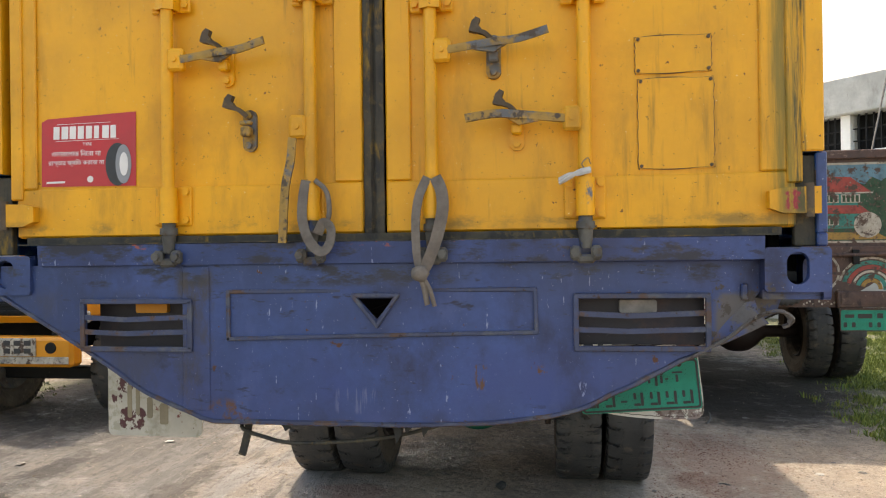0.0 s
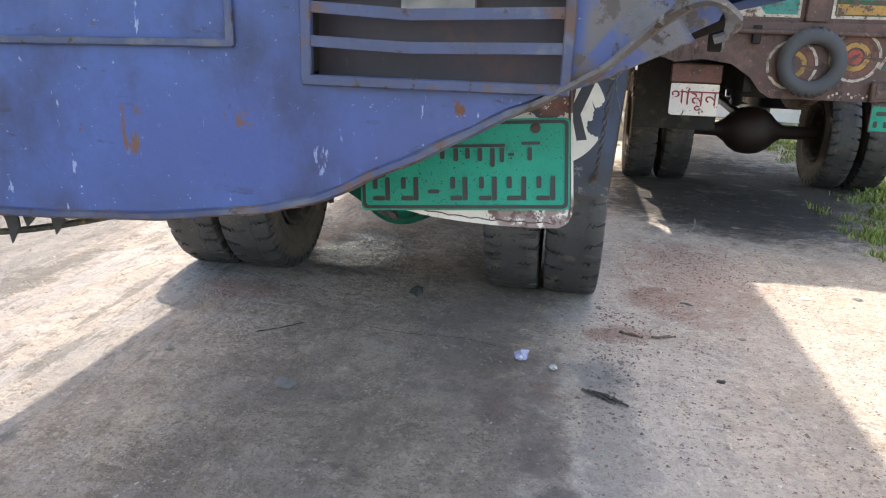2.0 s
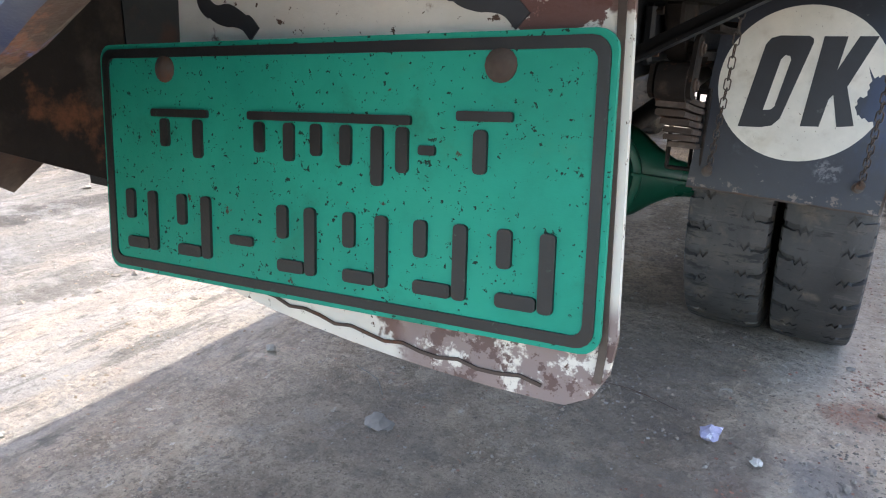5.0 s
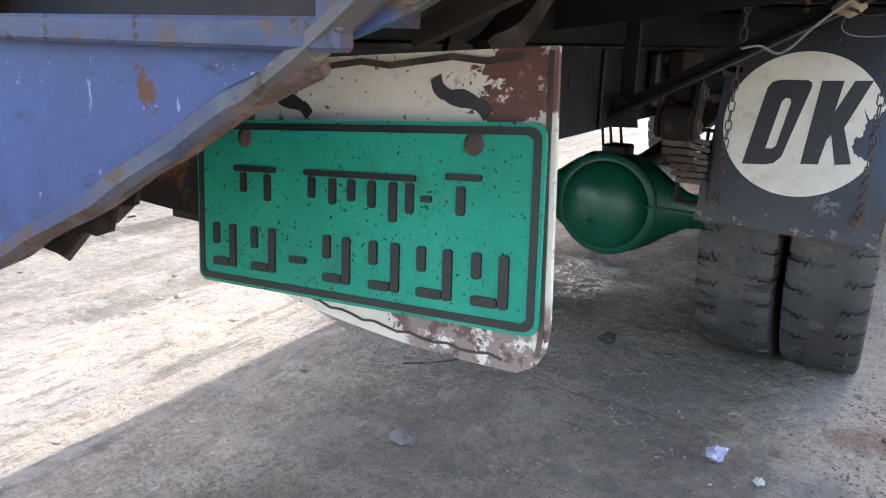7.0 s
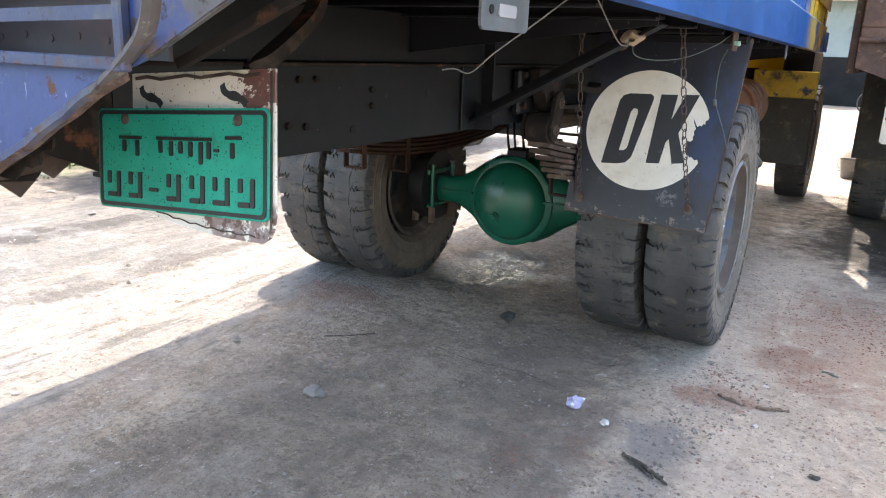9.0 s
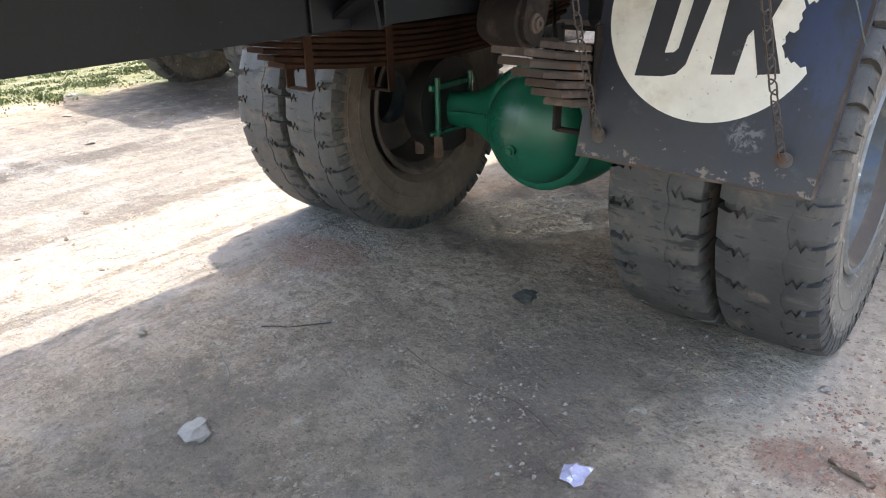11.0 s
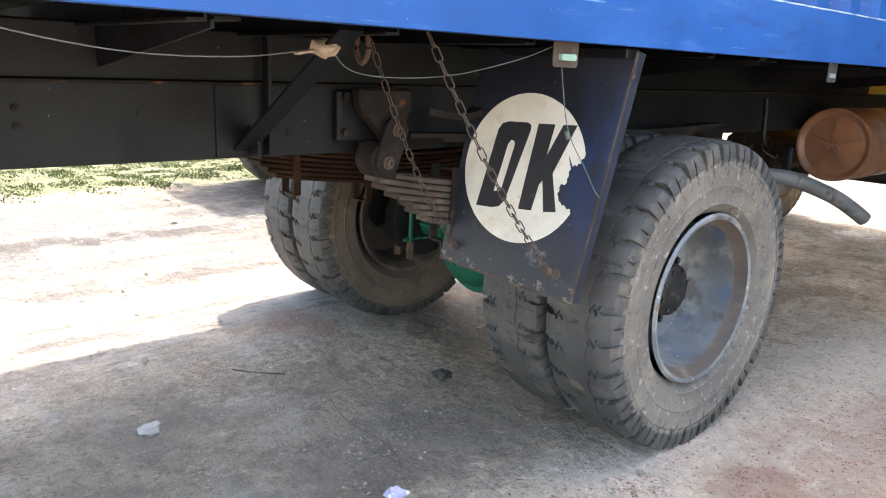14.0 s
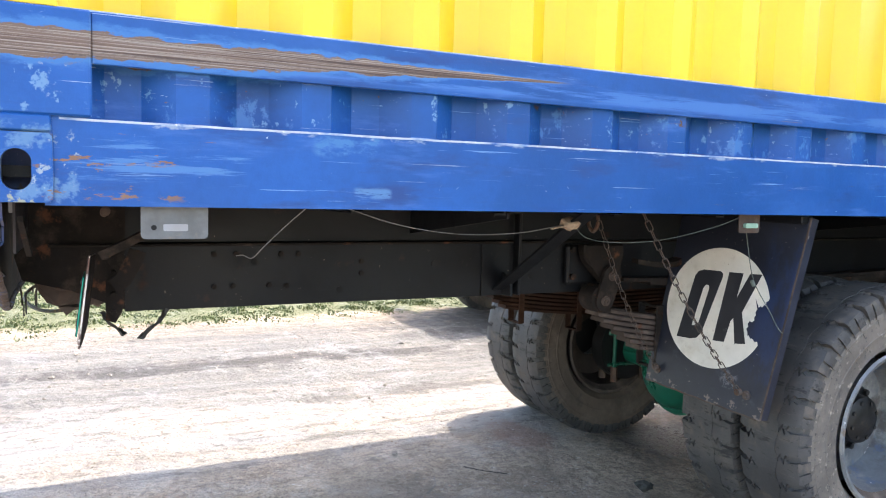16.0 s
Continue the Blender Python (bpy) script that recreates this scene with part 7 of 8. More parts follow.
for y, z0, w, lens in ((0.43, 1.374, 0.145, False), (2.245, 1.385, 0.095, True), (3.83, 1.375, 0.075, False)):
    bm = B()
    side = Matrix(((0, 0, 1, 0), (1, 0, 0, 0), (0, 1, 0, 0), (0, 0, 0, 1)))
    prism(bm, rounded(y - w / 2, y + w / 2, z0, 1.452, 0.010, 3), 0.004, Matrix.Translation((1.176, 0, 0)) @ side)
    mp = tpart("marker_plate", bm, M_GALV if not lens else M_DUSTY_STEEL, "grey steel marker plate hung below the side rail", None)
    bm = B()
    if lens:
        prism(bm, rounded(y - 0.028, y + 0.028, 1.402, 1.418, 0.005, 3), 0.012, Matrix.Translation((1.18, 0, 0)) @ side)
        part("marker_lens", bm, M_LAMP_GREEN, mp, "pale green marker lamp lens")
    else:
        prism(bm, rounded(y - 0.025, y + 0.028, z0 + 0.018, z0 + 0.034, 0.003, 2), 0.002, Matrix.Translation((1.18, 0, 0)) @ side)
        part("plate_label", bm, M_PRINT_GREY, mp)
        # black disc painted as the shade in a bolt hole
        bm = B()
        cyl(bm, (1.179, y - 0.045, z0 + 0.026), (1.1815, y - 0.045, z0 + 0.026), 0.006, 12)
        part("bolt_hole", bm, M_SHADE_BLACK, mp)

# hanging mount bits behind the number board, seen from the side
for pts in ([(0.60, 0.28, 1.12), (0.605, 0.30, 1.09), (0.60, 0.325, 1.066), (0.61, 0.345, 1.052)], [(0.60, 0.46, 1.12), (0.605, 0.44, 1.085), (0.60, 0.405, 1.055), (0.61, 0.385, 1.035)]):
    bm = B()
    sweep(bm, smooth_path(pts, 5), [(-0.011, -0.004), (0.009, -0.003), (0.012, 0.003), (-0.006, 0.005)])
    for v in bm.verts:
        v.co += Vector(noise.noise_vector(v.co * 70)) * 0.006
    tpart("rubber_tatter", bm, M_GASKET, "torn black rubber tatter hanging by the number board", 60)
bm = B()
sweep(bm, smooth_path([(-0.42, 0.10, 1.10), (-0.44, 0.05, 1.07), (-0.36, 0.02, 1.05), (-0.25, 0.03, 1.03), (0.0, 0.10, 1.035), (0.2, 0.2, 1.07), (0.32, 0.3, 1.12)], 6), circle(0.0062, 7))
sweep(bm, smooth_path([(-0.42, 0.06, 1.085), (-0.425, 0.05, 1.04), (-0.44, 0.05, 0.985)], 4), rect(0.022, 0.008), up=(0, 1, 0))
tpart("rubber_cord", bm, M_GASKET_GREY, "grimy dark rubber cord slung below the panel", 60)

# unseen gearbox, drive shaft and black box, added to darken the gap under the frame
bm = B()
sweep(bm, [(-0.02, 3.35, 0.66), (-0.01, 5.55, 0.86)], circle(0.055, 14))
tpart("drive_shaft", bm, M_CHASSIS, "dark dusty drive shaft, unseen, added to darken the gap", 60)
bm = B()
sweep(bm, [(0, 5.55, 0.90), (0, 5.62, 0.90), (0, 6.2, 0.92), (0, 6.5, 0.95), (0, 7.3, 0.98)], [(0.16 * math.cos(k * math.pi / 6) * (1.15 if k % 2 else 1.0), 0.17 * math.sin(k * math.pi / 6)) for k in range(12)])
tpart("gearbox", bm, M_HANGER, "dark greasy gearbox casing, unseen, added to darken the gap", 40)
# made-up box that blocks the bright ground behind the axle
bm = B()
box(bm, (-0.80, 5.35, 0.985), (0.52, 1.75, 0.44), 0.05)
filler = tpart("fuel_tank", bm, M_CHASSIS, "black box added to darken the gap under the frame", 30)
for y in (4.85, 5.85):
    bm = B()
    box(bm, (-0.80, y, 0.985), (0.532, 0.05, 0.452), 0.052)
    part("tank_strap", bm, M_HANGER, filler)

# air tank, exhaust, spare bits ahead of the wheel
bm = B()
lathe(bm, [(-0.362, 0.001), (-0.356, 0.165), (-0.362, 0.178), (-0.372, 0.192), (-0.372, 0.205), (-0.340, 0.207), (-0.12, 0.205), (-0.118, 0.209), (-0.09, 0.209), (-0.088, 0.205), (0.30, 0.205), (0.34, 0.175), (0.36, 0.10), (0.365, 0.001)], 36, Matrix.Translation((0.70, 5.52, 1.03)) @ Matrix.Rotation(radians(90), 4, "Z"))
tank = tpart("air_tank", bm, M_TANK, "rusty orange-brown air tank", 22)
bm = B()
for a in range(5):
    t = radians(90 + 72 * a)
    sweep(bm, [(0.70, 5.150, 1.03), (0.70 + 0.14 * math.cos(t), 5.156, 1.03 + 0.14 * math.sin(t))], rect(0.012, 0.028), up=(0, -1, 0))
part("star_ribs", bm, M_TANK, tank)
bm = B()
span(bm, 0.47, 0.55, 5.35, 5.41, 0.85, 1.25, 0.004)
part("tank_bracket", bm, M_CHASSIS, tank)
bm = B()
sweep(bm, smooth_path([(0.60, 4.1, 0.92), (0.74, 4.42, 0.905), (0.80, 4.55, 0.88), (0.90, 4.76, 0.80), (0.96, 4.92, 0.715), (0.985, 4.98, 0.675)], 5), circle(0.040, 14))
tpart("exhaust_pipe", bm, M_PIPE, "dull grey bent exhaust pipe", 60)
bm = B()
sweep(bm, smooth_path([(0.60, 4.5, 1.28), (0.62, 4.5, 1.05), (0.72, 4.45, 1.0)], 4), circle(0.014, 8))
span(bm, 0.74, 0.78, 4.48, 4.50, 0.90, 1.05, 0.003)
tpart("pipe_bracket", bm, M_CHASSIS, smooth=60)

# front: flap guard, cab
bm = B()
span(bm, 0.62, 1.16, 6.92, 6.95, 1.06, 1.30, 0.01)
# dull base and dark stains: dirt, and the plate's shade put into colour
tpart("front_guard", bm, surface("dirty_shaded_yellow_paint", (0.34, 0.24, 0.02), 0.6, var=0.2, scale=5, stains=[((0.05, 0.05, 0.04), 4, 0.48, 0.64, (1, 1, 1), 0.8), ((0.02, 0.03, 0.07), 6, 0.56, 0.66, (1, 1, 1), 0.7)]), "dirty yellow guard plate behind the front wheel, darkened with painted shade")
bm = B()
span(bm, 0.62, 1.16, 6.94, 6.965, 0.46, 1.06, 0.006)
tpart("front_flap", bm, M_GASKET, "black rubber front mud flap")
bm = B()
span(bm, -1.03, 1.03, 6.55, 8.75, 1.50, 3.0, 0.06)
span(bm, -1.02, 1.02, 8.4, 8.8, 0.6, 1.52, 0.03)
cab = tpart("cab", bm, M_YELLOW_SIDE, "yellow truck cab")
for sx in (-1, 1):
    bm = B()
    span(bm, sx * 1.026, sx * 1.036, 7.2, 8.4, 2.1, 2.8, 0.004)
    part("side_window", bm, M_GLASS, cab)
    bm = B()
    span(bm, sx * 0.80, sx * 1.06, 7.45, 8.6, 1.18, 1.50, 0.02)
    part("wheel_arch", bm, M_CHASSIS, cab)
    bm = B()
    sweep(bm, smooth_path([(sx * 1.02, 8.5, 2.7), (sx * 1.10, 8.6, 2.75), (sx * 1.12, 8.6, 2.5)], 4), circle(0.012, 6))
    box(bm, (sx * 1.10, 8.58, 2.35), (0.12, 0.05, 0.4), 0.02)
    part("mirror", bm, M_CHASSIS, cab)
# ---- the painted truck parked alongside ----
truck2 = thing("painted_truck", "old brown wooden-bodied truck with painted tailgate and yellow cab", "truck", m=Matrix.Translation((2.75, 4.9, 0)))
T2 = Matrix.Translation((-2.75, -4.9, 0))


def bpart(name, bm, mat, label="", smooth=35):
    """A part of the painted truck; its body sits a little high and off the axle's middle."""
    sits = Matrix.Identity(4) if name in ("axle_housing", "leaf_spring") else Matrix.Translation((-0.075, 0, 0.09))
    return part(name, bm, mat, truck2, label, smooth, T2 @ sits)


X0, X1, YR = 1.55, 3.95, 4.9
bm = B()
prism(bm, [(1.55, 1.43), (3.95, 1.43), (3.95, 1.27), (3.86, 1.23), (3.74, 1.19), (3.62, 1.21), (3.46, 1.17), (3.33, 1.09), (3.25, 0.99), (3.14, 0.955), (2.46, 0.955), (2.38, 1.0), (2.30, 1.10), (2.16, 1.19), (1.95, 1.22), (1.75, 1.19), (1.55, 1.26)], 0.05, facing(YR + 0.05))
skirt = bpart("rear_skirt", bm, M_BODY_BROWN, "scalloped brown steel skirt with painted arcs", None)


def arc_paint(cx, cz, r, w, a0, a1, mat, lift, name="painted_arc"):
    bm = B()
    k = 18
    outer = [(cx + (r + w / 2) * math.cos(radians(a0 + (a1 - a0) * i / k)), cz + (r + w / 2) * math.sin(radians(a0 + (a1 - a0) * i / k))) for i in range(k + 1)]
    inner = [(cx + (r - w / 2) * math.cos(radians(a0 + (a1 - a0) * i / k)), cz + (r - w / 2) * math.sin(radians(a0 + (a1 - a0) * i / k))) for i in range(k, -1, -1)]
    prism(bm, outer + inner, 0.0015, facing(YR - lift))
    part(name, bm, mat, skirt, smooth=None)


for cx, cz, a0, a1, radii in ((3.00, 1.27, 0, 350, ((0.17, P_CREAM), (0.13, P_BROWN), (0.085, P_OCHRE), (0.035, P_ROOF))), (2.58, 1.20, 0, 350, ((0.17, P_CREAM), (0.13, P_BROWN), (0.085, P_OCHRE))), (3.44, 1.12, -5, 165, ((0.275, P_CREAM), (0.235, P_TEAL), (0.195, P_ROOF), (0.155, P_CREAM), (0.115, P_TEAL), (0.075, P_OCHRE)))):
    for i, (r, mt) in enumerate(radii):
        arc_paint(cx, cz, r, 0.034 if mt != P_CREAM else 0.02, a0, a1, mt, 0.0005 + 0.0001 * i)
for k in range(14):
    x = 2.86 + 0.026 * k
    bm = B()
    prism(bm, rounded(x, x + 0.016, 0.975 + 0.012 * (k % 3), 0.993 + 0.012 * (k % 3), 0.005, 2), 0.0015, facing(YR - 0.0004))
    part("painted_dot", bm, P_CREAM, skirt, smooth=None)
# hanging rubber ring
bm = B()
loops = []
for i in range(120):
    a = 2 * math.pi * i / 120
    loops.append([Vector((2.70 + (0.185 + 0.055 * math.cos(b)) * math.cos(a), YR - 0.05 + 0.04 * math.sin(b), 1.22 + (0.185 + 0.055 * math.cos(b)) * math.sin(a) + 0.012 * ((i // 2) % 2) * max(0, math.cos(b)) * math.sin(a))) for b in [2 * math.pi * k / 10 for k in range(10)]])
rings(bm, loops, close=True)
ring = bpart("buffer_tyre", bm, surface("grey_ring_rubber", (0.042, 0.047, 0.053), 0.7, var=0.15, scale=8), "small worn tyre hung on the skirt as a buffer", 40)
bm = B()
cyl(bm, (2.70, YR - 0.05, 1.43), (2.70, YR - 0.05, 1.47), 0.006, 6)
part("ring_hook", bm, M_CHASSIS, ring)
# tailgate
bm = B()
span(bm, X0 + 0.02, X1 - 0.02, YR + 0.02, YR + 0.06, 1.46, 2.30)
gate = bpart("tailgate", bm, M_BODY_BROWN, "brown tailgate with painted picture panels")
for x0, x1, z0, z1 in ((X0, X1, 2.28, 2.36), (X0, X1, 1.42, 1.50), (X0, X0 + 0.14, 1.50, 2.28), (X1 - 0.2, X1, 1.50, 2.28), (2.62, 2.78, 1.50, 2.28)):
    bm = B()
    span(bm, x0, x1, YR - 0.02, YR + 0.03, z0, z1, 0.008)
    part("gate_frame", bm, M_BODY_BROWN, gate)
bm = B()
for x0, x1 in ((X0, X1),):
    cyl(bm, (x0, YR - 0.035, 1.425), (x1, YR - 0.035, 1.425), 0.018, 10)
part("hinge_rod", bm, M_BODY_BROWN, gate)
for x in (1.75, 2.3, 2.72, 3.3, 3.78):
    bm = B()
    span(bm, x - 0.03, x + 0.03, YR - 0.045, YR - 0.02, 1.34, 1.47, 0.005)
    part("gate_hinge", bm, M_CHASSIS, gate)
# the picture of a house, and a plainer panel beside it


def pic(name, pts, mat, lift):
    bm = B()
    prism(bm, pts, 0.001, facing(YR + 0.02 - lift))
    return part(name, bm, mat, gate, smooth=None)


PX0, PX1, PZ0, PZ1 = 2.80, 3.73, 1.53, 2.25
pic("picture_border", [(PX0, PZ0), (PX1, PZ0), (PX1, PZ1), (PX0, PZ1)], P_CREAM, 0.001)
pic("picture_sky", [(PX0 + .02, 1.95), (PX1 - .02, 1.95), (PX1 - .02, PZ1 - .02), (PX0 + .02, PZ1 - .02)], P_SKYBLUE, 0.0022)
pic("picture_meadow", [(PX0 + .02, PZ0 + .02), (PX1 - .02, PZ0 + .02), (PX1 - .02, 1.95), (PX0 + .02, 1.95)], P_LEAF, 0.0024)
pic("picture_tree", [(3.30, 1.74), (3.71, 1.74), (3.71, 2.10), (3.62, 2.14), (3.54, 2.08), (3.46, 2.12), (3.40, 2.05), (3.32, 2.08)], P_LEAF, 0.0036)
pic("picture_upper_wall", [(2.86, 1.86), (3.34, 1.86), (3.34, 1.98), (2.86, 1.98)], P_TEAL, 0.0048)
pic("picture_upper_roof", [(2.82, 1.98), (3.46, 1.98), (3.28, 2.12), (3.05, 2.13), (2.82, 2.10)], P_ROOF, 0.006)
pic("picture_eave", [(2.82, 1.972), (3.47, 1.972), (3.47, 1.985), (2.82, 1.985)], P_CREAM, 0.0072)
pic("picture_lower_roof", [(2.82, 1.80), (3.46, 1.79), (3.36, 1.865), (2.82, 1.875)], P_ROOF, 0.006)
pic("picture_lower_wall", [(2.86, 1.66), (3.40, 1.66), (3.40, 1.79), (2.86, 1.79)], P_TEAL, 0.0048)
pic("picture_path", [(2.83, 1.56), (3.6, 1.56), (3.5, 1.62), (2.83, 1.63)], P_OCHRE, 0.0036)
for x, z in ((3.02, 1.89), (3.02, 1.69), (3.2, 1.89)):
    w = pic("picture_window", [(x, z), (x + 0.16, z), (x + 0.16, z + 0.075), (x, z + 0.075)], P_CREAM, 0.0062)
    bm = B()
    for k in range(4):
        span(bm, x + 0.012 + 0.037 * k, x + 0.036 + 0.037 * k, YR + 0.0112, YR + 0.0125, z + 0.008, z + 0.066)
    part("picture_panes", bm, P_LEAF, gate, smooth=None)
pic("white_disc", [(3.42 + 0.115 * math.cos(k * math.pi / 16), 1.69 + 0.115 * math.sin(k * math.pi / 16)) for k in range(32)], P_CREAM, 0.009)
pic("picture_border", [(1.72, 1.53), (2.59, 1.53), (2.59, 2.25), (1.72, 2.25)], P_CREAM, 0.001)
pic("picture_meadow", [(1.74, 1.55), (2.57, 1.55), (2.57, 1.9), (1.74, 1.9)], P_TEAL, 0.0024)
pic("picture_sky", [(1.74, 1.9), (2.57, 1.9), (2.57, 2.23), (1.74, 2.23)], P_SKYBLUE, 0.0024)
pic("picture_river", [(2.0, 1.55), (2.35, 1.55), (2.2, 1.72), (2.3, 1.9), (2.05, 1.9), (2.1, 1.7)], P_CREAM, 0.0036)
# number plate as bars, stop board, lamps
bm = B()
prism(bm, rounded(3.165, 3.567, 0.742, 0.950, 0.012, 3), 0.004, facing(YR - 0.02))
np2 = bpart("number_board", bm, M_BODY_BROWN, "small green number plate on a brown board", None)
bm = B()
prism(bm, rounded(3.172, 3.560, 0.752, 0.930, 0.01, 3), 0.003, facing(YR - 0.024))
part("number_plate", bm, M_GREEN_PLATE, np2, smooth=None)
for x0, x1, z0, z1 in ((3.14, 3.22, 1.005, 1.035), (3.25, 3.37, 1.0, 1.04), (3.41, 3.46, 1.0, 1.045), (3.13, 3.16, 0.92, 0.965), (3.20, 3.23, 0.92, 0.965), (3.34, 3.37, 0.92, 0.965), (3.41, 3.44, 0.92, 0.965)):
    bm = B()
    prism(bm, rounded(x0 + 0.062, x1 + 0.062, z0 - 0.142, z1 - 0.142, 0.008, 2), 0.0015, facing(YR - 0.027))
    part("plate_bar", bm, M_PLATE_BLACK, np2, smooth=None)
bm = B()
span(bm, 3.13, 3.66, YR - 0.06, YR - 0.006, 0.955, 1.10, 0.01)
span(bm, 3.16, 3.63, YR - 0.066, YR - 0.058, 0.985, 1.07, 0.003)
bpart("tail_lamp_box", bm, M_BODY_BROWN, "dusty brown tail lamp box")
bm = B()
prism(bm, rounded(1.76, 2.12, 0.79, 1.03, 0.01, 3), 0.004, facing(YR + 0.12))
stop = bpart("stop_board", bm, M_BOARD_WHITE, "rusted white board with dark red Bengali word", None)
bm = B()
span(bm, 1.75, 2.13, YR + 0.122, YR + 0.16, 1.035, 1.18, 0.01)
part("stop_lamp", bm, P_BROWN, stop, "cracked red-brown tail lamp")
lettering("stop_word", "\u09a5\u09be\u09ae\u09c1\u09a8", surface("dark_red_letters", (0.22, 0.02, 0.03), 0.6, var=0.15, scale=20), stop, 1.94, YR + 0.1135, 0.872, 0.165)
# body box, underside, wheels, axle, cab
for sx, x in ((-1, X0), (1, X1)):
    bm = B()
    span(bm, x + 0.012 * (sx < 0) - 0.026 * (sx > 0), x + 0.026 * (sx < 0) - 0.012 * (sx > 0), YR + 0.06, 10.6, 1.30, 2.335)
    side_wall = bpart("body_side", bm, M_BODY_BROWN, "brown planked body side with upright ribs")
    for k in range(9):
        bm = B()
        span(bm, x - 0.012 * (sx > 0), x + 0.012 * (sx < 0), YR + 0.06, 10.6, 1.30 + 0.115 * k, 1.405 + 0.115 * k, 0.004)
        part("plank", bm, M_BODY_BROWN, side_wall)
    for k in range(8):
        yy = YR + 0.1 + 0.72 * k
        bm = B()
        span(bm, x + sx * 0.002, x + sx * 0.05, yy, yy + 0.09, 1.22, 2.36, 0.006)
        part("rib", bm, M_BODY_BROWN, side_wall)
bm = B()
span(bm, X0 + 0.03, X1 - 0.03, YR + 0.06, 10.55, 1.24, 1.30)
bpart("bed", bm, M_CHASSIS)
bm = B()
span(bm, X0 + 0.05, X1 - 0.05, 10.5, 10.56, 1.30, 2.75)
prism(bm, [(X0 + 0.3, 2.3), (X1, 2.3), (X1, 2.92), (X0 + 1.2, 2.55)], 0.02, facing(10.4))
bpart("headboard", bm, M_GALV, "grey steel headboard")
for sx in (-1, 1):
    bm = B()
    span(bm, 2.75 + sx * 0.40, 2.75 + sx * 0.47, YR + 0.1, 12.8, 0.98, 1.2, 0.006)
    bpart("chassis_rail", bm, M_CHASSIS)
    bm = B()
    for k in range(8):
        half = 0.8 - 0.08 * k
        sweep(bm, [(2.75 + sx * 0.5, 7.35 + half * s, 0.92 - 0.016 * k + 0.08 * s * s * half) for s in (-1, -0.5, 0, 0.5, 1)], rect(0.08, 0.014))
    bpart("leaf_spring", bm, M_RUSTY, "rusty leaf spring")
    for dx, fl in ((1.13, sx < 0), (0.78, sx > 0)):
        wheel(truck2, 0.08 + sx * dx, 2.45, 0.572, flip=fl, turn=23 * dx, scale=0.98, muddy=True)
    wheel(truck2, 0.08 + sx * 1.05, 7.0, 0.572, flip=sx < 0, turn=5, scale=0.98)
bm = B()
lathe(bm, [(-0.7, 0.065), (-0.33, 0.075), (-0.26, 0.12), (-0.20, 0.185), (-0.12, 0.235), (-0.04, 0.25), (0.04, 0.25), (0.12, 0.235), (0.20, 0.185), (0.26, 0.12), (0.33, 0.075), (0.7, 0.065)], 30, Matrix.Translation((2.83, 7.35, 0.56)) @ Matrix.Diagonal((1, 0.8, 1, 1)))
bpart("axle_housing", bm, surface("red_brown_axle", (0.030, 0.016, 0.014), 0.6, var=0.25, scale=6), "dull red-brown axle housing", 60)
bm = B()
span(bm, 2.55, 2.95, YR + 0.3, YR + 0.35, 0.95, 1.2)
for y in (5.9, 7.0, 8.2, 9.6, 10.9):
    span(bm, 2.36, 3.14, y, y + 0.08, 0.90, 1.18)
sweep(bm, [(2.82, 7.55, 0.62), (2.78, 9.4, 0.78)], circle(0.05, 10))
span(bm, 2.50, 3.02, 9.4, 10.8, 0.58, 1.08, 0.06)
cyl(bm, (1.75, 11.9, 0.5), (3.9, 11.9, 0.5), 0.06, 10)
span(bm, 3.25, 3.72, 8.6, 9.7, 0.62, 1.08, 0.04)
sweep(bm, smooth_path([(2.35, 5.6, 1.0), (2.5, 6.2, 0.85), (2.62, 6.9, 0.8)], 4), circle(0.05, 8))
bpart("under_gear", bm, M_CHASSIS, smooth=50)
bm = B()
span(bm, 1.60, 2.36, YR + 1.42, YR + 1.44, 0.55, 1.22, 0.004)
bpart("rear_flap", bm, M_GASKET, "black rubber mud flap")
bm = B()
span(bm, X0 + 0.05, X1 - 0.05, 10.75, 12.6, 1.15, 2.95, 0.08)
cab2 = bpart("cab", bm, M_YELLOW_SIDE, "yellow cab of the parked truck")
bm = B()
span(bm, X0 + 0.03, X0 + 0.055, 11.2, 12.2, 2.05, 2.75, 0.004)
part("side_window", bm, M_GLASS, cab2)
bm = B()
span(bm, X0 + 0.02, X0 + 0.06, 11.0, 12.3, 1.12, 1.16, 0.004)
span(bm, X0 + 0.03, X0 + 0.06, 11.2, 11.45, 1.85, 1.9, 0.006)
part("door_trim", bm, M_CHASSIS, cab2)

# ---- the orange truck across the lane ----
truck3 = thing("orange_truck", "orange truck parked facing the lane, seen below the panel", "truck", m=Matrix.Translation((-4.3, 4.4, 0)))
T3 = Matrix.Translation((4.3, -4.4, 0))


def opart(name, bm, mat, label="", smooth=35):
    return part(name, bm, mat, truck3, label, smooth, T3)


bm = B()
span(bm, -5.4, -3.66, 3.88, 4.05, 0.60, 0.87, 0.03)
bump = opart("bumper", bm, M_ORANGE, "orange steel front bumper with white stripe")
bm = B()
span(bm, -5.4, -3.69, 3.872, 3.89, 0.63, 0.695, 0.004)
part("stripe", bm, P_CREAM, bump)
# black discs painted as the shade in the lamp openings
for x in (-3.86, -5.2):
    bm = B()
    cyl(bm, (x, 3.89, 0.775), (x, 3.868, 0.775), 0.05, 20)
    part("lamp_hole", bm, M_SHADE_BLACK, bump)
bm = B()
span(bm, -4.46, -4.0, 3.865, 3.88, 0.70, 0.86, 0.004)
npl = part("number_plate", bm, P_CREAM, bump, "white number plate with dark bars")
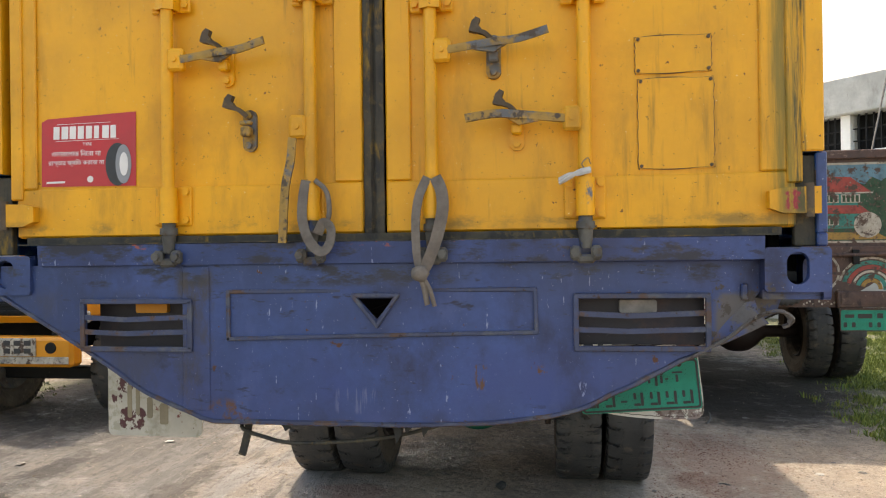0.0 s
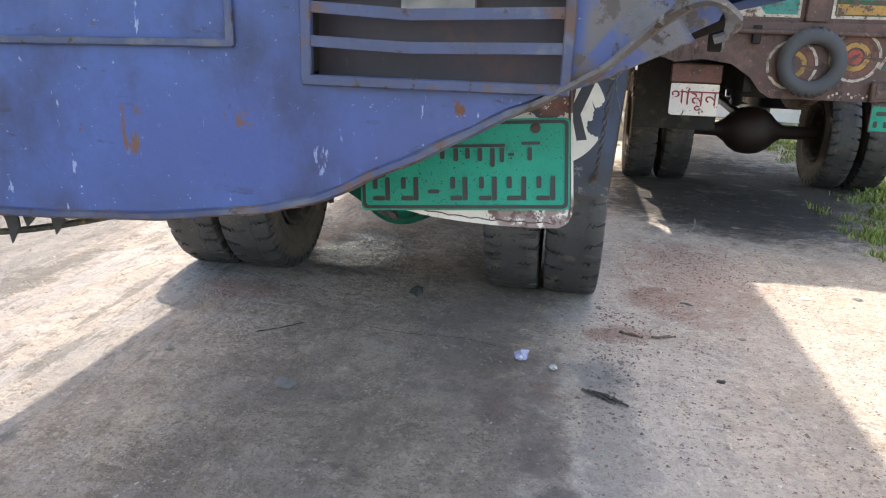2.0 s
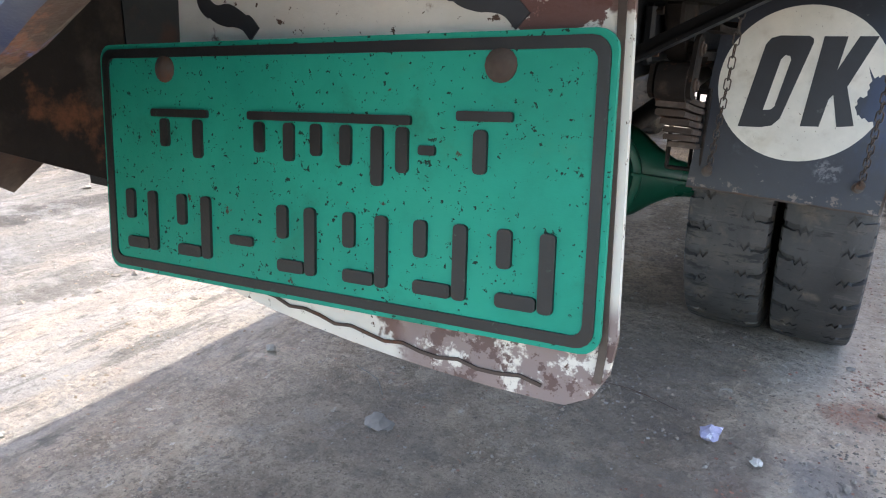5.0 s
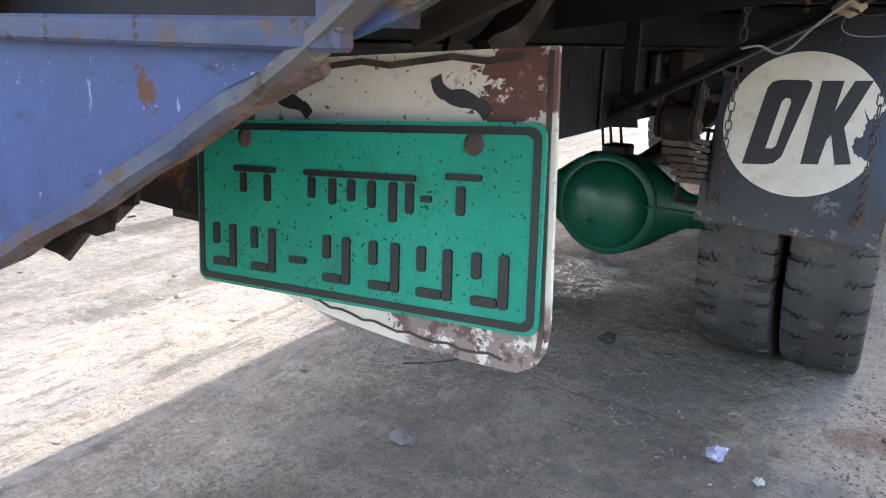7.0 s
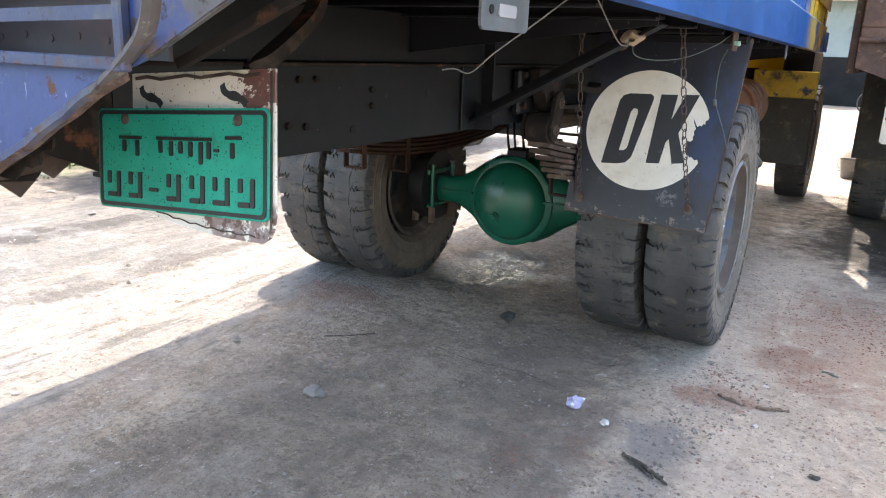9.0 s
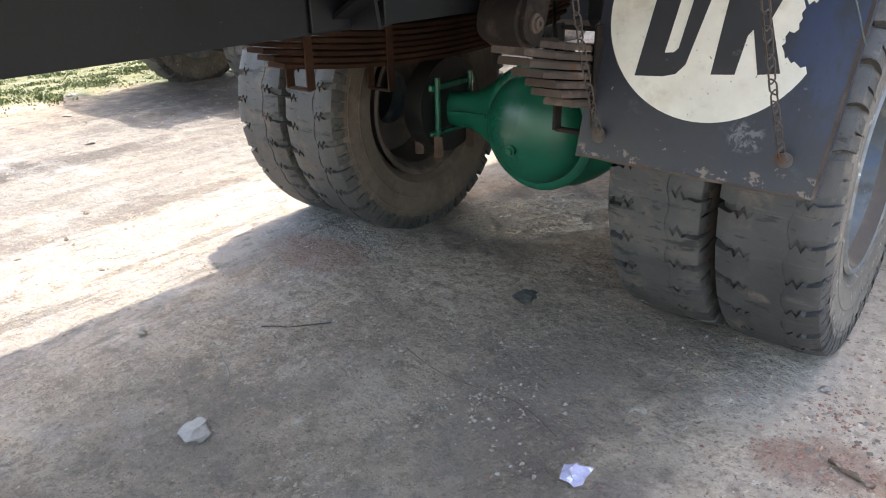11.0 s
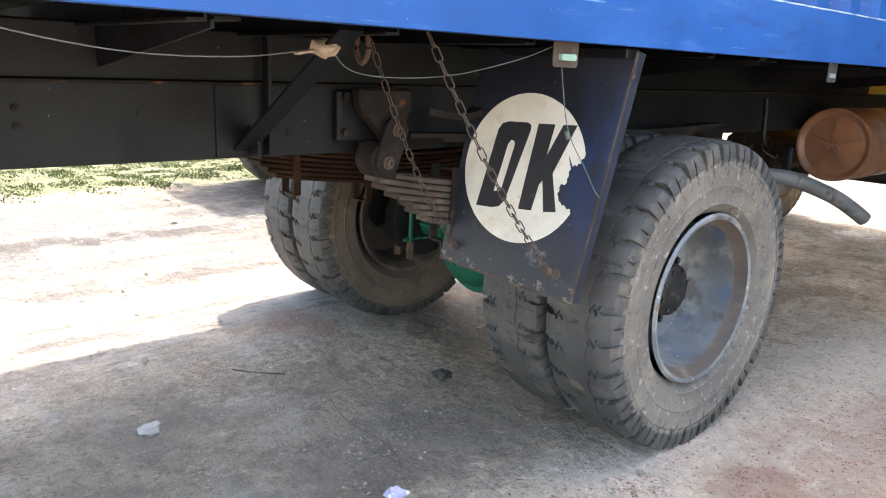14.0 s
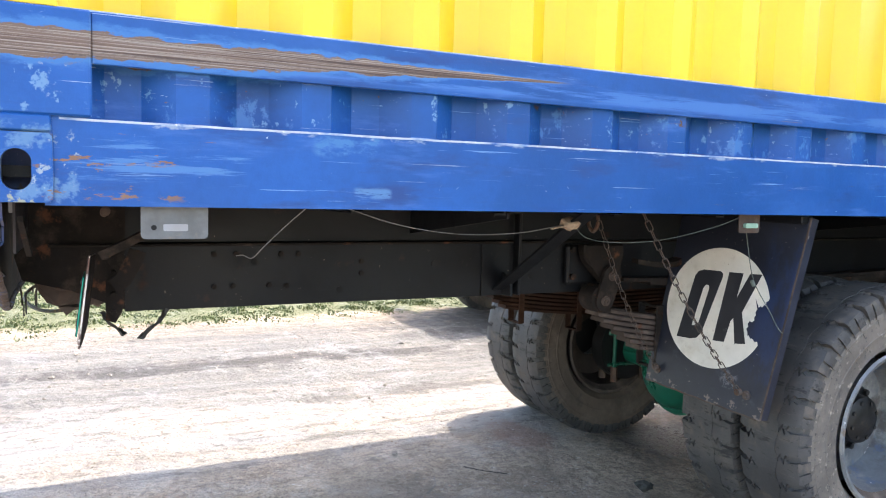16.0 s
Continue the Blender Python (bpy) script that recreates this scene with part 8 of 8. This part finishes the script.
for x in (-4.41, -4.31, -4.21, -4.11):
    for z in (0.725, 0.795):
        bm = B()
        span(bm, x, x + 0.065, 3.860, 3.866, z, z + 0.045, 0.002)
        part("plate_bar", bm, M_PRINT_DARK, npl)
# unseen cab, set back behind a low bonnet to shorten its ground shadow
bm = B()
span(bm, -5.2, -3.65, 4.0, 5.4, 0.98, 1.30, 0.06)
span(bm, -5.35, -3.5, 5.35, 6.5, 0.98, 2.5, 0.06)
cab3 = opart("cab", bm, M_ORANGE, "orange cab with dark grille, its bonnet shaped to fit the ground shadow")
bm = B()
span(bm, -5.05, -3.80, 3.985, 4.01, 1.05, 1.26, 0.01)
for k in range(3):
    span(bm, -5.0, -3.85, 3.97, 3.99, 1.07 + 0.065 * k, 1.10 + 0.065 * k, 0.004)
part("grille", bm, M_CHASSIS, cab3, "black slatted grille")
bm = B()
span(bm, -5.2, -3.65, 5.335, 5.36, 1.62, 2.35, 0.02)
part("windscreen", bm, M_GLASS, cab3)
for x in (-3.64, -5.15):
    bm = B()
    span(bm, x - 0.08, x + 0.08, 3.975, 4.02, 0.99, 1.09, 0.01)
    part("headlight", bm, M_PRINT_GREY, cab3, "dusty headlight")
bm = B()
span(bm, -4.85, -3.6, 4.55, 4.67, 0.38, 0.50, 0.01)
opart("front_axle", bm, M_CHASSIS)
bm = B()
span(bm, -5.4, -3.4, 6.6, 10.9, 1.05, 2.6, 0.02)
opart("load_body", bm, M_BODY_BROWN, "brown load body")
for sx in (-1, 1):
    wheel(truck3, sx * 0.72, 0.35, 0.545, flip=sx < 0, scale=0.935)
    wheel(truck3, sx * 0.85, 4.6, 0.545, flip=sx < 0, scale=0.935)
for x in (-4.7, -3.9):
    bm = B()
    span(bm, x - 0.04, x + 0.04, 4.0, 10.3, 0.72, 0.95)
    opart("chassis_rail", bm, M_CHASSIS)

# ---- walls, buildings, posts ----
wall = thing("wall_east", "cement yard wall, whitewashed above and stained grey below", "wall", m=Matrix.Translation((8.0, 13.5, 0)))
wall["kind"] = "structure"
WROT = Matrix.Translation((0, 0, 0)) @ Matrix.Rotation(radians(-28), 4, "Z")
bm = B()
span(bm, -7, 9, 0, 0.2, -0.1, 1.05)
part("lower_wall", bm, M_WALL_GREY, wall, m=WROT)
bm = B()
span(bm, -7, 9, 0.03, 0.17, 1.05, 2.5)
part("upper_wall", bm, M_WALL_WHITE, wall, m=WROT)
for k in range(7):
    bm = B()
    span(bm, -6.6 + 2.3 * k, -6.35 + 2.3 * k, -0.08, 0.0, -0.1, 2.5, 0.01)
    part("pilaster", bm, M_WALL_GREY, wall, m=WROT)
build = thing("factory_building", "grey concrete factory with stained parapet and barred windows", "building", m=Matrix.Translation((15.0, 27.0, 0)))
BR = Matrix.Rotation(radians(-52), 4, "Z")
bm = B()
span(bm, -14, 14, 0, 10, 0, 5.4)
part("wall", bm, M_WALL_WHITE, build, m=BR)
bm = B()
span(bm, -14.2, 14.2, -0.35, 10, 6.9, 8.4, 0.05)
part("parapet", bm, M_WALL_GREY, build, "dirty grey parapet", m=BR)
# black sheet behind the bars: shade of the rooms as colour
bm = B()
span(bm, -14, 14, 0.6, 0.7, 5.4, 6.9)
part("window_recess", bm, M_SHADE_BLACK, build, m=BR)
for k in range(9):
    bm = B()
    span(bm, -14 + 3.4 * k, -13.6 + 3.4 * k, 0.0, 0.5, 5.4, 6.9)
    part("pier", bm, M_WALL_WHITE, build, m=BR)
    bm = B()
    for j in range(9):
        span(bm, -13.4 + 3.4 * k + 0.3 * j, -13.34 + 3.4 * k + 0.3 * j, 0.2, 0.26, 5.4, 6.9)
    for z in (5.8, 6.3):
        span(bm, -13.6 + 3.4 * k, -10.6 + 3.4 * k, 0.2, 0.26, z, z + 0.05)
    part("window_bars", bm, M_CHASSIS, build, m=BR)
bm = B()
cyl(bm, (4.9, 9.0, 2.0), (8.2, 14.5, 7.6), 0.015, 6)
tagged(done("overhead_cable", bm, M_CHASSIS, 40), "thin black overhead cable against the sky", "cable")
bm = B()
bmesh.ops.create_cube(bm, size=1.0, matrix=Matrix.Translation((4.36, 4.95, 1.15)) @ Matrix.Diagonal((0.30, 0.12, 2.4, 1)))
bmesh.ops.subdivide_edges(bm, edges=list(bm.edges), cuts=5, use_grid_fill=True)
for v in bm.verts:
    v.co += Vector(noise.noise_vector(v.co * 2.2)) * 0.02
post = thing("timber_post", "weathered grey timber post standing in the grass", "post", m=Matrix.Translation((4.36, 4.95, 0)))
part("plank", bm, M_TIMBER, post, m=Matrix.Translation((-4.36, -4.95, 0)))
bm = B()
span(bm, 4.16, 4.62, 4.86, 5.04, 2.12, 2.36, 0.01)
part("cross_board", bm, M_TIMBER, post, m=Matrix.Translation((-4.36, -4.95, 0)))
# shed at the end of the gap between the trucks
shed = thing("shed", "low grey-green shed with a pale sheet roof", "shed", m=Matrix.Translation((1.0, 30.0, 0)))
bm = B()
span(bm, -9, 14, 0, 5, 0, 3.6)
part("wall", bm, M_SHED, shed)
bm = B()
span(bm, -9.5, 14.5, -0.8, 6, 3.6, 4.1, 0.05)
part("roof", bm, M_WALL_WHITE, shed, "pale sheet roof")
# black sheet on the shed wall paints the doorway's shade
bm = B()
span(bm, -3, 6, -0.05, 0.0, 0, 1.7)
part("dark_doorway", bm, M_SHADE_BLACK, shed)
west = thing("wall_west", "low weathered brick and cement wall beyond the grass", "wall", m=Matrix.Translation((-10.5, 0, 0)))
west["kind"] = "structure"
bm = B()
span(bm, 0, 0.25, -14, 16, 0, 2.2)
part("lower_wall", bm, M_WALL_GREY, west)
bm = B()
span(bm, -0.03, 0.28, -14, 16, 2.2, 2.32, 0.02)
part("coping", bm, M_WALL_WHITE, west)


def bicycle(x, y, rz):
    b = thing("bicycle", "dark bicycle leaning by the shed", "bicycle", "bicycles by the shed", pose(x, y, 0, 0, 8, rz))
    for wx in (-0.5, 0.5):
        bm = B()
        loops = []
        for i in range(28):
            a = 2 * math.pi * i / 28
            loops.append([Vector((wx + (0.32 + 0.018 * math.cos(c)) * math.cos(a), 0.018 * math.sin(c), 0.34 + (0.32 + 0.018 * math.cos(c)) * math.sin(a))) for c in [2 * math.pi * k / 6 for k in range(6)]])
        rings(bm, loops, close=True)
        for k in range(8):
            a = math.pi * k / 8
            cyl(bm, (wx - 0.31 * math.cos(a), 0, 0.34 - 0.31 * math.sin(a)), (wx + 0.31 * math.cos(a), 0, 0.34 + 0.31 * math.sin(a)), 0.002, 4)
        part("wheel", bm, M_GASKET, b)
    bm = B()
    for p, q in (((-0.5, 0, 0.34), (-0.1, 0, 0.85)), ((-0.1, 0, 0.85), (0.4, 0, 0.85)), ((0.4, 0, 0.85), (0.5, 0, 0.34)), ((-0.5, 0, 0.34), (-0.02, 0, 0.33)), ((-0.02, 0, 0.33), (0.4, 0, 0.8)), ((-0.02, 0, 0.33), (-0.14, 0, 0.95)), ((0.4, 0, 0.85), (0.37, 0, 1.02)), ((0.37, -0.25, 1.02), (0.37, 0.25, 1.02))):
        cyl(bm, p, q, 0.016, 8)
    part("frame", bm, M_CHASSIS, b)
    bm = B()
    box(bm, (-0.15, 0, 0.98), (0.24, 0.14, 0.05), 0.02)
    part("saddle", bm, M_GASKET, b)
    return b


for x, y, rz in ((1.9, 24.0, 20), (2.7, 23.6, 75), (3.4, 24.5, 30)):
    bicycle(x, y, rz)


def sack(x, y, s, rz):
    bm = B()
    bmesh.ops.create_icosphere(bm, subdivisions=3, radius=1.0)
    for v in bm.verts:
        v.co = Vector((v.co.x * 0.34, v.co.y * 0.24, max(v.co.z, -0.75) * 0.26 + 0.19)) * s
        v.co += Vector(noise.noise_vector(v.co * 6 + Vector((x, y, 0)))) * 0.05
    o = done("sack", bm, M_SACK, 60)
    o.matrix_basis = pose(x, y, 0, 0, 0, rz)
    tagged(o, "stuffed white woven sack on the ground", "sack", "sacks by the parked truck")


sack(1.62, 10.6, 1.0, 20), sack(1.75, 11.2, 1.1, 80), sack(1.70, 10.95, 0.8, 140)
o = bpy.data.objects["sack.002"]
o.location.z = 0.38
bm = B()
lathe(bm, [(0, 0.10), (0.02, 0.105), (0.24, 0.135), (0.25, 0.14), (0.24, 0.13), (0.03, 0.10), (0.03, 0.001)], 24, Matrix.Translation((1.50, 9.9, 0.0)) @ Matrix.Rotation(radians(-90), 4, "Y"))
tagged(done("bucket", bm, M_GALV, 40), "dull grey metal bucket on the ground", "bucket")

# ---- litter ----
def crumple(name, label, cat, x, y, s, mat, flat=0.5, seed=0, sub=2):
    bm = B()
    bmesh.ops.create_icosphere(bm, subdivisions=sub, radius=1.0)
    for v in bm.verts:
        n = noise.noise_vector(v.co * 1.9 + Vector((seed * 3.1, seed, 0)))
        v.co = Vector((v.co.x * s * (1 + n.x), v.co.y * s * (1 + n.y) * 0.75, v.co.z * s * flat * (1 + n.z)))
    low = min(v.co.z for v in bm.verts)
    ob = done(name, bm, mat, None)
    ob.matrix_basis = pose(x, y, height(x, y) - low - 0.002, 0, 0, seed * 47)
    return tagged(ob, label, cat)


M_ROTTEN = surface("rotten_bark", (0.045, 0.038, 0.032), 0.9, var=0.4, scale=20, stains=[((0.14, 0.12, 0.10), 40, 0.54, 0.64, (1, 1, 1), 0.9)], bump=0.6)
crumple("crumpled_paper", "crumpled lilac paper ball on the dirt", "litter", 0.805, 2.03, 0.034, M_PURPLE, 0.7, 1)
crumple("paper_scrap", "small white paper scrap on the dirt", "litter", 0.948, 1.96, 0.020, M_ROAD_PAPER, 0.5, 2)
for k, (x, y, r) in enumerate(((1.184, 1.971, 0.012), (1.225, 1.912, 0.013), (1.246, 2.109, 0.012), (1.20, 2.03, 0.008), (1.165, 1.93, 0.007))):
    crumple("stone", "small pale pebble on the damp dirt", "stone", x, y, r, M_PEBBLE, 0.8, 60 + k)
crumple("paper_scrap", "curled pale leaf scrap on the dirt", "litter", 1.169, 2.827, 0.018, M_PLASTIC, 0.3, 70)
crumple("paper_scrap", "small white flake on the dirt", "litter", 1.432, 2.296, 0.014, M_ROAD_PAPER, 0.25, 71)
crumple("paper_scrap", "curled brown leaf scrap on the dirt", "litter", 1.653, 2.009, 0.020, M_ROTTEN, 0.3, 72)
crumple("paper_scrap", "flat torn pale plastic scrap on the dirt", "litter", -0.11, 1.57, 0.055, M_PLASTIC, 0.10, 3)
crumple("stone", "small grey stone on the dirt", "stone", -0.735, 1.765, 0.020, M_PEBBLE, 0.7, 4)
crumple("black_scrap", "crumpled black plastic scrap on the dirt", "litter", 0.18, 2.745, 0.045, M_GASKET, 0.5, 5)
crumple("red_scrap", "crumpled faded red wrapper in the sun", "litter", 1.95, 1.17, 0.035, coloured("faded_red_wrapper", (0.45, 0.14, 0.11)), 0.4, 6)
for k, (x, y, s) in enumerate(((1.55, 1.6, 0.02), (0.45, 0.75, 0.022), (0.58, 0.72, 0.018), (2.35, 3.3, 0.05), (2.65, 3.35, 0.05), (2.55, 3.6, 0.035), (2.4, 2.4, 0.03), (1.6, 4.3, 0.03), (2.3, 5.0, 0.05), (-2.6, 3.6, 0.05), (-3.4, 2.9, 0.06), (-4.6, 2.4, 0.06), (-4.9, 1.3, 0.06), (-4.4, 3.2, 0.06), (-5.2, 3.6, 0.07), (1.42, 2.7, 0.025), (1.85, 2.55, 0.03), (-1.0, 0.9, 0.03))):
    crumple("paper_scrap", "scrap of pale paper on the dirt", "litter", x, y, s * 0.6, M_PLASTIC if k % 3 else M_ROAD_PAPER, 0.22, 7 + k, 2)


def twig(pts, r, mat, label):
    bm = B()
    line = smooth_path([(x, y, height(x, y) + r * 0.7 + z) for x, y, z in pts], 7)
    sweep(bm, line, circle(r, 7))
    for v in bm.verts:
        v.co += Vector(noise.noise_vector(v.co * 60)) * min(0.012, r * 0.9)
    tagged(done("twig", bm, mat, 60), label, "twig")


twig([(1.07, 1.79, 0), (1.105, 1.765, 0.006), (1.16, 1.735, 0.004), (1.225, 1.708, 0.0)], 0.0068, M_ROTTEN, "dark rotten stick lying on the dirt")
twig([(1.125, 1.755, 0.006), (1.18, 1.715, 0.012), (1.245, 1.680, 0.002)], 0.0062, M_ROTTEN, "dark rotten stick lying on the dirt")
twig([(1.615, 3.012, 0), (1.645, 3.004, 0.003), (1.68, 2.985, 0)], 0.006, M_WIRE, "short pale stick on the dirt")
twig([(1.90, 4.72, 0), (1.96, 4.85, 0.01), (1.99, 5.02, 0.03)], 0.008, M_WIRE, "bent white strip lying on the dirt")
twig([(1.10, 1.775, 0.002), (1.15, 1.722, 0.006), (1.20, 1.690, 0.0)], 0.0045, M_ROTTEN, "dark rotten stick lying on the dirt")
M_BROWN_BARK = surface("brown_bark", (0.105, 0.072, 0.052), 0.9, var=0.4, scale=20, stains=[((0.20, 0.15, 0.12), 40, 0.54, 0.64, (1, 1, 1), 0.9)], bump=0.6)
twig([(1.26, 2.50, 0), (1.31, 2.47, 0.004), (1.37, 2.455, 0)], 0.006, M_BROWN_BARK, "short brown stick on the dirt")
twig([(1.41, 2.462, 0), (1.47, 2.478, 0.006), (1.528, 2.503, 0)], 0.0062, M_BROWN_BARK, "short brown stick on the dirt")
twig([(0.05, 2.25, 0), (0.25, 2.2, 0.004), (0.5, 2.22, 0), (0.68, 2.15, 0.004)], 0.0014, M_RUSTY, "thin dry stalk on the dirt")
twig([(-0.45, 2.05, 0), (-0.35, 2.12, 0.006), (-0.28, 2.22, 0)], 0.0026, M_ROTTEN, "thin dark twig on the dirt")
twig([(-0.4, 1.85, 0), (-0.28, 1.8, 0.004), (-0.2, 1.72, 0)], 0.0016, M_WIRE, "thin pale stalk on the dirt")


def scatter(name, n, area, size, mat, label, seed, keep=None):
    rng = np.random.default_rng(seed)
    base = np.array([(1, 0, 0), (-1, 0, 0), (0, 1, 0), (0, -1, 0), (0, 0, 1), (0, 0, -1)], float)
    tri = [(0, 2, 4), (2, 1, 4), (1, 3, 4), (3, 0, 4), (2, 0, 5), (1, 2, 5), (3, 1, 5), (0, 3, 5)]
    verts, faces = [], []
    made = 0
    while made < n:
        x, y = rng.uniform(area[0], area[1]), rng.uniform(area[2], area[3])
        if keep and rng.random() > keep(x, y):
            continue
        s = size * (0.35 + 1.6 * rng.random() ** 3)
        v = base * s * rng.uniform(0.6, 1.3, (6, 3)) * (1, 1, 0.6)
        a = rng.uniform(0, 6.28)
        c, d = math.cos(a), math.sin(a)
        k = len(verts)
        z = height(x, y) + s * 0.15
        verts += [(x + p[0] * c - p[1] * d, y + p[0] * d + p[1] * c, z + p[2]) for p in v]
        faces += [tuple(k + i for i in t) for t in tri]
        made += 1
    me = bpy.data.meshes.new(name)
    me.from_pydata(verts, [], faces)
    me.materials.append(mat)
    return tagged(new(name, me), label, "gravel", kind="stuff")


def worked(x, y):
    return 0.10 + 0.9 * max(0.0, min(1.0, 3 * noise.noise((x * 1.6, y * 1.6, 41)))) * (0.25 + 0.75 * (noise.noise((x * 7, y * 7, 43)) > 0))


def brickness(x, y):
    heap = 0.0
    for cx, cy, r in ((1.16, 2.44, 0.07), (1.30, 2.49, 0.09), (1.47, 3.10, 0.14), (1.57, 2.82, 0.10), (1.22, 2.72, 0.10), (0.91, 1.78, 0.06), (0.73, 1.60, 0.06), (1.75, 3.8, 0.35)):
        heap += math.exp(-((x - cx) ** 2 + (y - cy) ** 2) / (r * r))
    return 0.02 + min(0.98, heap) * (1.0 if noise.noise((x * 14, y * 12, 71)) > -0.05 else 0.3)


M_BRICK_CRUMB = surface("brick_crumbs", (0.24, 0.12, 0.088), 0.9, var=0.35, scale=6)
scatter("gravel", 5200, (-4.5, 4.0, -0.8, 6.5), 0.0052, M_PEBBLE, "loose gravel and grit strewn over the dirt", 3, worked)
scatter("gravel", 9000, (-2.2, 3.0, -0.6, 4.2), 0.0032, M_PEBBLE, "fine loose grit on the dirt", 8, worked)
scatter("brick_crumbs", 3600, (0.6, 2.4, 1.2, 5.0), 0.0042, M_BRICK_CRUMB, "crushed red brick crumbs strewn over the dirt", 4, brickness)
def track(x, y):
    return math.exp(-((x - 1.22 - 0.05 * math.sin(3 * y)) ** 2 / 0.012)) * (noise.noise((x * 2, y * 2.5, 43)) > -0.1)


M_MUD_CRUMB = surface("brown_mud_crumbs", (0.26, 0.205, 0.158), 0.95, var=0.4, scale=5)
M_DARK_CRUMB = surface("dark_track_crumbs", (0.15, 0.132, 0.115), 0.9, var=0.4, scale=9)
scatter("mud_crumbs", 6500, (-2.0, 2.6, 0.0, 4.4), 0.0050, M_MUD_CRUMB, "crumbled brown mud on the trodden dirt", 21, worked)
scatter("track_crumbs", 800, (0.9, 1.6, 0.4, 3.2), 0.0055, M_DARK_CRUMB, "dark crumbs and grit along an old wheel track", 22, track)
scatter("clods", 380, (-4.2, -1.3, -0.5, 6.5), 0.012, surface("dry_mud", (0.21, 0.185, 0.16), 0.95, var=0.3, scale=9), "dry mud clods along the wheel ruts", 5)


# ---- grass ----
def grass(name, n, area, keep, label, seed, hmin, hmax, wide=0.006, mat=M_GRASS):
    rng = np.random.default_rng(seed)
    verts, faces = [], []
    made = 0
    while made < n:
        x, y = rng.uniform(area[0], area[1]), rng.uniform(area[2], area[3])
        if rng.random() > keep(x, y):
            continue
        clump = noise.noise((x * 3.1, y * 3.1, 19)) + 0.5 * noise.noise((x * 8, y * 8, 23))
        if rng.random() < 0.55 - 1.3 * clump:
            continue
        h, a, w = rng.uniform(hmin, hmax) * (0.55 + max(0.0, 0.9 * clump)), rng.uniform(0, 6.28), wide * rng.uniform(0.7, 1.6)
        lean, b = h * rng.uniform(0.1, 0.8), rng.uniform(0, 6.28)
        c, d = math.cos(a) * w, math.sin(a) * w
        lx, ly = math.cos(b) * lean, math.sin(b) * lean
        z = height(x, y) - 0.005
        k = len(verts)
        verts += [(x - c, y - d, z), (x + c, y + d, z), (x - c + lx * 0.35, y - d + ly * 0.35, z + h * 0.6), (x + c + lx * 0.35, y + d + ly * 0.35, z + h * 0.6), (x + lx, y + ly, z + h)]
        faces += [(k, k + 1, k + 3, k + 2), (k + 2, k + 3, k + 4)]
        made += 1
    me = bpy.data.meshes.new(name)
    me.from_pydata(verts, [], faces)
    me.materials.append(mat)
    return tagged(new(name, me), label, "grass", kind="stuff")


def east(x, y):
    edge = 3.05 + 0.25 * noise.noise((y * 1.3, 2, 0)) + (0.5 if y > 6 else 0)
    if x < edge:
        return 0.0
    thin = 0.35 if 1.7 < x < 4.1 and y > 6.0 else 1.0
    return min(1.0, (x - edge) / 0.5) * min(1.0, max(0.0, (y - 3.45) / 0.5)) * thin * (0.45 + 0.55 * (noise.noise((x * 1.2, y * 1.2, 5)) > -0.2))


def west_side(x, y):
    edge = -4.75 - 0.03 * y + 0.30 * noise.noise((y * 0.9, 8, 0))
    return min(1.0, max(0.0, (edge - x) / 0.6)) * (0.5 + 0.5 * (noise.noise((x, y, 9)) > -0.15))


grass("grass", 120000, (2.9, 9.0, 3.4, 12.0), east, "sunlit yellow-green grass and weeds at the yard edge", 11, 0.02, 0.10, 0.0032)
grass("grass", 52000, (-9.0, -4.4, -4.0, 6.0), west_side, "short green grass strip across the lane", 12, 0.012, 0.045, 0.007, M_GRASS_SHORT)
grass("weeds", 24000, (3.1, 9.0, 3.6, 11.5), east, "broad-leaved bright weeds among the grass", 13, 0.02, 0.10, 0.0060)

for ob in PROTO:
    bpy.data.objects.remove(ob)
